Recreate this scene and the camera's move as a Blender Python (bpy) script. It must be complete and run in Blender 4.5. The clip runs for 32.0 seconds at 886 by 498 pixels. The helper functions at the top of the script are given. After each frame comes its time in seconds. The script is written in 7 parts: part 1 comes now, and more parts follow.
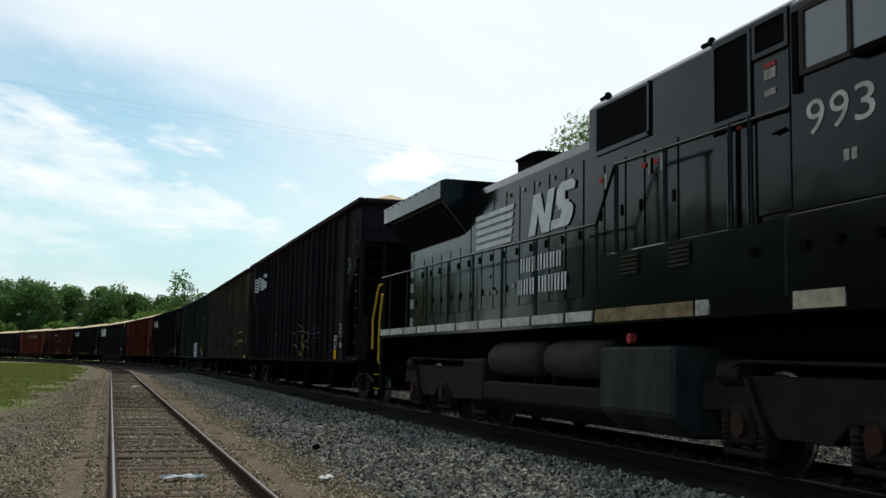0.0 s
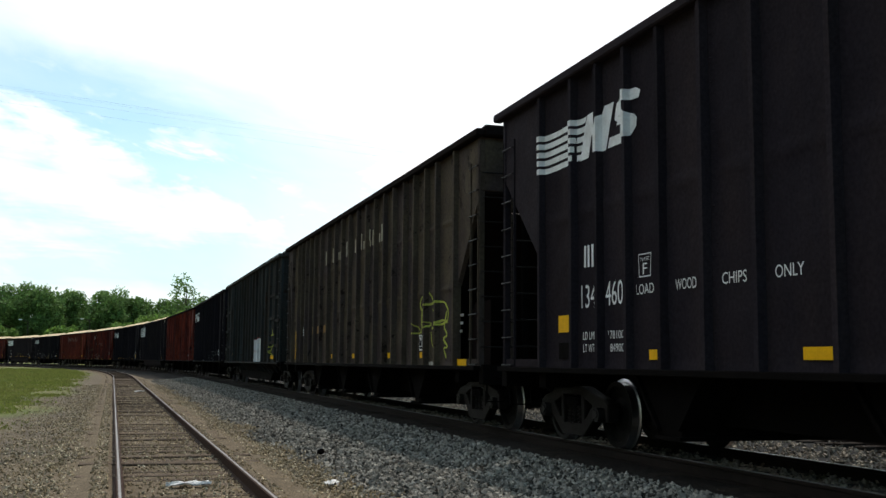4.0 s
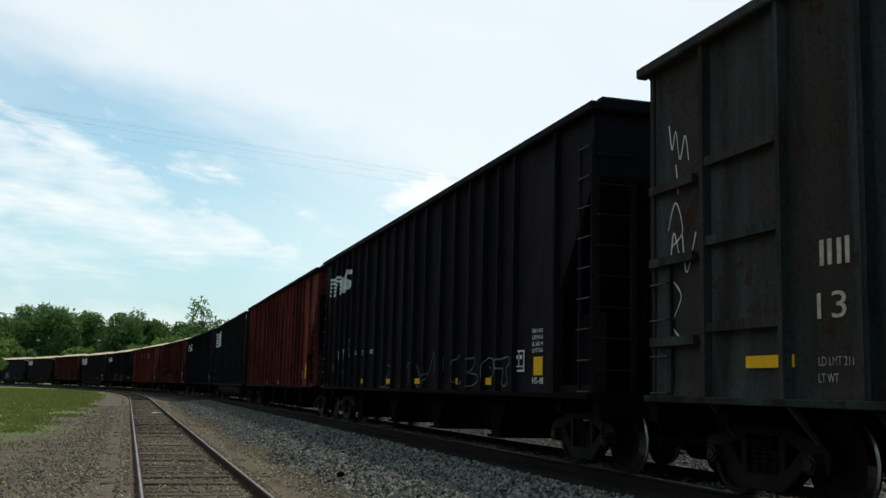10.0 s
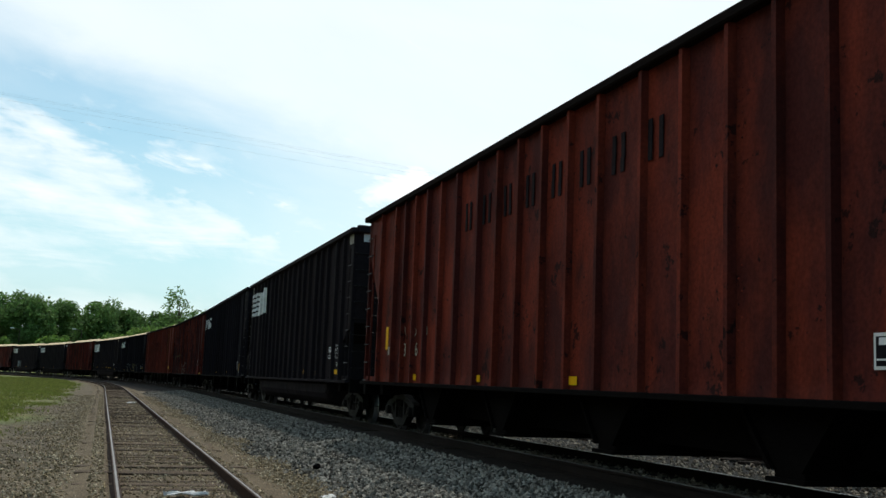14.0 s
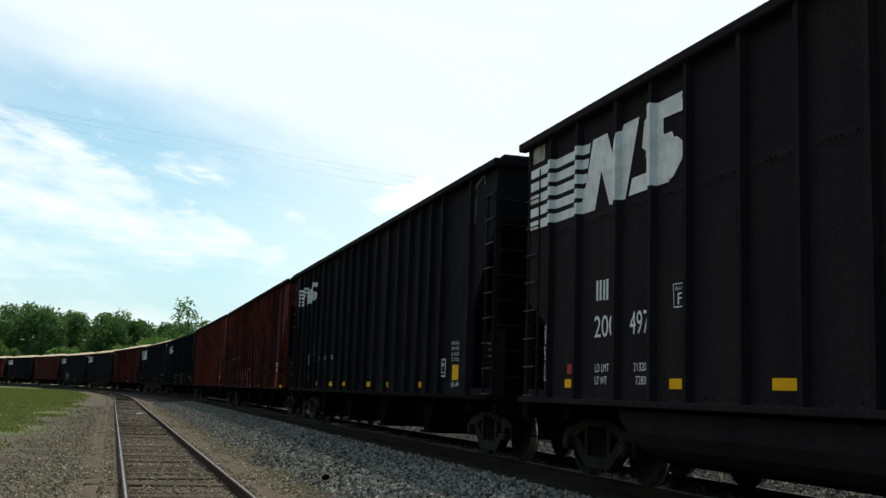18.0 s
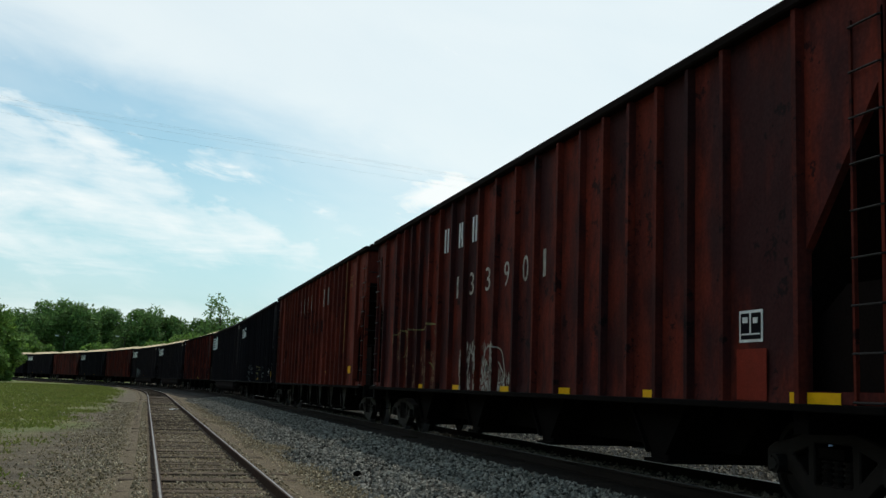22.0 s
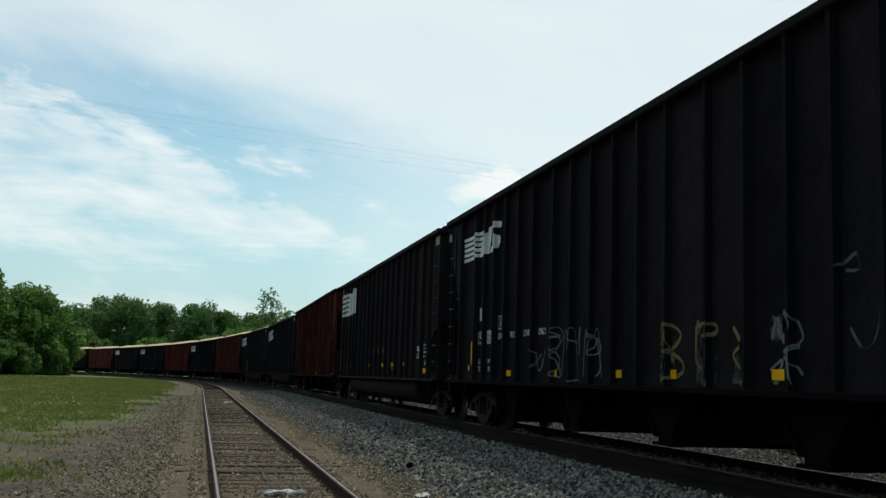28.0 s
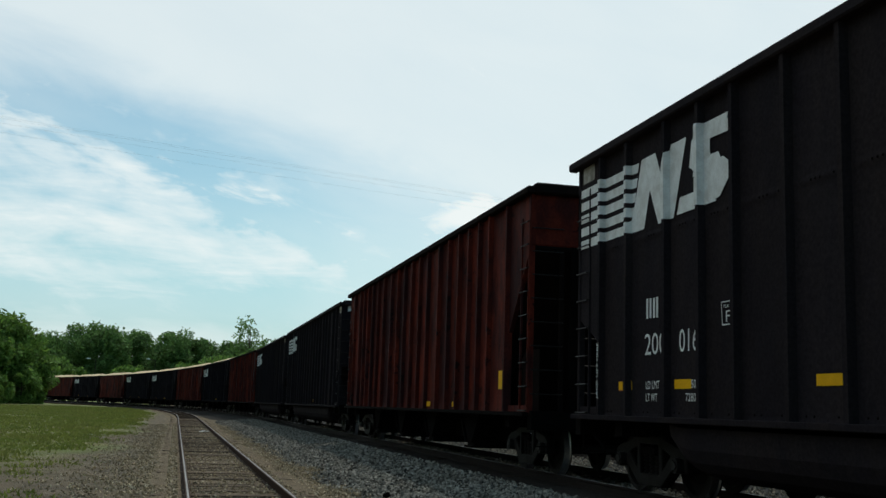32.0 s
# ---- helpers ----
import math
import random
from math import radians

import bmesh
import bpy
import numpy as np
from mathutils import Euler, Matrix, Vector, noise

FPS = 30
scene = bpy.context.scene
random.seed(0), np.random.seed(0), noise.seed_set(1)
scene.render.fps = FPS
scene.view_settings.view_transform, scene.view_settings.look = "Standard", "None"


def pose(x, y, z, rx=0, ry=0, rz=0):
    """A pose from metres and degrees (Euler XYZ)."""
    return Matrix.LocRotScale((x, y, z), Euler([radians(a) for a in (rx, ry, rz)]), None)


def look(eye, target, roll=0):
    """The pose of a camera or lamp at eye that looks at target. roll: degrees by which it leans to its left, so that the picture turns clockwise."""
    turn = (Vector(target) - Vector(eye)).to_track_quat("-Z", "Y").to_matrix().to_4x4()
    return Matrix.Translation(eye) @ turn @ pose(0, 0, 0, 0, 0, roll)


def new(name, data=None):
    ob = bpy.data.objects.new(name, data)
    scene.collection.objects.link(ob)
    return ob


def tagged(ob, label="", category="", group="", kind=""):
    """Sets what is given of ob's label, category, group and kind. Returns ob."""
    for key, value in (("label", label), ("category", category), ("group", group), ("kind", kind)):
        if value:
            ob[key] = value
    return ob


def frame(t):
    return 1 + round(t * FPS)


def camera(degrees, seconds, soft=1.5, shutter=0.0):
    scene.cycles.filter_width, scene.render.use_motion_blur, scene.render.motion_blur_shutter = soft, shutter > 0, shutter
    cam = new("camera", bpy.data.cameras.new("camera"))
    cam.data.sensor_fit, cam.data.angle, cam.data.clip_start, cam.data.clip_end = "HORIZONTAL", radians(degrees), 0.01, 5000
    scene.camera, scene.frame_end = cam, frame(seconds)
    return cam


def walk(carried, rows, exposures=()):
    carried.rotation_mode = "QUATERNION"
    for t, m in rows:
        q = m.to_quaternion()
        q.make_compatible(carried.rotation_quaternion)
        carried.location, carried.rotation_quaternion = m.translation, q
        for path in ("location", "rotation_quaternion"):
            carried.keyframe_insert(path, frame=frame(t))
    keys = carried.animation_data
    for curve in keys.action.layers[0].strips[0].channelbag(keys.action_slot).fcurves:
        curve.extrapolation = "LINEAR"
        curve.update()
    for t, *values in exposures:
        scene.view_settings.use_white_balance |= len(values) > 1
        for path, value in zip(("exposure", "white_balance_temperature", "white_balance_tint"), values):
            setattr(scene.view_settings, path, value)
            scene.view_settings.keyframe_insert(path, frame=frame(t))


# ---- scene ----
cam = camera(46.0, 32.0)
PATH = [
    (0.0, 0.127, 0.003, 1.354, 96.11, -1.03, -17.59),
    (0.5, 0.121, 0.003, 1.355, 95.89, -0.74, -17.08),
    (1.0, 0.116, 0.006, 1.352, 96.21, -0.84, -16.93),
    (1.5, 0.109, 0.006, 1.354, 95.80, -0.97, -17.03),
    (2.0, 0.106, 0.007, 1.356, 95.81, -1.22, -16.83),
    (2.5, 0.102, 0.010, 1.357, 95.37, -1.32, -16.91),
    (4.5, 0.103, 0.041, 1.392, 96.24, 0.19, -17.98),
    (5.0, 0.079, 0.031, 1.368, 95.09, 0.70, -18.38),
    (5.5, 0.047, 0.019, 1.344, 94.66, 0.00, -17.74),
    (6.0, 0.014, 0.007, 1.336, 95.90, -0.16, -19.26),
    (6.5, 0.015, -0.004, 1.347, 96.54, -0.28, -19.33),
    (7.0, 0.007, -0.012, 1.352, 97.15, -0.11, -19.93),
    (7.5, -0.003, -0.018, 1.355, 97.14, -0.11, -19.76),
    (8.0, -0.010, -0.022, 1.356, 97.17, -0.42, -19.61),
    (8.5, -0.013, -0.022, 1.349, 97.65, -0.67, -18.05),
    (9.0, -0.022, -0.019, 1.346, 98.05, -1.48, -17.57),
    (9.5, -0.017, -0.016, 1.347, 98.79, -0.77, -16.78),
    (10.0, -0.012, -0.013, 1.345, 97.62, -1.36, -16.67),
    (10.5, -0.010, -0.010, 1.349, 97.76, -0.84, -16.18),
    (11.0, -0.008, -0.009, 1.349, 97.57, -0.20, -17.29),
    (11.5, -0.012, -0.008, 1.350, 98.43, -1.00, -17.41),
    (12.0, -0.017, -0.008, 1.341, 98.34, -0.74, -18.34),
    (12.5, -0.024, -0.007, 1.333, 98.11, -1.49, -18.06),
    (13.0, -0.023, -0.005, 1.326, 97.55, -1.11, -18.39),
    (13.5, -0.036, -0.004, 1.336, 97.36, -1.81, -18.31),
    (15.5, -0.018, -0.008, 1.339, 97.20, -2.08, -17.24),
    (16.0, -0.021, -0.007, 1.343, 96.38, -1.28, -16.76),
    (16.5, -0.017, -0.007, 1.346, 96.08, -1.52, -16.82),
    (17.0, -0.018, -0.007, 1.342, 96.64, -1.01, -16.78),
    (17.5, -0.018, -0.006, 1.346, 96.86, -1.38, -17.00),
    (18.0, -0.022, -0.005, 1.346, 97.84, -1.94, -17.45),
    (18.5, -0.020, -0.005, 1.344, 98.36, -1.77, -18.05),
    (19.0, -0.015, -0.003, 1.347, 98.67, -2.30, -17.42),
    (19.5, -0.018, -0.002, 1.347, 99.28, -2.55, -17.98),
    (20.0, -0.020, -0.001, 1.344, 99.71, -2.26, -17.13),
    (20.5, -0.020, 0.001, 1.341, 99.05, -2.91, -17.74),
    (21.0, -0.020, 0.003, 1.348, 98.22, -2.21, -15.93),
    (21.5, -0.027, 0.006, 1.354, 97.57, -2.14, -15.72),
    (22.0, -0.029, 0.009, 1.358, 97.56, -1.99, -15.80),
    (22.5, -0.034, 0.011, 1.357, 97.71, -1.71, -15.49),
    (23.0, -0.041, 0.012, 1.353, 97.58, -2.28, -14.47),
    (23.5, -0.030, 0.012, 1.360, 97.89, -1.53, -13.41),
    (24.0, -0.021, 0.010, 1.354, 97.52, -1.83, -14.08),
    (24.5, -0.016, 0.009, 1.351, 97.11, -1.93, -14.64),
    (25.0, -0.020, 0.008, 1.348, 97.61, -1.66, -14.97),
    (25.5, -0.017, 0.008, 1.353, 97.74, -1.43, -14.79),
    (27.5, -0.035, 0.002, 1.346, 97.35, -1.80, -13.60),
    (28.0, -0.039, 0.004, 1.344, 97.07, -1.76, -13.02),
    (28.5, -0.031, 0.006, 1.349, 97.80, -1.89, -13.36),
    (29.0, -0.036, 0.006, 1.340, 97.16, -2.15, -13.67),
    (29.5, -0.025, 0.003, 1.343, 97.19, -1.78, -13.25),
    (30.0, -0.039, 0.003, 1.362, 97.21, -1.94, -13.63),
    (30.5, -0.031, 0.001, 1.360, 97.00, -2.00, -13.63),
    (31.0, -0.027, -0.001, 1.365, 98.00, -1.54, -13.17),
    (31.5, -0.027, -0.001, 1.360, 98.22, -1.80, -13.79),
    (32.0, -0.030, -0.001, 1.351, 98.66, -1.80, -14.22),
]
walk(cam, [(t, pose(*p)) for t, *p in PATH],
     exposures=[(0.0, 0.05, 6600, 13), (2.0, 0.15, 6680, 14), (4.5, 0.42, 6720, 15), (7.0, 0.45, 6650, 14), (9.0, 0.08, 6500, 11), (10.0, -0.02, 6490, 11), (13.0, 0.08, 6480, 10),
                (15.5, 0.16, 6500, 11), (17.0, 0.34, 6500, 10), (18.0, 0.12, 6500, 11), (19.0, -0.08, 6430, 8), (23.0, -0.08, 6450, 8.5), (28.0, -0.15, 6440, 8), (32.0, -0.2, 6420, 7)])

# ---- world and sun ----
SUN = Vector((0.22, 0.42, 0.88)).normalized()


def sky_world():
    w = bpy.data.worlds.new("sky")
    scene.world = w
    w.use_nodes = True
    nt = w.node_tree
    nt.nodes.clear()
    N, K = nt.nodes.new, nt.links.new
    out = N("ShaderNodeOutputWorld")
    sky = N("ShaderNodeTexSky")
    sky.sky_type = "NISHITA"
    sky.sun_disc = False
    sky.sun_elevation = math.asin(SUN.z)
    sky.sun_rotation = math.atan2(SUN.x, SUN.y)
    sky.air_density, sky.dust_density = 1.0, 1.2
    co = N("ShaderNodeTexCoord")
    sep = N("ShaderNodeSeparateXYZ")
    K(co.outputs["Generated"], sep.inputs[0])

    def math_(op, a, b=None, c=None):
        n = N("ShaderNodeMath")
        n.operation = op
        for i, v in enumerate((a, b, c)):
            if v is None:
                continue
            if isinstance(v, (int, float)):
                n.inputs[i].default_value = v
            else:
                K(v, n.inputs[i])
        return n.outputs[0]

    # cloud layers on a flat sheet high above the ground
    zz = math_("ADD", math_("MAXIMUM", sep.outputs[2], 0.0), 0.12)
    comb = N("ShaderNodeCombineXYZ")
    K(math_("DIVIDE", sep.outputs[0], zz), comb.inputs[0])
    K(math_("DIVIDE", sep.outputs[1], zz), comb.inputs[1])

    def cloud(scale, off, detail, rough, lo, hi, stretch=(1, 1, 1)):
        mp = N("ShaderNodeMapping")
        mp.inputs["Location"].default_value = off
        mp.inputs["Scale"].default_value = stretch
        K(comb.outputs[0], mp.inputs[0])
        n = N("ShaderNodeTexNoise")
        n.inputs["Scale"].default_value, n.inputs["Detail"].default_value = scale, detail
        n.inputs["Roughness"].default_value = rough
        n.inputs["Distortion"].default_value = 0.6
        K(mp.outputs[0], n.inputs["Vector"])
        r = N("ShaderNodeMapRange")
        r.interpolation_type = "SMOOTHSTEP"
        r.inputs[1].default_value, r.inputs[2].default_value = lo, hi
        K(n.outputs[0], r.inputs[0])
        return r.outputs[0]

    def spot(c, size, inner, outer):
        """A soft round field of the sky round the direction c."""
        sub = N("ShaderNodeVectorMath")
        sub.operation = "SUBTRACT"
        K(co.outputs["Generated"], sub.inputs[0])
        sub.inputs[1].default_value = c
        mul = N("ShaderNodeVectorMath")
        mul.operation = "DIVIDE"
        K(sub.outputs[0], mul.inputs[0])
        mul.inputs[1].default_value = size
        ln = N("ShaderNodeVectorMath")
        ln.operation = "LENGTH"
        K(mul.outputs[0], ln.inputs[0])
        wob = math_("ADD", ln.outputs[1], math_("MULTIPLY", math_("SUBTRACT", cloud(3.0, (7, 1, 0), 6, 0.6, 0.3, 0.7), 0.5), 0.7))
        r = N("ShaderNodeMapRange")
        r.interpolation_type = "SMOOTHSTEP"
        r.inputs[1].default_value, r.inputs[2].default_value = inner, outer
        r.inputs[3].default_value, r.inputs[4].default_value = 1.0, 0.0
        K(wob, r.inputs[0])
        return r.outputs[0]

    veil = cloud(0.5, (3.1, 1.7, 0.0), 5, 0.55, 0.25, 0.60)
    puff = cloud(1.35, (0.9, 2.9, 0.0), 9, 0.60, 0.43, 0.63, (1.0, 0.55, 1))
    wisp = cloud(3.4, (2.0, 0.3, 0.0), 7, 0.65, 0.46, 0.70, (0.5, 0.9, 1))
    gap = spot((-0.03, 0.97, 0.20), (0.42, 0.9, 0.095), 0.3, 1.25)
    heap = spot((0.256, 0.949, 0.180), (0.078, 0.6, 0.026), 0.5, 1.0)
    halo = spot((0.27, 0.94, 0.205), (0.30, 0.9, 0.075), 0.35, 1.2)
    # a gap in a high white veil, with broken cloud in it and a heaped cloud to its right
    bank = N("ShaderNodeVectorMath")
    bank.operation = "DOT_PRODUCT"
    K(co.outputs["Generated"], bank.inputs[0])
    bank.inputs[1].default_value = (-0.42, 0.91, 0.0)
    far = N("ShaderNodeMapRange")
    far.interpolation_type = "SMOOTHSTEP"
    far.inputs[1].default_value, far.inputs[2].default_value = -0.3, 0.7
    far.inputs[3].default_value, far.inputs[4].default_value = 0.05, 1.0
    K(bank.outputs["Value"], far.inputs[0])
    thin = math_("MULTIPLY", math_("MULTIPLY", math_("ADD", math_("MULTIPLY", veil, 0.27), 0.50), far.outputs[0]), math_("SUBTRACT", 1.0, math_("MULTIPLY", gap, 0.66)))
    thin = math_("MULTIPLY", thin, math_("SUBTRACT", 1.0, math_("MULTIPLY", halo, 0.30)))
    broken = math_("MULTIPLY", math_("MAXIMUM", math_("MULTIPLY", puff, 0.88), math_("MULTIPLY", wisp, 0.35)), far.outputs[0])
    broken = math_("MULTIPLY", broken, math_("SUBTRACT", 1.0, math_("MULTIPLY", halo, 0.45)))
    # over the tracks: a white veil high up, a wedge of broken cloud under it, pale blue between them and haze low down
    ahead = math_("MAXIMUM", sep.outputs[1], 0.2)
    az, el = math_("DIVIDE", sep.outputs[0], ahead), math_("DIVIDE", sep.outputs[2], ahead)
    flat = N("ShaderNodeCombineXYZ")
    K(math_("ADD", az, math_("MULTIPLY", el, 0.9)), flat.inputs[0])
    K(math_("MULTIPLY", el, 2.0), flat.inputs[1])

    def ragged(scale, detail, off, stretch=(1, 1, 1)):
        n = N("ShaderNodeTexNoise")
        n.inputs["Scale"].default_value, n.inputs["Detail"].default_value, n.inputs["Roughness"].default_value = scale, detail, 0.58
        n.inputs["Distortion"].default_value = 0.4
        mv = N("ShaderNodeMapping")
        mv.inputs["Location"].default_value = off
        mv.inputs["Scale"].default_value = stretch
        K(flat.outputs[0], mv.inputs[0])
        K(mv.outputs[0], n.inputs["Vector"])
        return math_("SUBTRACT", n.outputs[0], 0.5)

    def rise(v, lo, hi):
        r = N("ShaderNodeMapRange")
        r.interpolation_type = "SMOOTHSTEP"
        r.inputs[1].default_value, r.inputs[2].default_value = lo, hi
        K(v, r.inputs[0])
        return r.outputs[0]

    lumps, rags = ragged(13.0, 8, (0.3, 0.1, 0.0)), ragged(5.0, 7, (2.3, 0.7, 0.0))
    crumbs = ragged(34.0, 7, (1.1, 4.2, 0.0))
    streaks = ragged(7.0, 8, (5.2, 1.4, 0.0), (1.0, 3.2, 1.0))
    under = math_("ADD", math_("SUBTRACT", math_("MULTIPLY_ADD", az, -0.36, 0.207), el), math_("ADD", math_("MULTIPLY", lumps, 0.17), math_("MULTIPLY", crumbs, 0.06)))
    over = math_("ADD", math_("SUBTRACT", el, 0.102), math_("ADD", math_("MULTIPLY", rags, 0.10), math_("MULTIPLY", streaks, 0.05)))
    mass = math_("MULTIPLY", math_("MULTIPLY", rise(under, -0.022, 0.032), rise(over, -0.016, 0.026)), math_("ADD", math_("MULTIPLY_ADD", lumps, 1.05, 0.58), math_("MULTIPLY_ADD", streaks, 1.3, math_("MULTIPLY", crumbs, 0.35))))
    high = math_("ADD", math_("SUBTRACT", el, math_("MULTIPLY_ADD", az, -0.27, 0.258)), math_("MULTIPLY", rags, 0.10))
    veil2 = math_("MULTIPLY", rise(high, -0.045, 0.06), math_("MULTIPLY_ADD", rags, 0.18, 0.77))
    low = math_("MULTIPLY", rise(math_("ADD", math_("SUBTRACT", 0.072, el), math_("ADD", math_("MULTIPLY", rags, 0.06), math_("MULTIPLY", streaks, 0.05))), -0.022, 0.03), 0.55)
    base = math_("ADD", math_("MULTIPLY_ADD", rise(az, 0.02, 0.28), 0.34, 0.19), math_("MULTIPLY_ADD", rags, 0.45, math_("MULTIPLY", math_("MAXIMUM", math_("SUBTRACT", lumps, 0.05), 0.0), 1.6)))
    front = math_("MAXIMUM", math_("MAXIMUM", mass, veil2), math_("MAXIMUM", low, base))
    side = math_("MAXIMUM", thin, broken)
    facing = rise(sep.outputs[1], 0.55, 0.75)
    both = math_("ADD", math_("MULTIPLY", front, facing), math_("MULTIPLY", side, math_("SUBTRACT", 1.0, facing)))
    cover = math_("MINIMUM", math_("MAXIMUM", both, heap), 1.0)
    mix = N("ShaderNodeMix")
    mix.data_type = "RGBA"
    K(cover, mix.inputs[0])
    tint = N("ShaderNodeMix")
    tint.data_type, tint.blend_type = "RGBA", "MULTIPLY"
    tint.inputs[0].default_value = 1.0
    K(sky.outputs[0], tint.inputs[6])
    shade = N("ShaderNodeMix")
    shade.data_type = "RGBA"
    K(rise(el, 0.03, 0.15), shade.inputs[0])
    shade.inputs[6].default_value, shade.inputs[7].default_value = (0.086, 0.116, 0.129, 1), (0.094, 0.129, 0.120, 1)
    K(shade.outputs[2], tint.inputs[7])
    K(tint.outputs[2], mix.inputs[6])
    mix.inputs[7].default_value = (1.0, 1.05, 1.045, 1)
    bg = N("ShaderNodeBackground")
    bg.inputs[1].default_value = 1.0
    K(mix.outputs[2], bg.inputs[0])
    K(bg.outputs[0], out.inputs[0])


sky_world()
sun = new("sun", bpy.data.lights.new("sun", "SUN"))
sun.data.energy, sun.data.angle, sun.data.color = 2.0, radians(1.5), (1.0, 0.96, 0.9)
sun.matrix_world = look(SUN * 100, (0, 0, 0))


# ---- materials ----
def material(name, base, rough=0.7, metal=0.0, dark=None, scale=2.0, amount=0.5, grain=0.12, fine=60.0, bump=0.2,
             streak=1.0, spec=0.05, island=0.0, lo=0.4, hi=0.7, dent=0.0, glow=0.0, each=0.0, chips=None, third=None, spread=0.55):
    """A painted or natural surface: base and dark mixed by large stains, a fine grain, and relief."""
    m = bpy.data.materials.new(name)
    m.use_nodes = True
    nt = m.node_tree
    N, K = nt.nodes.new, nt.links.new
    p = nt.nodes["Principled BSDF"]
    p.inputs["Roughness"].default_value, p.inputs["Metallic"].default_value = rough, metal
    p.inputs["Specular IOR Level"].default_value = spec
    co = N("ShaderNodeTexCoord")
    info = N("ShaderNodeObjectInfo")
    shift = N("ShaderNodeVectorMath")
    shift.operation = "MULTIPLY_ADD"
    K(info.outputs["Random"], shift.inputs[0])
    shift.inputs[1].default_value = (31, 17, 23)
    K(co.outputs["Object"], shift.inputs[2])
    mp = N("ShaderNodeMapping")
    mp.inputs["Scale"].default_value = (1, 1, streak)
    K(shift.outputs[0], mp.inputs[0])
    n1, n2 = N("ShaderNodeTexNoise"), N("ShaderNodeTexNoise")
    n1.inputs["Scale"].default_value, n1.inputs["Detail"].default_value = scale, 6
    n1.inputs["Roughness"].default_value = 0.62
    n2.inputs["Scale"].default_value, n2.inputs["Detail"].default_value = fine, 3
    K(mp.outputs[0], n1.inputs["Vector"])
    K(shift.outputs[0], n2.inputs["Vector"])
    r = N("ShaderNodeMapRange")
    r.inputs[1].default_value, r.inputs[2].default_value = lo, hi
    r.inputs[4].default_value = amount
    K(n1.outputs[0], r.inputs[0])
    mix = N("ShaderNodeMix")
    mix.data_type = "RGBA"
    K(r.outputs[0], mix.inputs[0])
    mix.inputs[6].default_value = (*base, 1)
    mix.inputs[7].default_value = (*(dark or [c * 0.5 for c in base]), 1)
    tone = mix.outputs[2]
    if third:
        # broad fields of another weathered shade
        n4, r4, m4 = N("ShaderNodeTexNoise"), N("ShaderNodeMapRange"), N("ShaderNodeMix")
        n4.inputs["Scale"].default_value, n4.inputs["Detail"].default_value, n4.inputs["Roughness"].default_value = spread, 5, 0.6
        K(mp.outputs[0], n4.inputs["Vector"])
        r4.inputs[1].default_value, r4.inputs[2].default_value, r4.inputs[4].default_value = 0.44, 0.60, 0.92
        K(n4.outputs[0], r4.inputs[0])
        m4.data_type = "RGBA"
        K(r4.outputs[0], m4.inputs[0])
        K(tone, m4.inputs[6])
        m4.inputs[7].default_value = (*third, 1)
        tone = m4.outputs[2]
    if chips:
        # small flaked-off spots with hard edges
        fl = N("ShaderNodeTexNoise")
        fl.inputs["Scale"].default_value, fl.inputs["Detail"].default_value, fl.inputs["Roughness"].default_value = 4.5, 5, 0.7
        K(shift.outputs[0], fl.inputs["Vector"])
        few = N("ShaderNodeTexNoise")
        few.inputs["Scale"].default_value, few.inputs["Detail"].default_value = 0.9, 2
        K(shift.outputs[0], few.inputs["Vector"])
        fa = N("ShaderNodeMath")
        fa.operation = "MULTIPLY_ADD"
        K(few.outputs[0], fa.inputs[0])
        fa.inputs[1].default_value = 0.55
        fr = N("ShaderNodeMapRange")
        fr.inputs[1].default_value, fr.inputs[2].default_value = 0.90, 0.95
        fr.inputs[4].default_value = 0.85
        K(fl.outputs[0], fa.inputs[2])
        K(fa.outputs[0], fr.inputs[0])
        fm = N("ShaderNodeMix")
        fm.data_type = "RGBA"
        K(fr.outputs[0], fm.inputs[0])
        K(tone, fm.inputs[6])
        fm.inputs[7].default_value = (*chips, 1)
        tone = fm.outputs[2]
    gr = N("ShaderNodeMapRange")
    gr.inputs[1].default_value, gr.inputs[2].default_value = 0.25, 0.75
    gr.inputs[3].default_value, gr.inputs[4].default_value = 1 - grain * 2, 1 + grain * 2
    K(n2.outputs[0], gr.inputs[0])
    val = gr.outputs[0]
    if island:
        geo = N("ShaderNodeNewGeometry")
        ir = N("ShaderNodeMapRange")
        ir.inputs[3].default_value, ir.inputs[4].default_value = 1 - island, 1 + island
        K(geo.outputs["Random Per Island"], ir.inputs[0])
        mu = N("ShaderNodeMath")
        mu.operation = "MULTIPLY"
        K(val, mu.inputs[0])
        K(ir.outputs[0], mu.inputs[1])
        val = mu.outputs[0]
    if each:
        er = N("ShaderNodeMapRange")
        er.inputs[3].default_value, er.inputs[4].default_value = 1 - each, 1 + each
        K(info.outputs["Random"], er.inputs[0])
        mu2 = N("ShaderNodeMath")
        mu2.operation = "MULTIPLY"
        K(val, mu2.inputs[0])
        K(er.outputs[0], mu2.inputs[1])
        val = mu2.outputs[0]
    sc = N("ShaderNodeVectorMath")
    sc.operation = "SCALE"
    K(tone, sc.inputs[0])
    K(val, sc.inputs["Scale"])
    K(sc.outputs[0], p.inputs["Base Color"])
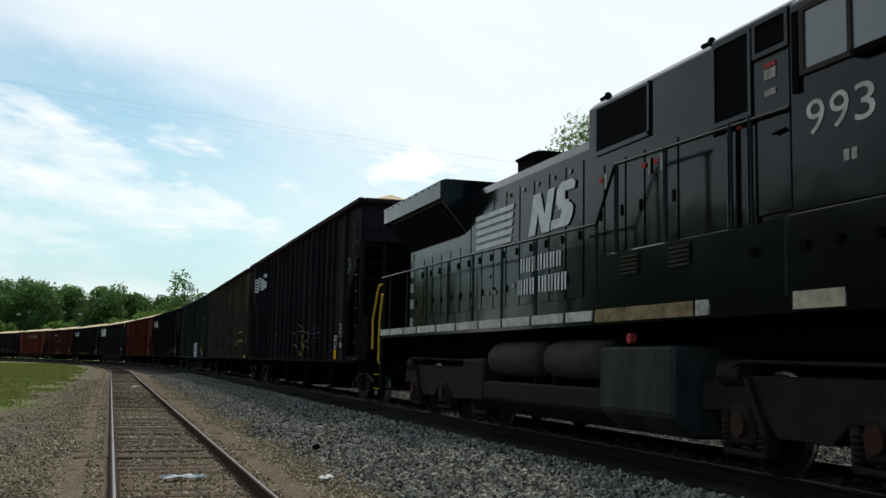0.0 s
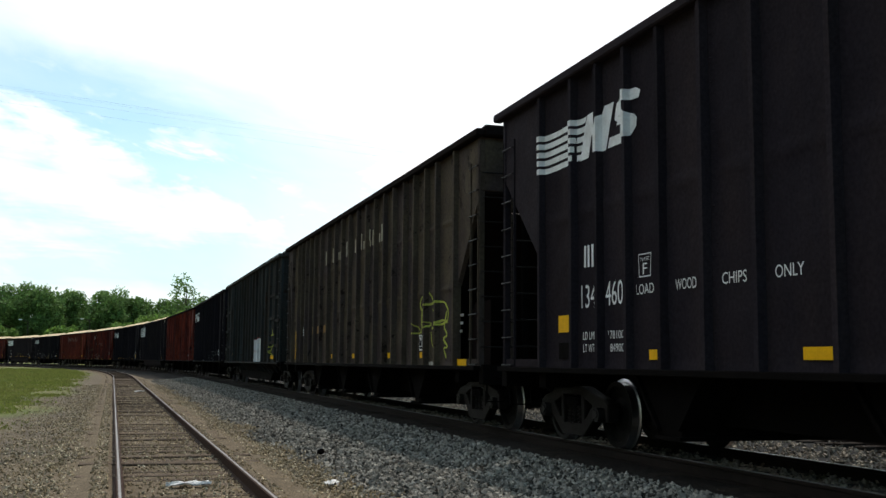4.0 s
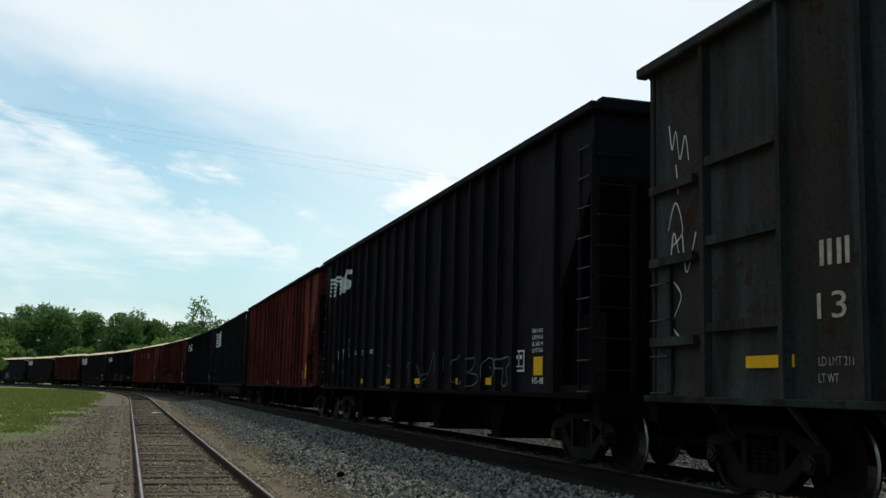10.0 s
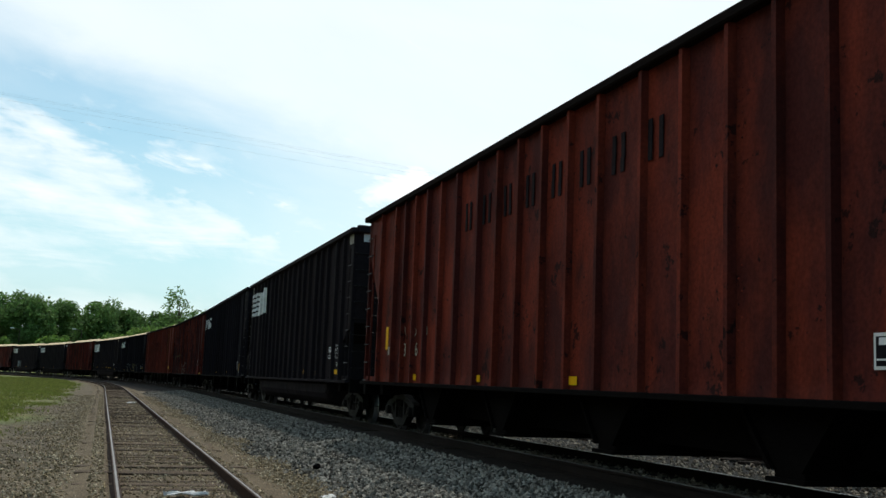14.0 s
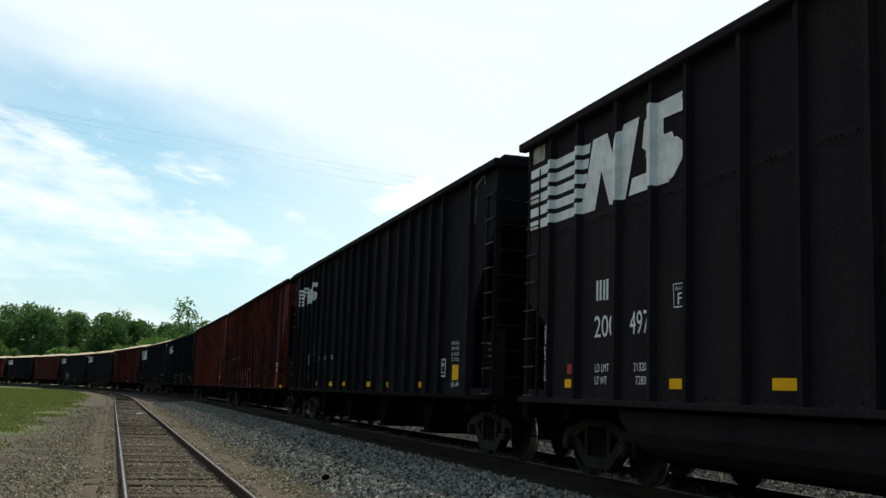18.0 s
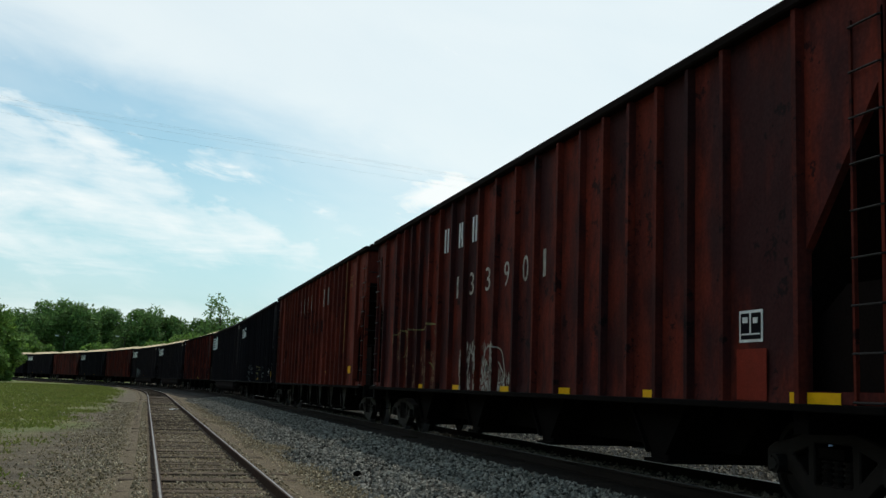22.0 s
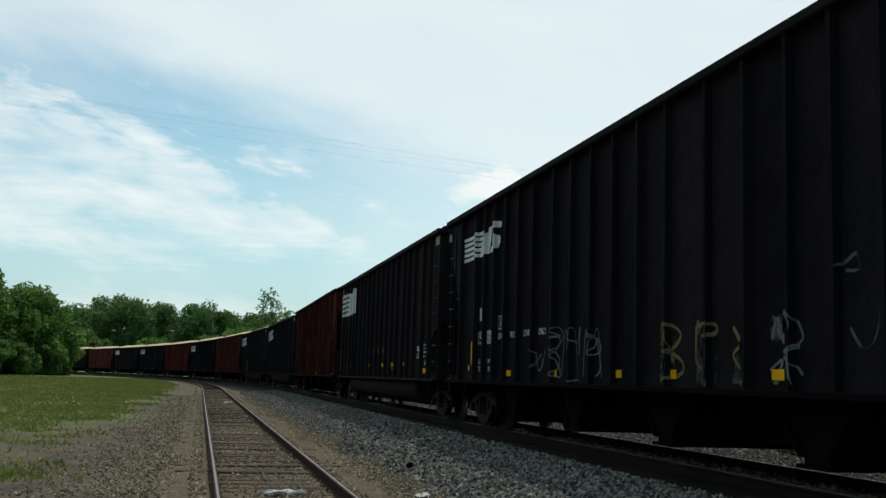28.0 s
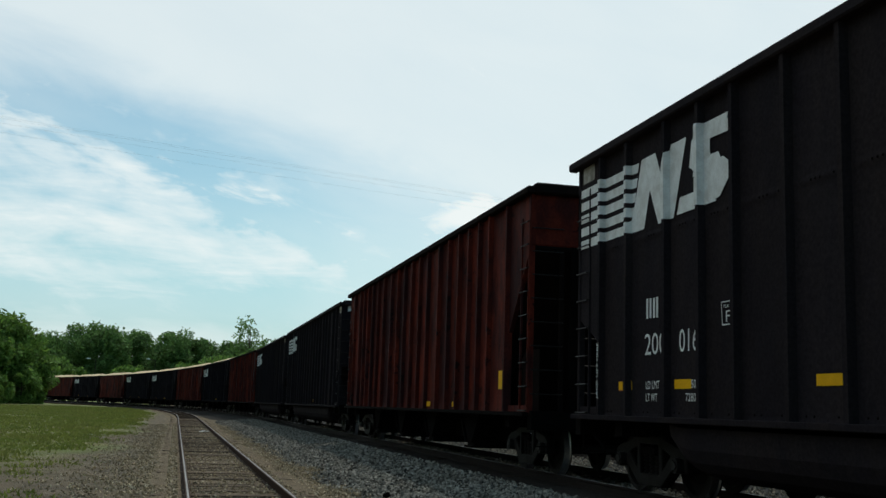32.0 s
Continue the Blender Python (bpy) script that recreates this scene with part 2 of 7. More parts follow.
    if glow:
        # light that passes through thin leaves
        tr, ms = N("ShaderNodeBsdfTranslucent"), N("ShaderNodeMixShader")
        K(sc.outputs[0], tr.inputs[0])
        ms.inputs[0].default_value = glow
        K(p.outputs[0], ms.inputs[1])
        K(tr.outputs[0], ms.inputs[2])
        K(ms.outputs[0], nt.nodes["Material Output"].inputs[0])
    if bump:
        b = N("ShaderNodeBump")
        b.inputs["Strength"].default_value, b.inputs["Distance"].default_value = bump, 0.02
        K(n2.outputs[0], b.inputs["Height"])
        K(b.outputs[0], p.inputs["Normal"])
        if dent:
            n3 = N("ShaderNodeTexNoise")
            n3.inputs["Scale"].default_value, n3.inputs["Detail"].default_value = 1.1, 2
            K(shift.outputs[0], n3.inputs["Vector"])
            b2 = N("ShaderNodeBump")
            b2.inputs["Strength"].default_value, b2.inputs["Distance"].default_value = dent, 0.25
            K(n3.outputs[0], b2.inputs["Height"])
            K(b2.outputs[0], b.inputs["Normal"])
    return m


BLACK = material("black_paint", (0.0128, 0.0118, 0.0148), 0.62, dark=(0.0225, 0.0175, 0.0180), scale=1.2, streak=0.25, amount=0.7, fine=25, bump=0.1, dent=0.45, spec=0.006, each=0.22)
BLACK3 = material("dusty_black_paint", (0.0205, 0.0172, 0.0205), 0.62, dark=(0.032, 0.0240, 0.0240), scale=1.2, streak=0.3, amount=0.7, fine=25, bump=0.1, dent=0.4, spec=0.006, each=0.18)
BLACK2 = material("faded_black_paint", (0.0195, 0.0163, 0.0185), 0.62, dark=(0.031, 0.0240, 0.0225), scale=1.5, streak=0.25, amount=0.7, fine=25, bump=0.1, dent=0.25, spec=0.006, each=0.12)
BROWN = material("weathered_brown_paint", (0.077, 0.060, 0.040), 0.78, dark=(0.026, 0.018, 0.015), scale=1.6, streak=0.6, amount=0.75, fine=20, bump=0.15, dent=0.3, lo=0.45, hi=0.70, chips=(0.013, 0.009, 0.008), third=(0.050, 0.038, 0.035), spread=0.7, each=0.15)
GREEN = material("dark_green_grey_paint", (0.046, 0.055, 0.054), 0.7, dark=(0.019, 0.0165, 0.0145), scale=2.6, streak=0.12, amount=1.0, fine=25, bump=0.1, dent=0.3, lo=0.40, hi=0.62, chips=(0.034, 0.019, 0.013), spec=0.01, third=(0.036, 0.031, 0.026), spread=0.9, each=0.22)
DEEPRED = material("deep_oxide_red_paint", (0.125, 0.0205, 0.0115), 0.72, dark=(0.030, 0.0100, 0.0095), scale=2.4, streak=0.4, amount=0.85, fine=22, bump=0.15, dent=0.3, lo=0.42, hi=0.63, chips=(0.010, 0.006, 0.0065), third=(0.030, 0.0110, 0.0115), spread=0.75, each=0.28)
RED = material("oxide_red_paint", (0.165, 0.0285, 0.0150), 0.72, dark=(0.042, 0.0120, 0.0095), scale=2.4, streak=0.4, amount=0.8, fine=22, bump=0.15, dent=0.3, lo=0.46, hi=0.70, chips=(0.012, 0.0065, 0.0065), third=(0.056, 0.0135, 0.0115), spread=0.8, each=0.2)
RED2 = material("faded_oxide_red_paint", (0.150, 0.0265, 0.0150), 0.72, dark=(0.050, 0.0125, 0.0095), scale=2.2, streak=0.35, amount=0.8, lo=0.48, hi=0.70, fine=22, bump=0.15, dent=0.3, chips=(0.014, 0.0075, 0.007), third=(0.075, 0.0165, 0.0120), spread=0.8, each=0.16)
# grimy running gear; also stands in for shade on end decks and posts
UNDER = material("grimy_and_shaded_steel", (0.0048, 0.0040, 0.0036), 0.85, dark=(0.009, 0.007, 0.0058), scale=3, fine=40, spec=0.02)
# sooty chords, and the shade of the car ends put into colour
SOOT_SHADE = material("soot_and_painted_shade", (0.0095, 0.0070, 0.0062), 0.9, dark=(0.016, 0.010, 0.008), scale=2.5, fine=30, spec=0.02)
TRUCK = material("grimy_cast_steel", (0.0095, 0.0070, 0.0058), 0.55, dark=(0.0035, 0.0028, 0.0025), scale=4, fine=60, spec=0.08, each=0.55)
STEEL = material("polished_steel", (0.55, 0.55, 0.56), 0.28, 1.0, dark=(0.4, 0.38, 0.36), scale=8, fine=80, bump=0.03)
WHEEL = material("wheel_steel", (0.018, 0.016, 0.014), 0.6, 0.2, dark=(0.01, 0.009, 0.008), scale=6)
DARKRAIL = material("dark_rail_steel", (0.022, 0.016, 0.013), 0.75, 0.1, dark=(0.010, 0.008, 0.007), scale=6, fine=90)
RAIL = material("rusty_rail_steel", (0.044, 0.023, 0.015), 0.78, 0.1, dark=(0.020, 0.011, 0.008), scale=6, fine=90)
RAILTOP = material("worn_rail_head", (0.24, 0.23, 0.22), 0.5, 0.75, dark=(0.10, 0.07, 0.05), scale=5, fine=90, bump=0.05)
WHITE = material("white_paint", (0.80, 0.81, 0.78), 0.6, dark=(0.52, 0.50, 0.45), scale=5, amount=0.7, grain=0.04, fine=50, bump=0.05)
OLDWHITE = material("worn_white_paint", (0.46, 0.44, 0.38), 0.7, dark=(0.13, 0.095, 0.07), scale=7, amount=0.8, fine=50, bump=0.05)
CREAM = material("worn_cream_paint", (0.5, 0.46, 0.34), 0.7, dark=(0.22, 0.18, 0.13), scale=9, amount=0.7, fine=50, bump=0.05)
YELLOW = material("yellow_reflective_tape", (0.84, 0.45, 0.008), 0.45, dark=(0.62, 0.31, 0.008), scale=7, amount=0.5, grain=0.03, fine=50, bump=0.03)
ORANGE = material("faded_orange_paint", (0.34, 0.19, 0.06), 0.7, dark=(0.08, 0.055, 0.04), scale=9, amount=0.8)
HANDYEL = material("yellow_handrail_paint", (0.80, 0.46, 0.04), 0.5, dark=(0.3, 0.18, 0.06), scale=9)
CHIPS = material("wood_chips", (0.74, 0.58, 0.37), 0.9, dark=(0.52, 0.37, 0.21), scale=5, fine=30, grain=0.25, bump=0.8)
GRILLE = material("black_grille", (0.0035, 0.0035, 0.004), 0.9, fine=120, bump=0.3)
GLASSY = material("tinted_window_glass", (0.08, 0.10, 0.11), 0.1, dark=(0.06, 0.08, 0.085), scale=0.8, grain=0.0, bump=0.0, spec=0.8)
RUSTCREAM = material("rust_stained_cream_paint", (0.30, 0.24, 0.13), 0.75, dark=(0.07, 0.04, 0.022), scale=3.5, amount=0.9)
MIXEDGRAVEL = material("pale_gravel", (0.46, 0.385, 0.26), 0.9, dark=(0.15, 0.125, 0.088), scale=1.2, fine=30, grain=0.2, bump=0.4, island=0.6)
HOODPAINT = material("locomotive_black_paint", (0.0035, 0.0037, 0.0045), 0.13, dark=(0.009, 0.0085, 0.0085), scale=1.4, streak=0.3, amount=0.6, fine=25, bump=0.02, spec=0.17, dent=0.04)
TEALTANK = material("faded_teal_grey_tank_paint", (0.050, 0.052, 0.052), 0.7, dark=(0.016, 0.013, 0.012), scale=2.0, streak=0.3, amount=0.9, fine=40)
RUSTHUB = material("rusty_bearing_steel", (0.055, 0.024, 0.018), 0.7, dark=(0.018, 0.010, 0.008), scale=9)
TRUCKGREY = material("dusty_brown_truck_casting", (0.026, 0.020, 0.018), 0.7, dark=(0.008, 0.0065, 0.006), scale=3, fine=40)
TANKGREY = material("dusty_tank_paint", (0.058, 0.048, 0.042), 0.78, dark=(0.02, 0.0165, 0.014), scale=3, fine=40)
FUELGREY = material("dusty_fuel_tank_paint", (0.024, 0.020, 0.019), 0.74, dark=(0.010, 0.008, 0.007), scale=2.5, streak=0.4, fine=40)
TIE = material("weathered_tie_wood", (0.118, 0.088, 0.062), 0.9, dark=(0.03, 0.023, 0.018), scale=5, fine=45, grain=0.4, bump=0.9, lo=0.35, hi=0.65, each=0.5)
DARKTIE = material("creosoted_tie_wood", (0.035, 0.028, 0.022), 0.9, dark=(0.018, 0.015, 0.012), scale=4, fine=45, grain=0.3, bump=0.7)
# bed far darker than its stones: shade of the gaps put into the colour
BALLAST = material("gap_shade_stone_bed", (0.030, 0.028, 0.025), 0.95, dark=(0.015, 0.014, 0.012), scale=9, fine=24, grain=0.45, bump=1.0)
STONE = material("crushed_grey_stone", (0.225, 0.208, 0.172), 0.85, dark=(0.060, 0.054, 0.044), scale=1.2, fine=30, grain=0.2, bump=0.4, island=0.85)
TANSTONE = material("tan_gravel", (0.29, 0.225, 0.135), 0.9, dark=(0.12, 0.092, 0.058), scale=1.2, fine=30, grain=0.2, bump=0.4, island=0.45)
LEAF = material("tree_leaves", (0.145, 0.255, 0.068), 0.6, dark=(0.068, 0.140, 0.042), scale=0.5, fine=3, grain=0.25, bump=0, island=0.4, spec=0.15, glow=0.5)
LEAF2 = material("bright_tree_leaves", (0.165, 0.275, 0.052), 0.6, dark=(0.09, 0.165, 0.036), scale=0.5, fine=3, grain=0.25, bump=0, island=0.4, spec=0.15, glow=0.5)
BARK = material("bark", (0.09, 0.07, 0.05), 0.9, scale=3, fine=20, bump=0.6)
BLADE = material("grass_blades", (0.165, 0.205, 0.045), 0.8, dark=(0.24, 0.21, 0.08), scale=0.35, fine=2, grain=0.15, bump=0, island=0.25, spec=0.1, glow=0.5)
PAPER = material("crumpled_paper", (0.75, 0.74, 0.70), 0.8, scale=8)
WIRE = material("cable_sheath", (0.42, 0.5, 0.54), 0.6, bump=0)
REDMARK = material("red_paint", (0.45, 0.06, 0.05), 0.6, scale=9)
LIME = material("yellow_green_spray_paint", (0.46, 0.50, 0.09), 0.7, dark=(0.15, 0.16, 0.05), scale=6)
SPRAY = material("white_spray_paint", (0.62, 0.63, 0.62), 0.8, dark=(0.22, 0.23, 0.23), scale=2.2, streak=0.5, amount=0.9, lo=0.5, hi=0.68, grain=0.04)
PALEBLUE = material("pale_grey_spray_paint", (0.20, 0.24, 0.25), 0.8, dark=(0.12, 0.14, 0.12), scale=4)
RUBBED = material("rubbed_pale_overpaint", (0.24, 0.15, 0.09), 0.8, dark=(0.04, 0.012, 0.009), scale=4.5, streak=0.5, amount=1.0, lo=0.42, hi=0.58, fine=30)
CHALK = material("chalky_spray_paint", (0.17, 0.185, 0.185), 0.8, dark=(0.06, 0.065, 0.07), scale=5)
SMEAR = material("smeared_dull_overpaint", (0.13, 0.14, 0.115), 0.8, dark=(0.022, 0.022, 0.022), scale=4.5, streak=0.5, amount=1.0, lo=0.4, hi=0.6, fine=30)
STENCIL = material("chalked_white_paint", (0.60, 0.59, 0.53), 0.7, dark=(0.30, 0.27, 0.22), scale=5, amount=0.8)
PRIMER = material("fresh_red_primer", (0.20, 0.026, 0.014), 0.65, dark=(0.12, 0.018, 0.011), scale=3)
RUNG = material("bare_worn_steel", (0.026, 0.023, 0.021), 0.5, 0.4, dark=(0.014, 0.012, 0.011), scale=7)
OCHRE = material("ochre_spray_paint", (0.2, 0.17, 0.07), 0.8, dark=(0.07, 0.07, 0.05), scale=3)


# ---- mesh helpers ----
def box(bm, x0, x1, y0, y1, z0, z1):
    v = [bm.verts.new((x, y, z)) for x in (x0, x1) for y in (y0, y1) for z in (z0, z1)]
    for q in ((0, 1, 3, 2), (4, 6, 7, 5), (0, 4, 5, 1), (2, 3, 7, 6), (0, 2, 6, 4), (1, 5, 7, 3)):
        bm.faces.new([v[i] for i in q])


def prism(bm, poly, a, b, axis="x"):
    """A polygon drawn out from a to b along an axis; poly holds the other two coordinates in order."""
    def at(p, c):
        return {"x": (c, p[0], p[1]), "y": (p[0], c, p[1]), "z": (p[0], p[1], c)}[axis]
    lo = [bm.verts.new(at(p, a)) for p in poly]
    hi = [bm.verts.new(at(p, b)) for p in poly]
    n = len(poly)
    bm.faces.new(lo)
    bm.faces.new(hi[::-1])
    for i in range(n):
        bm.faces.new((lo[i], hi[i], hi[(i + 1) % n], lo[(i + 1) % n]))


def rod(bm, p, q, r, seg=8, r2=None):
    p, q = Vector(p), Vector(q)
    d = (q - p).normalized()
    a = d.orthogonal().normalized()
    b = d.cross(a)
    r2 = r if r2 is None else r2
    rings = []
    for c, rr in ((p, r), (q, r2)):
        rings.append([bm.verts.new(c + (a * math.cos(k * 2 * math.pi / seg) + b * math.sin(k * 2 * math.pi / seg)) * rr) for k in range(seg)])
    for k in range(seg):
        bm.faces.new((rings[0][k], rings[0][(k + 1) % seg], rings[1][(k + 1) % seg], rings[1][k]))
    bm.faces.new(rings[0][::-1])
    bm.faces.new(rings[1])


def tube(bm, pts, r, seg=6):
    """One bent pipe along the points."""
    pts = [Vector(p) for p in pts]
    rings, a = [], None
    for i, p in enumerate(pts):
        d = (pts[min(i + 1, len(pts) - 1)] - pts[max(i - 1, 0)]).normalized()
        a = d.orthogonal().normalized() if a is None else (a - d * a.dot(d)).normalized()
        b = d.cross(a)
        rings.append([bm.verts.new(p + (a * math.cos(k * 2 * math.pi / seg) + b * math.sin(k * 2 * math.pi / seg)) * r) for k in range(seg)])
    for u, v in zip(rings, rings[1:]):
        for k in range(seg):
            bm.faces.new((u[k], u[(k + 1) % seg], v[(k + 1) % seg], v[k]))
    bm.faces.new(rings[0][::-1])
    bm.faces.new(rings[-1])


def mesh_of(bm, name, mats, smooth=False, bevel=0.0):
    bmesh.ops.recalc_face_normals(bm, faces=bm.faces)
    if bevel:
        bmesh.ops.bevel(bm, geom=bm.edges[:], offset=bevel, segments=1, affect="EDGES", clamp_overlap=True)
    me = bpy.data.meshes.new(name)
    bm.to_mesh(me)
    bm.free()
    for m in mats if isinstance(mats, (list, tuple)) else [mats]:
        me.materials.append(m)
    if smooth:
        me.shade_smooth()
    return me


def part(name, bm, mat, parent, label="", at=None, smooth=False, bevel=0.0):
    """Links a bmesh, or a mesh, as one object under a thing or a part."""
    me = bm if isinstance(bm, bpy.types.Mesh) else mesh_of(bm, name, mat, smooth, bevel)
    ob = new(name, me)
    ob.parent = parent
    if at is not None:
        ob.matrix_basis = at
    if label:
        tagged(ob, label)
    return ob


def made(fn, *a, **k):
    bm = bmesh.new()
    fn(bm, *a, **k)
    return bm


def raw(name, verts, faces, mat, smooth=False):
    me = bpy.data.meshes.new(name)
    me.from_pydata(verts, [], faces)
    me.materials.append(mat)
    if smooth:
        me.shade_smooth()
    return me


# ---- the plan: the two tracks ----
MAIN_X, MAIN_Z, BEND, RADIUS = 7.49, 0.24, 68.0, 500.0
SIDE_X, SIDE_BEND, SIDE_RADIUS = 0.985, 85.0, 680.0


def along(x0, bend, radius, s):
    """Point and heading on a track that runs straight along y and then bends to the left."""
    if s <= bend:
        return Vector((x0, s, 0)), 0.0
    a = (s - bend) / radius
    return Vector((x0 - radius * (1 - math.cos(a)), bend + radius * math.sin(a), 0)), a


def main_at(s):
    return along(MAIN_X, BEND, RADIUS, s)


def side_at(s):
    return along(SIDE_X, SIDE_BEND, SIDE_RADIUS, s)


def sweep(name, profile, path, stations, mat, closed=True, base=0.0, jitter=0.0):
    verts, faces, n = [], [], len(profile)
    rnd = random.Random(5)
    for s in stations:
        p, a = path(s)
        for u, z in profile:
            j = rnd.uniform(-jitter, jitter)
            verts.append((p.x + (u + j) * math.cos(a), p.y + (u + j) * math.sin(a), base + z + j * 0.3))
    for i in range(len(stations) - 1):
        for k in range(n if closed else n - 1):
            a, b = i * n + k, i * n + (k + 1) % n
            faces.append((a, b, b + n, a + n))
    if closed:
        faces.append(tuple(range(n))[::-1])
        faces.append(tuple((len(stations) - 1) * n + k for k in range(n)))
    return raw(name, verts, faces, mat)


# ---- ground ----
def steps(a, b, d):
    n = max(1, round((b - a) / d))
    return [a + (b - a) * i / n for i in range(n + 1)]


STATIONS = steps(-280, -60, 20.0) + steps(-40, 60, 2.0) + steps(62, 520, 4.0)


def ground_material():
    m = bpy.data.materials.new("dirt_and_grass_ground")
    m.use_nodes = True
    nt = m.node_tree
    N, K = nt.nodes.new, nt.links.new
    p = nt.nodes["Principled BSDF"]
    p.inputs["Roughness"].default_value = 0.95
    p.inputs["Specular IOR Level"].default_value = 0.2
    co = N("ShaderNodeTexCoord")
    sep = N("ShaderNodeSeparateXYZ")
    K(co.outputs["Object"], sep.inputs[0])

    def noise_(scale, detail=6, rough=0.6):
        n = N("ShaderNodeTexNoise")
        n.inputs["Scale"].default_value, n.inputs["Detail"].default_value, n.inputs["Roughness"].default_value = scale, detail, rough
        K(co.outputs["Object"], n.inputs["Vector"])
        return n.outputs[0]

    def ramp(v, a, b, lo=0.0, hi=1.0):
        r = N("ShaderNodeMapRange")
        r.inputs[1].default_value, r.inputs[2].default_value, r.inputs[3].default_value, r.inputs[4].default_value = a, b, lo, hi
        K(v, r.inputs[0])
        return r.outputs[0]

    def mix(f, a, b):
        n = N("ShaderNodeMix")
        n.data_type = "RGBA"
        for i, v in ((0, f), (6, a), (7, b)):
            if isinstance(v, tuple):
                n.inputs[i].default_value = (*v, 1)
            else:
                K(v, n.inputs[i])
        return n.outputs[2]

    def op(kind, a, b):
        n = N("ShaderNodeMath")
        n.operation = kind
        for i, v in enumerate((a, b)):
            if isinstance(v, (int, float)):
                n.inputs[i].default_value = v
            else:
                K(v, n.inputs[i])
        return n.outputs[0]

    dirt = mix(ramp(noise_(0.7), 0.35, 0.65), (0.215, 0.164, 0.095), (0.092, 0.072, 0.045))
    dirt = mix(ramp(noise_(2.3), 0.52, 0.66), dirt, (0.27, 0.215, 0.14))
    fine = noise_(38.0, 4, 0.7)
    dirt = mix(ramp(fine, 0.35, 0.7), dirt, (0.06, 0.05, 0.04))
    grass = mix(ramp(noise_(0.25), 0.4, 0.6), (0.115, 0.148, 0.036), (0.165, 0.155, 0.062))
    # grass starts beyond a ragged edge to the left of the siding
    edge = op("ADD", sep.outputs[0], op("MULTIPLY", op("SUBTRACT", noise_(0.16, 5), 0.5), 7.0))
    near = op("ADD", sep.outputs[1], op("MULTIPLY", op("SUBTRACT", noise_(0.3, 5), 0.5), 14.0))
    left = ramp(edge, -3.4, -1.7, 1.0, 0.0)
    ahead = ramp(near, 20.0, 33.0)
    bare = ramp(noise_(0.22, 5), 0.56, 0.74, 1.0, 0.55)
    right = ramp(edge, 16.2, 17.6)
    cover = op("MAXIMUM", op("MULTIPLY", op("MULTIPLY", left, ahead), bare), right)
    K(mix(cover, dirt, grass), p.inputs["Base Color"])
    b = N("ShaderNodeBump")
    b.inputs["Strength"].default_value, b.inputs["Distance"].default_value = 0.9, 0.03
    K(fine, b.inputs["Height"])
    K(b.outputs[0], p.inputs["Normal"])
    return m


def ground_h(x, y):
    return -0.19 + (0.05 * noise.noise((x * 0.3, y * 0.3, 0.0)) + 0.02 * noise.noise((x * 1.3, y * 1.3, 4.0)) if abs(x) < 60 and y < 300 else 0.0)


def build_ground():
    xs = steps(-2600, -60, 254) + steps(-55, -4, 1.7) + steps(-3.5, 15, 0.5) + steps(17, 60, 3) + steps(80, 2600, 252)
    ys = steps(-300, -6, 49) + steps(-5, 60, 0.65) + steps(62, 260, 4) + steps(270, 3200, 110)
    verts, faces = [], []
    for y in ys:
        for x in xs:
            verts.append((x, y, ground_h(x, y)))
    w = len(xs)
    for j in range(len(ys) - 1):
        for i in range(w - 1):
            a = j * w + i
            faces.append((a, a + 1, a + w + 1, a + w))
    tagged(new("ground", raw("ground", verts, faces, ground_material(), True)),
           "bare dirt and patchy grass beside the railway tracks", "ground", kind="structure")


build_ground()
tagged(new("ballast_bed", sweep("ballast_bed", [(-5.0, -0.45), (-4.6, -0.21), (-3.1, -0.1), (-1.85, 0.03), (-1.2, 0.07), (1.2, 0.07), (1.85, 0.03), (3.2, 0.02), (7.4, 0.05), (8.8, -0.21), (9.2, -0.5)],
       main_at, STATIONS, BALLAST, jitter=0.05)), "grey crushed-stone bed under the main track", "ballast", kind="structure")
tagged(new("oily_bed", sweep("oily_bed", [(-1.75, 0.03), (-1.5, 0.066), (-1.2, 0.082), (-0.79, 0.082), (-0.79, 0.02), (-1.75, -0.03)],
       main_at, STATIONS, material("dark_brown_stone", (0.022, 0.019, 0.016), 0.9, dark=(0.010, 0.009, 0.008), scale=5, fine=26, grain=0.45, bump=1.0), jitter=0.02)),
       "dark brown stone along the near main rail", "ballast", kind="structure")
tagged(new("track_bed", sweep("track_bed", [(-0.78, 0.0), (-0.78, 0.076), (0.0, 0.082), (0.78, 0.076), (1.5, 0.066), (1.75, 0.03), (1.75, -0.03)],
       main_at, STATIONS, material("dusty_brown_stone_bed", (0.30, 0.235, 0.165), 0.95, dark=(0.13, 0.10, 0.072), scale=6, fine=24, grain=0.45, bump=1.0), jitter=0.012)),
       "dusty brown stone packed between the main rails", "ballast", kind="structure")
tagged(new("siding_bed", sweep("siding_bed", [(-1.75, -0.5), (-1.6, -0.19), (-1.0, -0.128), (-0.85, -0.135), (-0.8, -0.168), (0.8, -0.168), (0.85, -0.135), (1.0, -0.128), (1.7, -0.18), (1.85, -0.5)],
       side_at, [s for s in STATIONS if s < 190], material("gravelly_dirt", (0.160, 0.126, 0.084), 0.95, dark=(0.055, 0.043, 0.031), scale=3, fine=34, grain=0.4, bump=1.0), jitter=0.02)),
       "brown gravelly dirt packed round the siding ties", "ballast", kind="structure")


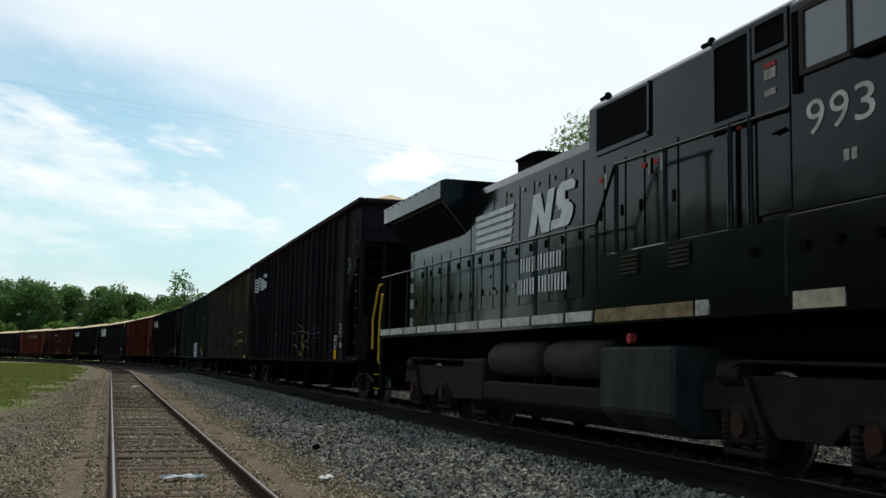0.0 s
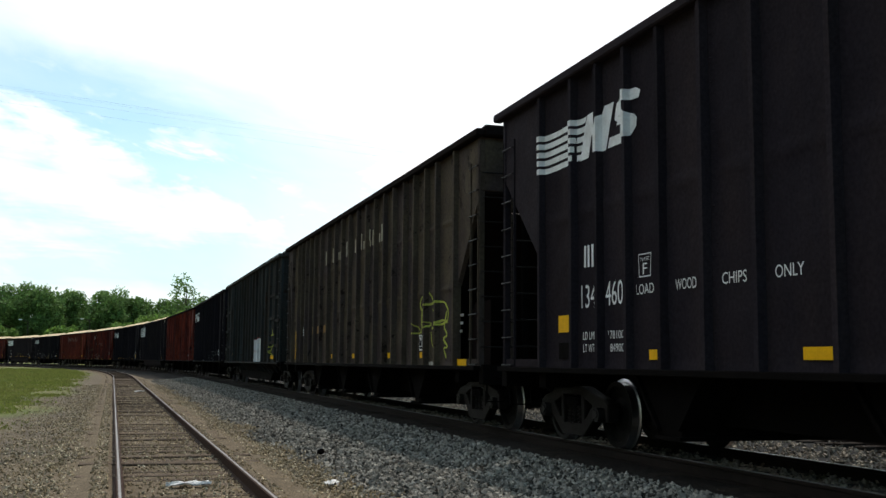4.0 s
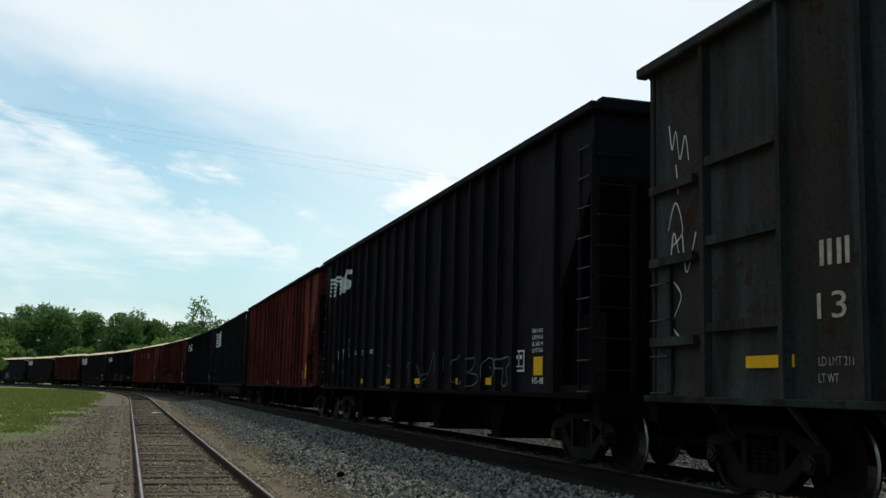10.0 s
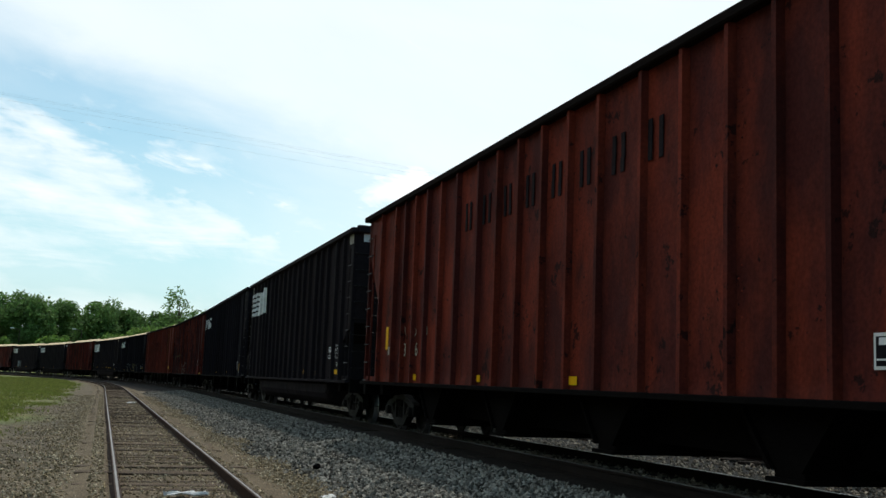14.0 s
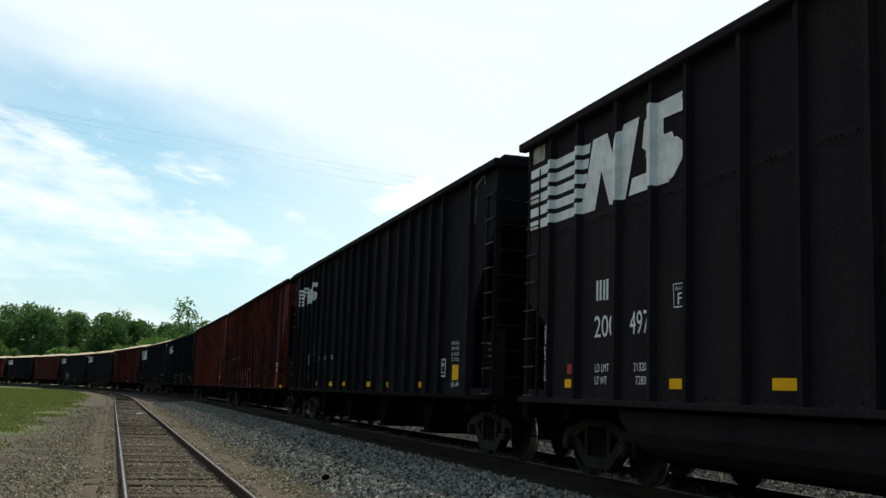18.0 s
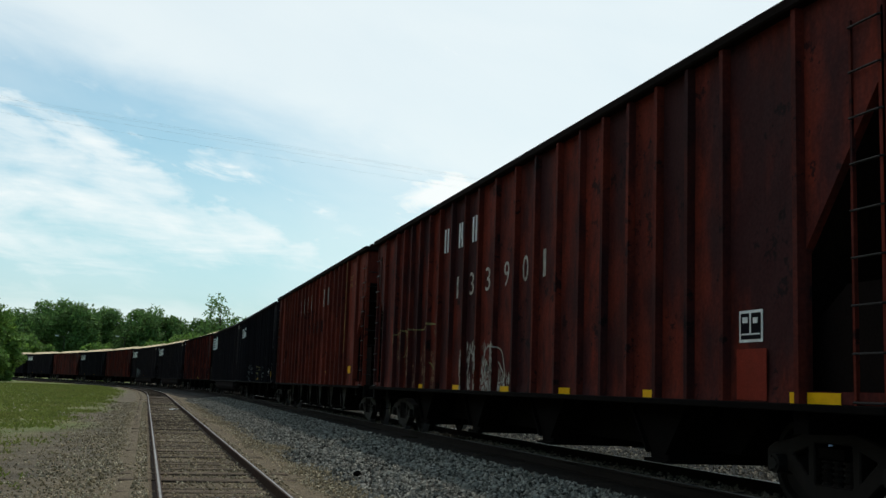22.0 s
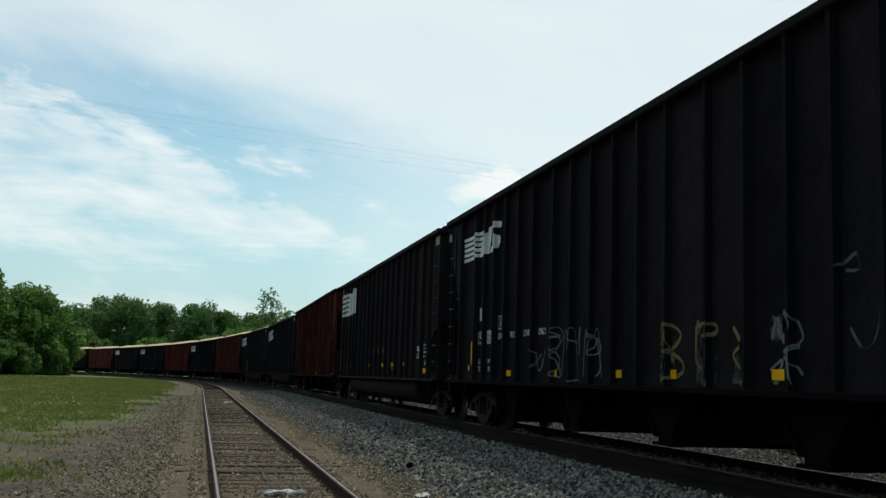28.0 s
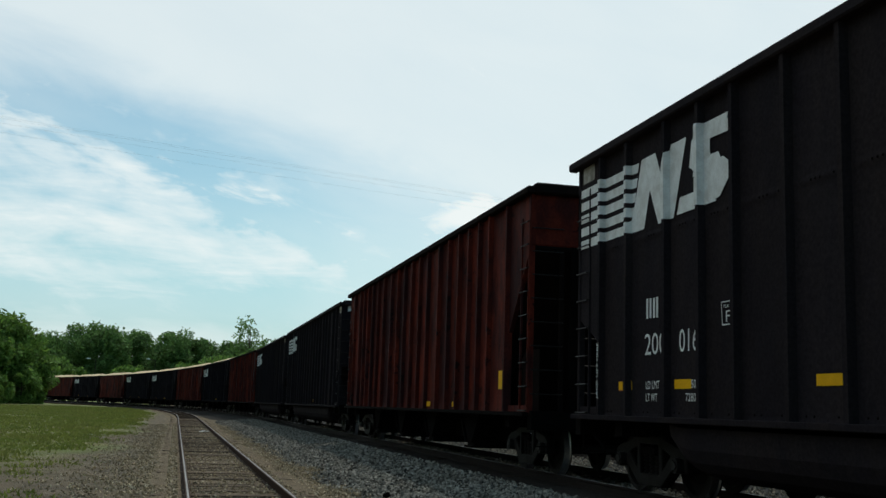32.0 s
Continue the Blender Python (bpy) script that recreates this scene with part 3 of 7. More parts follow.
# ---- rails and ties ----
def rail_profile(c):
    h = [(-0.07, -0.17), (0.07, -0.17), (0.07, -0.155), (0.012, -0.14), (0.012, -0.045), (0.036, -0.035), (0.036, -0.004), (0.028, -0.001), (-0.028, -0.001), (-0.036, -0.004), (-0.036, -0.035), (-0.012, -0.045), (-0.012, -0.14), (-0.07, -0.155)]
    return [(c + u, z) for u, z in h]


def track(name, path, base, stations, tie_mat, label, spacing, near, tie_top, worn, steel):
    top = tagged(new(name), label, "railway track", kind="structure")
    for c in (-0.755, 0.755):
        r = part("rail", sweep("rail", rail_profile(c), path, stations, steel, base=base), None, top)
        part("rail_head", sweep("rail_head", [(c - worn, -0.003), (c - worn, 0.003), (c + worn, 0.003), (c + worn, -0.003)], path, stations, RAILTOP, base=base), None, r, "bright worn running surface")
    rnd = random.Random(name)
    shapes = []
    for _ in range(6):
        bm = bmesh.new()
        box(bm, -1.28, 1.28, -0.115, 0.115, -0.16, 0)
        for v in bm.verts:
            v.co += Vector((rnd.uniform(-0.05, 0.05), rnd.uniform(-0.015, 0.015), rnd.uniform(-0.012, 0.012)))
        shapes.append(mesh_of(bm, "tie", tie_mat, bevel=0.012))
    s, far = near[0], []
    while s < stations[-1] - 1:
        p, a = path(s)
        m = pose(p.x, p.y, base + tie_top + rnd.uniform(-0.03, 0.012), 0, 0, math.degrees(a) + rnd.uniform(-1.5, 1.5))
        if s < near[1]:
            part("tie", rnd.choice(shapes), None, top, at=m)
        else:
            far.append(m)
        s += spacing * rnd.uniform(0.92, 1.08)
    behind = random.Random(name + "behind")
    s = near[0] - spacing
    while s > max(-90, stations[0]):
        p, a = path(s)
        far.append(pose(p.x, p.y, base + tie_top + behind.uniform(-0.03, 0.012), 0, 0, math.degrees(a) + behind.uniform(-1.5, 1.5)))
        s -= spacing * behind.uniform(0.92, 1.08)
    if far:
        verts, faces = [], []
        for m in far:
            k = len(verts)
            for x in (-1.28, 1.28):
                for y in (-0.115, 0.115):
                    for z in (-0.16, 0):
                        verts.append(tuple(m @ Vector((x, y, z))))
            for q in ((0, 1, 3, 2), (4, 6, 7, 5), (0, 4, 5, 1), (2, 3, 7, 6), (1, 5, 7, 3)):
                faces.append([k + i for i in q])
        tagged(part("far_ties", raw("far_ties", verts, faces, tie_mat), None, top), kind="stuff")
    return top


track("main_track", main_at, MAIN_Z, STATIONS, DARKTIE, "main railway track on a raised grey stone bed", 0.53, (-6, 62), -0.155, 0.03, DARKRAIL)
track("second_track", lambda s: along(MAIN_X + 5.5, BEND, RADIUS + 5.5, s), MAIN_Z, [s for s in STATIONS if -60 < s < 300], DARKTIE, "second main track behind the passing train", 0.53, (3, 34), -0.155, 0.03, DARKRAIL)
track("siding_track", side_at, 0.0, [s for s in STATIONS if s < 188], TIE, "old rusty siding track with weathered half-buried ties", 0.55, (-3, 88), -0.145, 0.014, RAIL)


def spur_at(s):
    """A third track that leaves the siding to the left."""
    p, a = side_at(150.0)
    r, d = 190.0, max(0.0, s)
    c = a + d / r
    return Vector((p.x - r * (math.cos(a) - math.cos(c)), p.y + r * (math.sin(c) - math.sin(a)), 0)), c


track("spur_track", spur_at, -0.02, steps(0, 130, 4.0), TIE, "rusty spur track that turns off to the left of the siding", 0.6, (2, 3), -0.145, 0.02, RAIL)


# ---- loose stone ----
def stones(name, mat, spots, label, rnd, size):
    verts, faces = [], []
    for x, y, z in spots:
        r = size * rnd.uniform(0.55, 1.35)
        k = len(verts)
        rot = Euler((rnd.uniform(0, 6), rnd.uniform(0, 6), rnd.uniform(0, 6))).to_matrix()
        for d in ((1, 0, 0), (-0.8, 0.3, 0), (0, 1, 0.2), (0.2, -0.9, 0), (0, 0.1, 0.8), (0, 0, -0.8)):
            v = rot @ (Vector(d) * r * rnd.uniform(0.7, 1.2))
            verts.append((x + v.x, y + v.y, z + v.z))
        for q in ((0, 2, 4), (2, 1, 4), (1, 3, 4), (3, 0, 4), (2, 0, 5), (1, 2, 5), (3, 1, 5), (0, 3, 5)):
            faces.append([k + i for i in q])
    return tagged(new(name, raw(name, verts, faces, mat)), label, "stones", kind="stuff")


def bed_height(u):
    xs = [-5.0, -4.6, -3.1, -1.85, -1.2, 1.2, 1.85, 3.2, 7.4, 8.8]
    zs = [-0.45, -0.21, -0.1, 0.03, 0.07, 0.07, 0.03, 0.02, 0.05, -0.21]
    return float(np.interp(u, xs, zs))


def scatter_stones():
    rnd = random.Random(11)
    spots = []
    for _ in range(62000):
        y = 7 + 75 * rnd.random() ** 2.0
        u = rnd.uniform(-4.75, -1.5) if rnd.random() < 0.93 else rnd.uniform(4.5, 7.0)
        p, a = main_at(y)
        if u < -4.2 and rnd.random() < 0.5:
            continue
        spots.append((p.x + u, p.y, bed_height(u) + rnd.uniform(-0.01, 0.02)))
    stones("ballast_stones", STONE, spots, "angular grey crushed stones heaped beside the main track", rnd, 0.043)
    spots = []
    for _ in range(40000):
        y = 8 + 60 * rnd.random() ** 1.8
        x = rnd.gauss(2.5, 0.5) if rnd.random() < 0.48 else (rnd.uniform(0.3, 1.7) if rnd.random() < 0.3 else -abs(rnd.gauss(0, 1.1)) + 0.1)
        spots.append((x, y, max(ground_h(x, y) + 0.008, -0.165 if 0.2 < x < 1.75 else -0.13 if -0.1 < x < 2.05 else -0.175 if -0.6 < x < 2.6 else -1.0) + rnd.uniform(-0.01, 0.012)))
    between = []
    for _ in range(14000):
        y = 5 + 60 * rnd.random() ** 1.6
        u = rnd.uniform(-0.68, 4.4)
        between.append((MAIN_X + u, y, (MAIN_Z - 0.155 if u < 1.4 else bed_height(u)) + rnd.uniform(-0.005, 0.015)))
    stones("track_stones", material("dusty_grey_brown_stone", (0.235, 0.198, 0.15), 0.9, dark=(0.09, 0.075, 0.058), scale=1.2, fine=30, grain=0.2, bump=0.4, island=0.7), between,
           "dusty grey-brown stones between the two main tracks", rnd, 0.042)
    pale = spots[::3]
    spots = [p for i, p in enumerate(spots) if i % 3]
    stones("pale_gravel", MIXEDGRAVEL, pale, "pale small stones strewn among the siding gravel", rnd, 0.024)
    stones("tan_gravel", TANSTONE, spots, "tan gravel and small stones strewn along the siding", rnd, 0.026)


scatter_stones()


# ---- grass, trees ----
def grass_patch():
    rnd = random.Random(21)
    verts, faces = [], []
    n = 0
    while n < 70000:
        y = 14 + 156 * rnd.random() ** 1.7
        x = -1.6 - 34 * rnd.random() ** 1.4 * min(1, 0.25 + y / 110)
        g = noise.noise((x * 0.16 + 3, y * 0.16, 1.0)) + 0.5 * noise.noise((x * 0.5, y * 0.5, 2.0))
        patchy = noise.noise((x * 0.35 + 9, y * 0.22, 5.0)) + 0.6 * noise.noise((x * 0.9, y * 0.6, 7.0))
        thin = min(1.0, max(0.0, (y - 13) / 26)) * min(1.0, max(0.12, (-1.4 - x) / 2.6))
        if patchy < 0.62 - 1.25 * thin - 0.3 * g + rnd.gauss(0, 0.28) or x + rnd.gauss(0, 0.35) > -1.9 + 0.5 * noise.noise((0.0, y * 0.2, 0.0)) - max(0, y - 85) ** 2 / 1360:
            n += 0.05
            continue
        h = rnd.uniform(0.03, 0.10) * (1.5 if g > 0.35 else 1.0)
        w = 0.018 + y * 0.0005
        a = rnd.uniform(0, 3.14)
        dx, dy, lean = math.cos(a) * w, math.sin(a) * w, rnd.uniform(-0.08, 0.08)
        k = len(verts)
        b = ground_h(x, y)
        verts += [(x - dx, y - dy, b - 0.02), (x + dx, y + dy, b - 0.02), (x + lean, y + lean * 0.5, b + h), (x - dy, y + dx, b - 0.02), (x + dy, y - dx, b - 0.02), (x - lean, y + lean, b + h * 0.8)]
        faces += [(k, k + 1, k + 2), (k + 3, k + 4, k + 5)]
        n += 1
    tagged(new("grass", raw("grass", verts, faces, BLADE)), "short patchy green grass beside the siding", "grass", kind="stuff")


grass_patch()


def tree(x, y, h, spread, seed, leaf, label, density=1.0, low=0.12, sparse=False, leafsize=0.45):
    rnd = random.Random(seed)
    top = tagged(new("tree"), label, "tree", group="trees round the tracks")
    top.matrix_basis = pose(x, y, ground_h(x, y) - 0.1)
    bm = bmesh.new()
    rod(bm, (0, 0, 0), (0.1, 0, h * 0.45), h * 0.02, 8, h * 0.013)
    rod(bm, (0.1, 0, h * 0.45), (0, 0.1, h * 0.9), h * 0.013, 6, h * 0.003)
    clumps = []
    n = int((40 if not sparse else 12) * density)
    for i in range(n):
        t = low + (0.97 - low) * (i + rnd.random()) / n
        a = rnd.uniform(0, 6.283)
        prof = math.sin(math.pi * min(1, (t - low * 0.6) / (1.04 - low * 0.6))) ** 0.6
        r = spread * prof * (rnd.random() ** 0.4)
        c = Vector((math.cos(a) * r, math.sin(a) * r, t * h))
        clumps.append((c, h * rnd.uniform(0.10, 0.18) * (0.7 if sparse else 1.0)))
        if i % 2 == 0:
            rod(bm, (0.05, 0, max(h * 0.1, t * h * 0.7)), tuple(c), h * 0.006, 5, h * 0.0015)
    part("trunk", bm, BARK, top)
    verts, faces = [], []
    for c, r in clumps:
        for _ in range(int((120 if not sparse else 45) * density)):
            d = Vector((rnd.gauss(0, 1), rnd.gauss(0, 1), rnd.gauss(0, 0.8)))
            d = d.normalized() * r * rnd.random() ** 0.35
            p = c + d
            if p.z < 0.2:
                continue
            s = leafsize * rnd.uniform(0.5, 1.2)
            u = Vector((rnd.gauss(0, 1), rnd.gauss(0, 1), rnd.gauss(0, 1))).normalized()
            w = u.orthogonal().normalized()
            k = len(verts)
            verts += [tuple(p - u * s), tuple(p + w * s * 0.45), tuple(p + u * s), tuple(p - w * s * 0.45)]
            faces.append((k, k + 1, k + 2, k + 3))
    part("crown", raw("crown", verts, faces, leaf), None, top)
    return top


def plant_trees():
    rnd = random.Random(33)
    far = "leafy green broadleaf tree in the far wood"
    for x, y, h, s in ((-62, 330, 21, 8), (-48, 322, 20, 7.5), (-37, 338, 20, 7), (-27, 330, 23, 8), (-20, 326, 22, 6.5), (-13, 335, 22, 6), (-6, 345, 18, 5),
                       (-1, 328, 22, 7), (5, 330, 20, 7.5), (12, 335, 17, 6), (17, 328, 20, 6.5), (23, 340, 18, 6), (30, 332, 20, 7), (40, 336, 21, 7), (52, 330, 21, 8), (66, 338, 21, 8)):
        tree(x, y, h * 0.96, s, rnd.random(), LEAF, far, 1.5, leafsize=0.62)
    for x, y, h, s in ((-30, 300, 11, 6), (-12, 300, 10, 6), (10, 300, 13, 6.5), (16, 303, 14, 6), (2, 305, 11, 6), (-45, 300, 12, 7)):
        tree(x, y, h, s, rnd.random(), LEAF2, "lower bright green tree before the far wood", 1.0, leafsize=0.7)
    tree(20.5, 322, 26.5, 4.5, 7, LEAF, "tall thin-crowned tree standing above the far wood", 1.0, low=0.5, sparse=True, leafsize=0.7)
    near = "dense bright green tree at the edge of the grass"
    for x, y, h, s in ((-41, 178, 17.5, 5.5), (-35.5, 183, 16.5, 5), (-31, 187, 14, 4.5), (-27.5, 190, 14, 4), (-38, 188, 15, 5), (-46, 186, 18, 6), (-24.5, 196, 10, 3)):
        tree(x, y, h, s, rnd.random(), LEAF2, near, 1.5, low=0.02, leafsize=0.5)
    for x, y, h, s in ((-33, 176, 6, 4), (-28, 180, 5, 3), (-25, 186, 6, 2.6)):
        tree(x, y, h, s, rnd.random(), LEAF2, "low bright green shrub at the foot of the trees", 1.0, low=0.0, leafsize=0.4)
    tree(26.9, 56, 15.5, 1.9, 12, LEAF2, "bright green tree standing behind the train", 2.2, leafsize=0.17)
    # row out of view to the left, added to dim the train's near side
    for k in range(13):
        tree(-40 - 12 * rnd.random(), -22 + k * 13, 15 + 4 * rnd.random(), 6.5, rnd.random(), LEAF, "dense dark green tree out of view, added to darken the train", 0.8, low=0.02, leafsize=0.9)
    for k in range(7):
        tree(34 + 6 * rnd.random(), 4 + k * 16, 9 + 2 * rnd.random(), 4.5, rnd.random(), LEAF, "green tree on the far side of the tracks", 0.7, low=0.05, leafsize=0.5)


plant_trees()


# ---- the train ----
SPEED, WHEEL_R = 7.68, 0.457
TOP, SILL, HALF = 5.10, 1.06, 1.60
moving = []  # (thing, centre along the track at the start, distance between truck centres)
spinning = []  # (wheelset, radius, axle's place along the track at the start)


def wheelset_mesh(r, name="wheelset"):
    bm = bmesh.new()
    rod(bm, (-0.98, 0, 0), (0.98, 0, 0), 0.075, 10)
    for s in (-1, 1):
        seg = 28
        prof = [(0.70, 0.10), (0.70, 0.16), (0.735, r * 0.5), (0.725, r - 0.09), (0.69, r - 0.07), (0.69, r + 0.025), (0.715, r + 0.03), (0.73, r), (0.83, r - 0.006), (0.83, r - 0.07), (0.77, r - 0.09), (0.765, r * 0.5), (0.80, 0.16), (0.80, 0.10)]
        rings = []
        for x, q in prof:
            rings.append([bm.verts.new((s * x, q * math.cos(k * 2 * math.pi / seg), q * math.sin(k * 2 * math.pi / seg))) for k in range(seg)])
        for i in range(len(rings) - 1):
            for k in range(seg):
                f = bm.faces.new((rings[i][k], rings[i][(k + 1) % seg], rings[i + 1][(k + 1) % seg], rings[i + 1][k]))
                if 6 <= i <= 7:
                    f.material_index = 1
        for k in range(3):
            a = k * 2.094
            rod(bm, (s * 0.98, 0.05 * math.cos(a), 0.05 * math.sin(a)), (s * 1.0, 0.05 * math.cos(a), 0.05 * math.sin(a)), 0.018, 6)
    return mesh_of(bm, name, [WHEEL, STEEL], smooth=False)


WHEELSET = wheelset_mesh(WHEEL_R)


def sideframe_mesh():
    """The cast side frame of a freight truck: arched top, two triangular windows, one for the springs, and pedestals."""
    P = {"A": (0, 0.82), "B": (0.36, 0.82), "C": (0.72, 0.72), "D": (1.0, 0.67), "E": (1.12, 0.60), "a": (0, 0.70), "b": (0.29, 0.70), "c": (0.40, 0.65), "d": (0.64, 0.57),
         "f": (0.77, 0.545), "g": (1.01, 0.545), "h": (1.12, 0.36), "i": (1.04, 0.36), "k": (0, 0.30), "l": (0.29, 0.30), "m": (0.40, 0.37), "n": (0, 0.13), "o": (0.36, 0.13), "p": (0.70, 0.38), "q": (0.76, 0.38)}
    faces = ("ABba", "Bcb", "BCdc", "CDgfd", "DEhig", "dfqp", "dpom", "bcml", "klon", "lmo")
    bm = bmesh.new()
    grid = {}
    for s in (1, -1):
        for x in (0.09, -0.09):
            for k, (y, z) in P.items():
                key = (s if y else 1, x, k)
                if key not in grid:
                    grid[key] = bm.verts.new((x * (1.0 if k in "ABabkn" else 0.9), s * y, z))
    edges = {}
    for s in (1, -1):
        for f in faces:
            loop = [(s if P[k][0] else 1, k) for k in f]
            bm.faces.new([grid[(q, 0.09, k)] for q, k in loop])
            bm.faces.new([grid[(q, -0.09, k)] for q, k in loop[::-1]])
            for u, v in zip(loop, loop[1:] + loop[:1]):
                edges[frozenset((u, v))] = edges.get(frozenset((u, v)), 0) + 1
    for e, n in edges.items():
        if n == 1:
            u, v = tuple(e)
            bm.faces.new([grid[(u[0], 0.09, u[1])], grid[(v[0], 0.09, v[1])], grid[(v[0], -0.09, v[1])], grid[(u[0], -0.09, u[1])]])
    return mesh_of(bm, "sideframe", TRUCK, bevel=0.014)


def spring_mesh(r=0.072, z0=0.29, turns=5, pitch=0.055, mat=TRUCK):
    """A coil spring as one ridged column."""
    bm = bmesh.new()
    seg, rings = 10, []
    for k in range(turns):
        for z, q in ((0.0, 0.72), (0.012, 1.0), (0.03, 1.0), (0.042, 0.72)):
            rings.append([bm.verts.new((r * q * math.cos(i * 0.6283), r * q * math.sin(i * 0.6283), z0 + k * pitch + z)) for i in range(seg)])
    for u, v in zip(rings, rings[1:]):
        for i in range(seg):
            bm.faces.new((u[i], u[(i + 1) % seg], v[(i + 1) % seg], v[i]))
    bm.faces.new(rings[0][::-1])
    bm.faces.new(rings[-1])
    return mesh_of(bm, "spring", mat)


def bolster_mesh():
    bm = bmesh.new()
    prism(bm, [(-1.1, 0.56), (-1.1, 0.66), (-0.5, 0.72), (0.5, 0.72), (1.1, 0.66), (1.1, 0.56), (0.5, 0.40), (-0.5, 0.40)], -0.2, 0.2, "y")
    rod(bm, (0, 0, 0.7), (0, 0, 0.86), 0.2, 14)
    return mesh_of(bm, "bolster", UNDER)


SIDEFRAME, SPRING, BOLSTER = sideframe_mesh(), spring_mesh(), bolster_mesh()


BRAKE = mesh_of(made(box, -0.95, 0.95, -0.05, 0.05, 0.34, 0.42), "brake_beam", UNDER)


def bearing_mesh():
    """A roller bearing's end cap with its three bolts."""
    bm = bmesh.new()
    rod(bm, (-0.24, 0, 0), (0.02, 0, 0), 0.115, 14, 0.1)
    rod(bm, (0.02, 0, 0), (0.035, 0, 0), 0.06, 12)
    for k in range(3):
        rod(bm, (0.02, 0.078 * math.cos(k * 2.094), 0.078 * math.sin(k * 2.094)), (0.04, 0.078 * math.cos(k * 2.094), 0.078 * math.sin(k * 2.094)), 0.014, 6)
    return mesh_of(bm, "bearing_cap", RUNG)


BEARING = bearing_mesh()


def truck(car, y, near):
    t = part("truck", BOLSTER, None, car, at=pose(0, y, 0))
    for s in (-1, 1):
        part("sideframe", SIDEFRAME, None, t, at=pose(s * 1.0, 0, 0))
        for q in (-0.89, 0.89):
            part("bearing_cap", BEARING, None, t, at=pose(s * 1.13, q, WHEEL_R, 0, 0, 0 if s > 0 else 180))
        for q in (-0.17, 0.0, 0.17):
            part("spring", SPRING, None, t, at=pose(s * 1.0, q, 0))
        w = part("wheelset", WHEELSET, None, t, at=pose(0, s * 0.89, WHEEL_R))
        if near:
            spinning.append((w, WHEEL_R, near + y + s * 0.89))
    for q in (-0.36, 0.36):
        part("brake_beam", BRAKE, None, t, at=pose(0, q, 0))
    return t


def coupler_mesh():
    bm = bmesh.new()
    box(bm, -0.09, 0.09, -0.3, 0.42, -0.09, 0.09)
    prism(bm, [(-0.17, 0.40), (-0.17, 0.74), (-0.08, 0.82), (0.0, 0.62), (0.14, 0.60), (0.17, 0.42)], -0.15, 0.15, "z")
    tube(bm, [(0.35, -0.2, -0.05), (0.35, 0.15, -0.2), (0.32, 0.5, -0.38), (0.2, 0.8, -0.42)], 0.03)
    return mesh_of(bm, "coupler", UNDER)


COUPLER = coupler_mesh()


def rib_mesh(z0, z1, depth=0.09, w=0.075, foot=0.0):
    bm = bmesh.new()
    prism(bm, [(0.06, -w), (0, -w), (-depth, -w * 0.74), (-depth, w * 0.74), (0, w), (0.06, w)], z0, z1, "z")
    if foot:
        prism(bm, [(0.0, z0), (-depth, z0), (0.30, z0 - foot), (0.34, z0 - foot)], -w * 0.5, w * 0.5, "y")
    return bm


def chips_mesh(L):
    rnd = random.Random(9)
    verts, faces = [], []
    ny, nx = 40, 8
    for j in range(ny + 1):
        y = (j / ny - 0.5) * (L - 0.3)
        for i in range(nx + 1):
            x = (i / nx - 0.5) * 2.95
            e = min(1.0, (1 - abs(2 * i / nx - 1)) * 1.6) * min(1.0, (1 - abs(2 * j / ny - 1)) * 9.0)
            verts.append((x, y, TOP - 0.16 + e * (0.60 + 0.12 * noise.noise((x, y * 0.5, 3.0))) + rnd.uniform(-0.02, 0.02)))
    for j in range(ny):
        for i in range(nx):
            a = j * (nx + 1) + i
            faces.append((a, a + 1, a + nx + 2, a + nx + 1))
    return raw("chip_load", verts, faces, CHIPS, True)


SKIN = -(HALF - 0.03)  # the near side sheet
SHIFT = 0.0  # moves the marks and ribs of the car in hand along its side
RIB_DEPTH, RIB_W = 0.088, 0.050


def ladder_mesh(z0, z1, w, mat):
    """Two stiles along y."""
    bm = bmesh.new()
    for y in (0, w):
        box(bm, -0.02, 0.02, y - 0.016, y + 0.016, z0, z1)
    return mesh_of(bm, "ladder", mat)


def rungs(ladder, z0, z1, w, gap=0.42):
    bm = bmesh.new()
    tube(bm, [(0.0, 0.0, 0.0), (-0.05, 0.02, -0.01), (-0.05, w - 0.02, -0.01), (0.0, w, 0.0)], 0.012)
    rung = mesh_of(bm, "rung", RUNG)
    z = z0 + 0.1
    while z < z1 - 0.05:
        part("rung", rung, None, ladder, at=pose(0, 0, z))
        z += gap


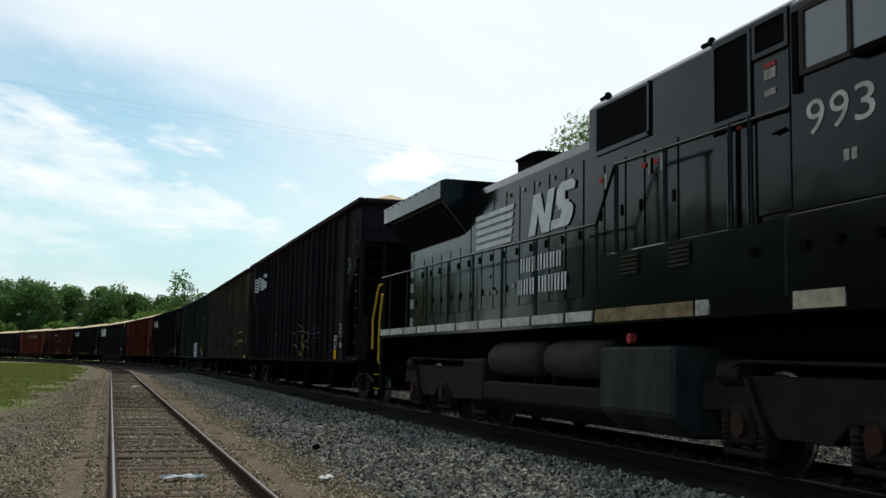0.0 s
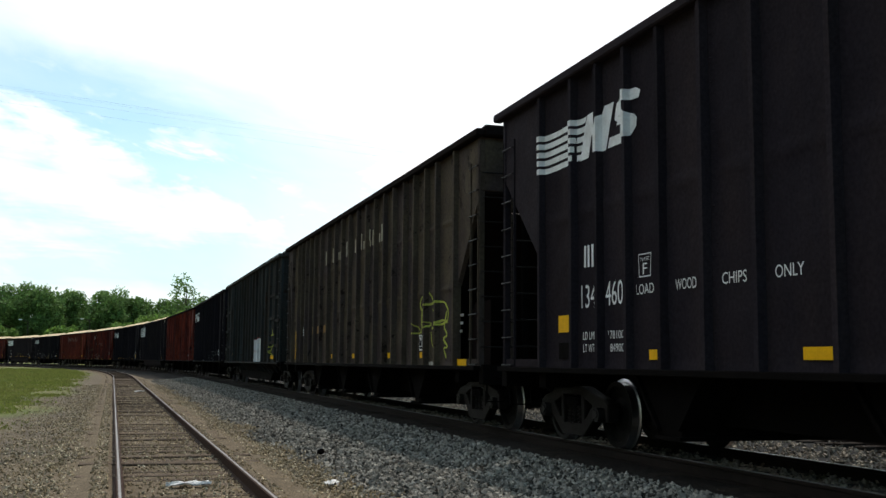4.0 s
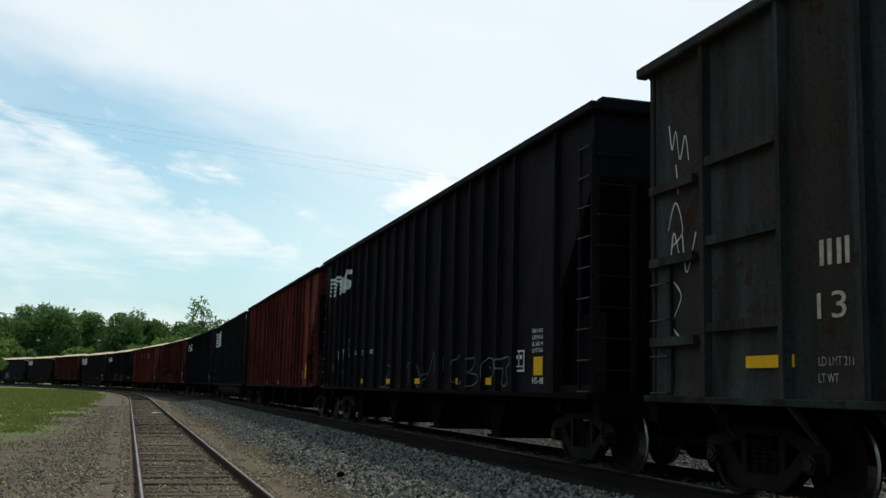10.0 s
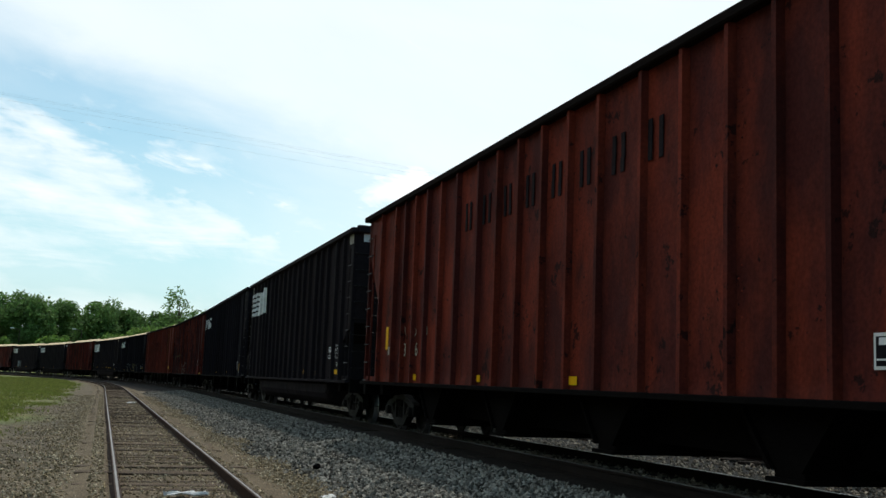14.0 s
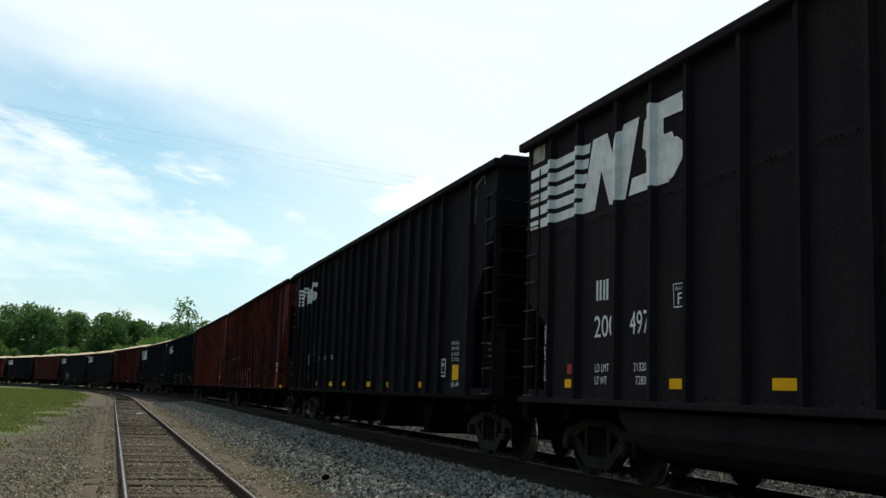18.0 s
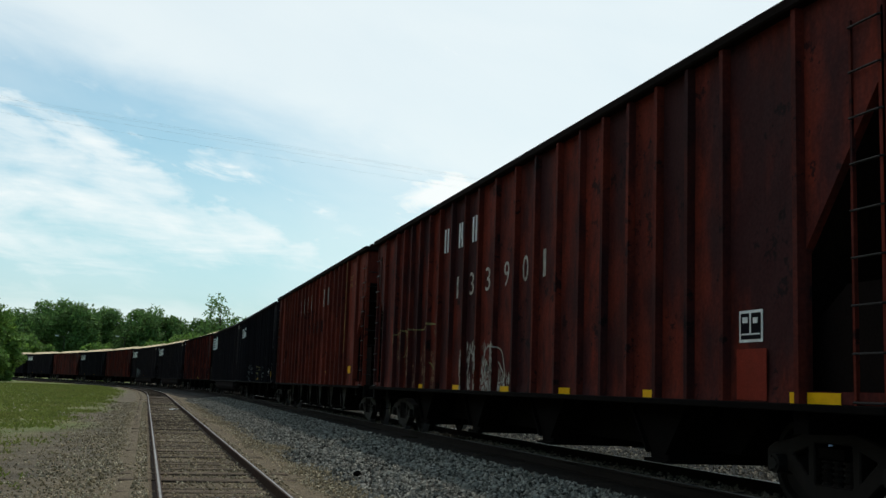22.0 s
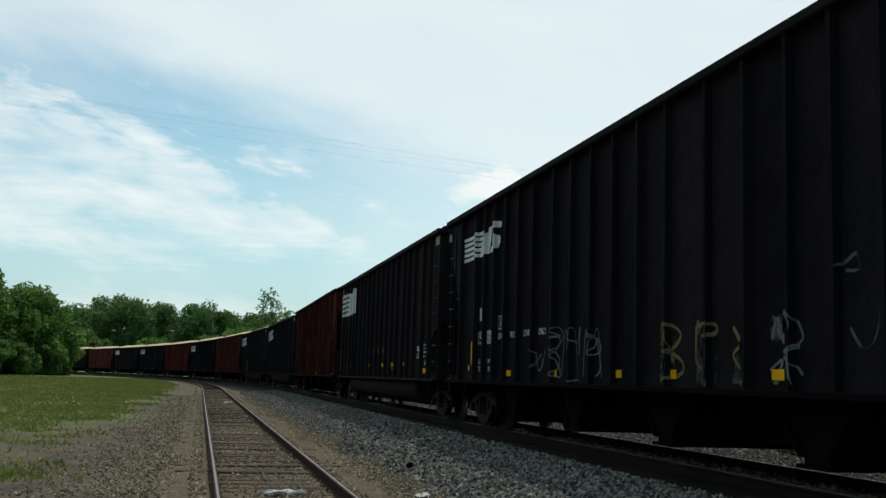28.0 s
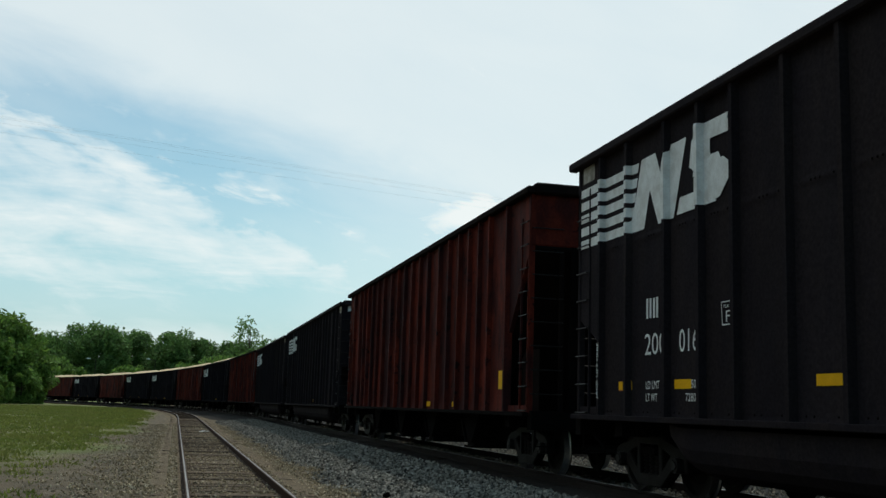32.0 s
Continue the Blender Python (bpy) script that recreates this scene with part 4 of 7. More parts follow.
def end_gear(car, e, paint, near, hi, posts=True, rear=None):
    for s in (-1, 1):
        for x in (-1, 1):
            bm = bmesh.new()
            box(bm, x * (HALF - 0.06) - 0.05, x * (HALF - 0.06) + 0.05, s * (e - 0.06) - 0.05, s * (e - 0.06) + 0.05, SILL, TOP - 0.1)
            part("corner_post", bm, paint, car, bevel=0.01)
            low, high = (1.02, rear if rear and s > 0 else TOP - 0.5) if x < 0 else (1.02, 2.4)
            la = part("ladder", ladder_mesh(low, high, 0.44, paint), None, car, at=pose(x * (HALF - 0.03), s * (e - 0.04) - (0.44 if s > 0 else 0), 0))
            if x < 0:
                rungs(la, low, high, 0.44)
            bm = bmesh.new()
            tube(bm, [(x * 1.45, s * (e + 0.02), 0.95), (x * 1.45, s * (e + 0.02), 0.5), (x * 1.1, s * (e + 0.02), 0.5), (x * 1.1, s * (e + 0.02), 0.95)], 0.016)
            part("stirrup_step", bm, UNDER, car)
        # on red cars the shade at the end is put into this post's colour
        part("end_post", made(box, -1.0, -0.93, s * (e - 0.06) - 0.04, s * (e - 0.06) + 0.04, SILL, TOP - 0.3), SOOT_SHADE if paint in (RED, RED2, DEEPRED) else paint, car)
        z = SILL + 0.35
        while z < TOP - 0.4:
            part("end_rung", made(tube, [(-HALF + 0.06, s * (e - 0.02), z), (-HALF + 0.08, s * (e + 0.04), z - 0.01), (-0.98, s * (e + 0.04), z - 0.01), (-0.96, s * (e - 0.02), z)], 0.013), RUNG, car)
            z += 0.42
        if posts:
            # near-black instead of car paint: shade under the slope put into the colour
            for x in (-0.75, 0.75):
                part("end_post", made(box, x - 0.05, x + 0.05, s * (e - 0.06) - 0.05, s * (e - 0.06) + 0.05, SILL, hi), UNDER, car)
        bm = bmesh.new()
        tube(bm, [(-1.35, s * (e + 0.1), 0.92), (-0.8, s * (e + 0.25), 0.80), (-0.15, s * (e + 0.3), 0.84)], 0.016)
        part("cut_lever", bm, UNDER, car)
        bm = bmesh.new()
        tube(bm, [(0.35, s * (e + 0.1), 0.75), (0.36, s * (e + 0.35), 0.5), (0.3, s * (e + 0.7), 0.42)], 0.03)
        part("air_hose", bm, UNDER, car)
        part("coupler", COUPLER, None, car, at=pose(0, s * (e + 0.02), 0.86, 0, 0, 0 if s > 0 else 180))
        truck(car, s * (e - 1.5), near)


def chords(car, L, paint, lip=0.07):
    for s in (-1, 1):
        part("top_chord", made(box, s * (HALF + 0.03) - 0.075, s * (HALF + 0.03) + 0.075, -L / 2 - 0.14, L / 2 + 0.14, TOP - 0.13, TOP), SOOT_SHADE if paint in (RED, RED2, DEEPRED, BROWN) else paint, car, bevel=0.02)
        part("end_chord", made(box, -HALF + 0.05, HALF - 0.05, s * (L / 2 + 0.05) - 0.10, s * (L / 2 + 0.05) + 0.10, TOP - 0.128, TOP + (0.03 if s > 0 else lip)), SOOT_SHADE if paint in (RED, RED2, DEEPRED, BROWN) else paint, car, bevel=0.03)
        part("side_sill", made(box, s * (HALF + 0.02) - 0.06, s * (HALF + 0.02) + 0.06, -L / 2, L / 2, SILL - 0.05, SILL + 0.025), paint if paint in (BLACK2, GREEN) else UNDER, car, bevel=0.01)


def ribs_on(car, paint, ys, foot=0.0):
    rib = mesh_of(rib_mesh(SILL + 0.02, TOP - 0.13, RIB_DEPTH, RIB_W, foot), "rib", paint)
    for y in ys:
        part("rib", rib, None, car, at=pose(SKIN, y, 0))
        part("rib", rib, None, car, at=pose(-SKIN, y, 0, 0, 0, 180))


def smooth(a, b, v):
    v = min(1.0, max(0.0, (v - a) / (b - a)))
    return v * v * (3 - 2 * v)


PANEL = {"ys": []}  # the pressed bays of the car in hand
SLIDE = 1.8  # marks on a pressed-in sheet sit this much further along for each metre of depth


def dish(y, z):
    """How far the near sheet lies pressed in at a place on the side."""
    ys = PANEL["ys"]
    for k in range(len(ys) - 1):
        if ys[k] < y < ys[k + 1]:
            u = (y - ys[k]) / (ys[k + 1] - ys[k])
            lo = max(c for c in PANEL["cuts"][:-1] if c <= z + 0.001 or c == PANEL["cuts"][0])
            hi = min(c for c in PANEL["cuts"][1:] if c > z + 0.001 or c == PANEL["cuts"][-1])
            v = smooth(0, PANEL["rim"], z - lo) * smooth(0, PANEL["rim"], hi - z)
            if len(PANEL["cuts"]) > 2:
                v = 0.2 + 0.8 * v
            f = PANEL["force"][k]
            ding = max(0.0, noise.noise((f * 90, y * 1.7, z * 1.1)) + 0.4 * noise.noise((f * 70, y * 4, z * 3))) * PANEL["dents"] * 2
            return PANEL["depth"] * f * smooth(0, PANEL["edge"], min(u, 1 - u)) * v + ding * smooth(0, 0.1, min(u, 1 - u))
    return 0.0


def sunk(y0, y1, z0, z1):
    """How deep a small flat mark can sit on the pressed sheet."""
    return min(dish(y0 + (y1 - y0) * i / 3, z0 + (z1 - z0) * j / 4) for i in range(4) for j in range(5)) if PANEL["ys"] else 0.0


def side_panels(car, paint, ys, tiers=(1.0,), depth=0.03, dents=0.010, edge=0.22, rim=0.2):
    """One sheet for each bay of the near side, pressed in between the ribs and the stiffeners behind it."""
    rnd = random.Random(len(ys) + round(depth * 1000))
    z0, z1 = SILL, TOP - 0.06
    PANEL.update(ys=list(ys), cuts=[z0] + [z0 + (z1 - z0) * f for f in tiers], depth=depth, dents=dents, edge=edge, rim=rim, force=[rnd.uniform(0.6, 1.0) for _ in ys])
    nu = 13
    zs = {z0 + (z1 - z0) * j / 22 for j in range(23)} | {min(z1, max(z0, c + rim * k)) for c in PANEL["cuts"] for k in (-1, -0.6, -0.3, 0, 0.3, 0.6, 1)}
    zs = sorted(zs)
    nz = len(zs) - 1
    for a, b in zip(ys, ys[1:]):
        verts, faces = [], []
        for z in zs:
            for i in range(nu + 1):
                y = a + (b - a) * (0.5 - 0.5 * math.cos(math.pi * i / nu))
                verts.append((SKIN + dish(y, z), y, z))
        for j in range(nz):
            for i in range(nu):
                q = j * (nu + 1) + i
                faces.append((q, q + nu + 1, q + nu + 2, q + 1))
        part("side_panel", raw("side_panel", verts, faces, paint, True), None, car)


def rivets(car, spots, paint):
    """Rows of small domed rivet heads on the side sheet."""
    verts, faces = [], []
    for y, z in spots:
        k, x = len(verts), SKIN + dish(y, z)
        verts += [(x + 0.004, y + 0.019 * math.cos(a), z + 0.019 * math.sin(a)) for a in (0, 1.047, 2.094, 3.142, 4.189, 5.236)] + [(x - 0.013, y, z)]
        faces += [(k + i, k + (i + 1) % 6, k + 6) for i in range(6)]
    tagged(part("riveting", raw("riveting", verts, faces, paint), None, car), kind="stuff")


def underframe(car, L, low=(3.6, 0.46), wide=1.22):
    e = L / 2
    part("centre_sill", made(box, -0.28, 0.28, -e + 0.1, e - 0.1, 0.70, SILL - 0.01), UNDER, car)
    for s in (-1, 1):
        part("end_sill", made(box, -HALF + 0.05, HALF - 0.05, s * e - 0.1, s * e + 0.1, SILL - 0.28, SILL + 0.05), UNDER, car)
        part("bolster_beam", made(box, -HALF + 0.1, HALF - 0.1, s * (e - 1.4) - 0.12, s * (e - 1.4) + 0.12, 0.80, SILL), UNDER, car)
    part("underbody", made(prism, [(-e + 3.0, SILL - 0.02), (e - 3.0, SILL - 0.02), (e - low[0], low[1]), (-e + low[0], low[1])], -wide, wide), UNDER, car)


def end_deck(car, e, paint, cut):
    for s in (-1, 1):
        part("apron", made(box, SKIN + 0.005, SKIN + 0.03, min(s * (e - 0.02), s * (e - cut)), max(s * (e - 0.02), s * (e - cut)), SILL + 0.03, SILL + 0.14), paint, car)
        # deck coloured near-black so the recess above it stays in shade
        part("end_deck", made(box, -HALF + 0.06, HALF - 0.06, min(s * e, s * (e - cut)), max(s * e, s * (e - cut)), SILL - 0.03, SILL + 0.02), UNDER, car)


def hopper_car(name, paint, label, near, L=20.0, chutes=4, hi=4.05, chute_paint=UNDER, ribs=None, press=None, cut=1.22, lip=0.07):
    """An open-topped chip hopper whose side sheets are cut back under sloping ends."""
    car = tagged(new(name), label, "railway car", group="cars of the freight train")
    e, lo = L / 2, 2.5
    deep = e - 0.06 - (hi - SILL) / min(1.15, 1.5 / cut)
    part("body", made(prism, [(-e, TOP - 0.06), (e, TOP - 0.06), (e, hi), (deep, SILL), (-deep, SILL), (-e, hi)], SKIN + 0.08 if near else SKIN, -SKIN), paint, car)
    for q in (-1, 1):
        if near:
            part("side_sheet", made(prism, [(q * e, TOP - 0.06), (q * e, hi), (q * (e - cut), lo), (q * (e - cut), TOP - 0.06)], SKIN, SKIN + 0.085), paint, car)
        for x in (-SKIN - 0.03,) if near else (SKIN, -SKIN - 0.03):
            part("side_sheet", made(prism, [(q * (e - 0.03), hi), (q * (e - cut), lo), (q * (e - cut), SILL), (q * (deep - 0.01), SILL)], x - 0.001, x + 0.031), paint, car)
    # shade of the recess under the slope, painted as a near-black sheet
    for q in (-1, 1):
        part("slope_sheet", made(prism, [(q * (e - 0.02), hi - 0.004), (q * (deep + 0.02), SILL), (q * (deep + 0.06), SILL - 0.03), (q * (e - 0.01), hi - 0.06)], SKIN + 0.09, -SKIN - 0.04), SOOT_SHADE, car, "underside of the sloping end, coloured dark for its shade")
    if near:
        part("gusset_plate", made(prism, [(-e + 0.14, SILL), (-e + 0.14, 2.2), (-e + 0.9, 2.2), (-deep - 0.2, SILL + 0.05)], SKIN + 0.24, SKIN + 0.25), SOOT_SHADE, car, "dark upright plate under the sloping end")
    chords(car, L, paint, lip)
    half = [0.46, 1.37, 2.29, 3.42, 4.35, 5.25, 6.06, 6.83, 7.6]
    ys = [-e + cut + 0.02] + (ribs or sorted([SHIFT - y for y in half] + [SHIFT + y for y in half])) + [e - cut - 0.02]
    ribs_on(car, paint, ys)
    PANEL["ys"] = []
    if near:
        side_panels(car, paint, ys, **(press or {}))
        if paint not in (BLACK,):
            rivets(car, [(y - 0.085 - 0.05 * (k % 2), SILL + 0.15 + 0.13 * k) for y in ys[4::5] for k in range(29)], paint)
    underframe(car, L, wide=0.8)
    end_deck(car, e, paint, cut)
    for k in range(chutes):
        y = (k - (chutes - 1) / 2) * (L - 7) / (chutes - 0.4)
        half_top = 0.62 if chutes > 4 else 0.8
        ch = part("chute", made(prism, [(y - half_top, SILL - 0.02), (y + half_top, SILL - 0.02), (y + 0.24, 0.40), (y + 0.24, 0.33), (y - 0.24, 0.33), (y - 0.24, 0.40)], -1.3, 1.3), chute_paint, car, bevel=0.01)
        part("chute_gate", made(box, -1.36, 1.36, y - 0.3, y + 0.3, 0.29, 0.335), UNDER, ch)
        for q in (-1, 1):
            part("gusset", made(prism, [(y + q * half_top, SILL - 0.03), (y + q * (half_top - 0.06), SILL - 0.03), (y + q * 0.2, 0.40), (y + q * 0.26, 0.40)], -1.36, -1.30), chute_paint, ch)
    end_gear(car, e, paint, near, hi)
    part("chip_load", chips_mesh(L - cut), None, car, "heaped pale wood chips")
    return car, ys


def tub_car(name, paint, label, near, L=19.4):
    """A smooth-sided chip car with a rounded belly hung between its trucks."""
    car = tagged(new(name), label, "railway car", group="cars of the freight train")
    e, cut, hi, lo = L / 2, 1.0, 2.55, 2.05
    part("body", made(prism, [(-e, TOP - 0.06), (e, TOP - 0.06), (e, hi), (e - cut, lo), (e - cut, SILL), (-e + cut, SILL), (-e + cut, lo), (-e, hi)], SKIN + 0.08 if near else SKIN, -SKIN), paint, car)
    chords(car, L, paint)
    half = [0.97, 1.95, 2.9, 3.85, 4.9, 5.7, 6.6, 7.77, 8.7]
    ys = sorted([-y for y in half] + [0.0] + half)
    ribs_on(car, paint, ys)
    PANEL["ys"] = []
    if near:
        side_panels(car, paint, ys, (0.62, 1.0), 0.022, 0.004, 0.16, 0.07)
        seam = SILL + (TOP - 0.06 - SILL) * 0.62
        rivets(car, [(y + 0.075 * k, seam) for y in ys[:-1] for k in (1, 2, 3, 6, 7, 8)] + [(y + 0.13 * k, SILL + 0.08) for y in ys[:-1] for k in (1, 2, 5, 6)], UNDER)
        for q in (-1, 1):
            part("side_sheet", made(prism, [(q * e, TOP - 0.06), (q * e, hi), (q * (e - cut), lo), (q * (e - cut), TOP - 0.06)], SKIN, SKIN + 0.085), paint, car)
    underframe(car, L)
    end_deck(car, e, paint, cut)
    prof = [(math.copysign(abs(math.cos(a)) ** 0.45, math.cos(a)) * 1.52, SILL - 0.10 - math.sin(a) ** 0.7 * 0.66) for a in [math.pi * k / 12 for k in range(13)]]
    verts, faces = [], []
    for y, q in ((-e + 3.0, 0.55), (-e + 3.25, 0.92), (-e + 3.5, 1.0), (e - 3.5, 1.0), (e - 3.25, 0.92), (e - 3.0, 0.55)):
        verts += [(x, y, SILL - 0.02 - (SILL - 0.02 - z) * q) for x, z in prof]
    for i in range(5):
        for k in range(12):
            faces.append((i * 13 + k, i * 13 + k + 1, i * 13 + k + 14, i * 13 + k + 13))
    faces += [tuple(range(13)), tuple(range(65, 78))[::-1]]
    part("belly", raw("belly", verts, faces, paint), None, car, "rounded steel belly below the sill")
    end_gear(car, e, paint, near, hi, posts=False)
    for s in (-1, 1):
        bm = bmesh.new()
        box(bm, SKIN - 0.006, SKIN - 0.002, s * (e - 0.62), s * (e - 0.18), TOP - 0.38, TOP - 0.135)
        part("corner_patch", bm, OLDWHITE, car, "worn white corner patch")
        bm = bmesh.new()
        box(bm, -1.35, -0.6, s * (e + 0.004) - 0.003, s * (e + 0.004) + 0.003, TOP - 0.34, TOP - 0.135)
        part("corner_patch", bm, WHITE, car, "worn white corner patch")
        part("corner_patch", made(box, 0.2, 1.1, s * (e + 0.004) - 0.003, s * (e + 0.004) + 0.003, TOP - 0.34, TOP - 0.135), WHITE, car, "worn white corner patch")
    part("chip_load", chips_mesh(L), None, car, "heaped pale wood chips")
    return car, ys


def box_car_open(name, paint, label, near, L=18.9):
    """A flat-ended chip car with heavy outside ribs that run down below its sill."""
    car = tagged(new(name), label, "railway car", group="cars of the freight train")
    e = L / 2
    part("body", made(box, SKIN + 0.08, -SKIN, -e, e, SILL, TOP - 0.06), paint, car)
    chords(car, L, paint)
    half = [0.5, 1.55, 2.6, 3.6, 4.7, 5.7, 6.9, 8.3]
    ys = [y - 0.15 for y in sorted([-y for y in half] + half)]
    ribs_on(car, paint, ys, 0.42)
    side_panels(car, paint, [-e] + ys + [e], (1.0,), 0.045, 0.012, 0.3)
    underframe(car, L, (4.6, 0.33))
    bar = mesh_of(made(box, -0.07, 0.0, -0.68, 0.68, -0.05, 0.05), "stiffener", paint)
    for s in (-1, 1):
        for z in (1.82, 2.75, 3.62):
            part("stiffener", bar, None, car, at=pose(SKIN, s * 7.6 - 0.15, z))
            part("stiffener", mesh_of(made(box, -0.07, 0.0, -0.5, 0.5, -0.05, 0.05), "stiffener", paint), None, car, at=pose(SKIN, s * 8.88, z - 0.12))
    end_gear(car, e, paint, near, 1.0, posts=False, rear=2.6)
    part("chip_load", chips_mesh(L), None, car, "heaped pale wood chips")
    return car, ys


# ---- lettering and marks on the sides ----
FONT_CACHE = {}


def text_mesh(words, mat):
    key = (words, mat.name)
    if key not in FONT_CACHE:
        cu = bpy.data.curves.new("lettering", "FONT")
        cu.body, cu.resolution_u = words, 3
        ob = bpy.data.objects.new("lettering", cu)
        scene.collection.objects.link(ob)
        me = bpy.data.meshes.new_from_object(ob.evaluated_get(bpy.context.evaluated_depsgraph_get()))
        bpy.data.objects.remove(ob)
        co = np.array([v.co[:] for v in me.vertices])
        lo, size = co.min(0), np.ptp(co, axis=0)
        for v in me.vertices:
            v.co = ((v.co.x - lo[0]) / size[0], (v.co.y - lo[1]) / size[1], 0)
        me.materials.clear()
        me.materials.append(mat)
        FONT_CACHE[key] = me
    return FONT_CACHE[key]


def words_on(thing, words, y0, y1, z0, z1, mat, x=SKIN - 0.006):
    """Words that fill a field of a side from y0 (rear) to y1 and from z0 to z1."""
    y0, y1 = y0 + SHIFT, y1 + SHIFT
    deep = thing["sunk"] if "sunk" in thing else sunk(y0, y1, z0, z1)
    x, y0, y1 = x + deep, y0 + deep * SLIDE, y1 + deep * SLIDE
    me = text_mesh(words, mat).copy()
    me.transform(Matrix(((0, 0, -1, x), (-(y0 - y1), 0, 0, y0), (0, z1 - z0, 0, z0), (0, 0, 0, 1))))
    return part("lettering", me, None, thing, "painted lettering")


def patch(thing, y0, y1, z0, z1, mat, name="reflector", x=SKIN - 0.006, label=""):
    deep = thing["sunk"] if "sunk" in thing else sunk(y0 + SHIFT, y1 + SHIFT, z0, z1)
    bm = bmesh.new()
    box(bm, x + deep - 0.003, x + deep + 0.003, min(y0, y1) + SHIFT + deep * SLIDE, max(y0, y1) + SHIFT + deep * SLIDE, z0, z1)
    ob = part(name, bm, mat, thing, label)
    ob["sunk"] = deep
    return ob


def strokes(thing, paths, mat, w=0.03, name="graffiti", x=SKIN - 0.006, label="", ys=()):
    """Flat painted strokes along polylines of (y, z), each one ribbon."""
    for n, pts in enumerate(paths):
        pts = [Vector((0, p[0] + SHIFT, p[1])) for p in pts]
        if ys:
            # short steps, so that the paint goes up and over each rib
            fine = [pts[0]]
            for a, b in zip(pts, pts[1:]):
                m = max(1, math.ceil(abs(b.y - a.y) / 0.022))
                fine += [a.lerp(b, i / m) for i in range(1, m + 1)]
            pts = fine
        bm = bmesh.new()
        prev = None
        for k, p in enumerate(pts):
            d = (pts[min(k + 1, len(pts) - 1)] - pts[max(k - 1, 0)]).normalized()
            q = Vector((0, -d.z, d.y)) * w / 2 * (0.8 + 0.2 * math.sin(k * (0.2 if ys else 0.6)))
            near = min([abs(p.y - r) for r in ys] + [9.0])
            h = Vector((x + (dish(p.y, p.z) if ys else 0.0) - 0.0006 * n - 0.00002 * k - RIB_DEPTH * min(1.0, max(0.0, (RIB_W * 1.3 - near) / (RIB_W * 0.45))), 0, 0))
            pair = (bm.verts.new(p + h + q), bm.verts.new(p + h - q))
            if prev:
                bm.faces.new((prev[0], pair[0], pair[1], prev[1]))
            prev = pair
        part(name, bm, mat, thing, label)


def scrawl(seed, y0, y1, z0, z1, loops, wild=1.0):
    """Looping spray-can lines inside a field, with no letters in them."""
    rnd = random.Random(seed)
    out = []
    for i in range(loops):
        cy = y0 + (y1 - y0) * (i + 0.5) / loops
        ry, rz = abs(y1 - y0) / loops * rnd.uniform(0.35, 0.65), (z1 - z0) * rnd.uniform(0.25, 0.5)
        cz = (z0 + z1) / 2 + (z1 - z0) * rnd.uniform(-0.12, 0.12)
        a0, turn, ph = rnd.uniform(0, 6), rnd.uniform(3.5, 7.5) * wild, rnd.uniform(0, 6)
        out.append([(cy + ry * math.cos(a0 + turn * k / 22) * (1 + 0.4 * math.sin(ph + k * 0.5)),
                     min(z1, max(z0, cz + rz * math.sin(a0 + turn * k / 22 + 0.5 * math.sin(ph + k * 0.3))))) for k in range(23)])
    return out


def curve(pts, n=5):
    """A smooth line through a few control points."""
    out, last = [], len(pts) - 1
    for i in range(last):
        p = [np.array(pts[min(max(j, 0), last)]) for j in (i - 1, i, i + 1, i + 2)]
        for k in range(n):
            u = k / n
            out.append(tuple(0.5 * (2 * p[1] + (p[2] - p[0]) * u + (2 * p[0] - 5 * p[1] + 4 * p[2] - p[3]) * u * u + (3 * p[1] - p[0] - 3 * p[2] + p[3]) * u ** 3)))
    return out + [tuple(pts[-1])]


def tag(thing, lines, mat, w, label, ys=()):
    """A spray-painted tag drawn with loose looping lines, over sheet and ribs alike."""
    strokes(thing, [curve(p, 12) for p in lines], mat, w, label=label, ys=ys)


def blob(thing, poly, mat, name="graffiti", x=SKIN - 0.005, label=""):
    bm = bmesh.new()
    deep = sunk(min(p[0] for p in poly) + SHIFT, max(p[0] for p in poly) + SHIFT, poly[0][1], poly[0][1])
    bm.faces.new([bm.verts.new((x + deep, y + SHIFT, z)) for y, z in poly])
    return part(name, bm, mat, thing, label)


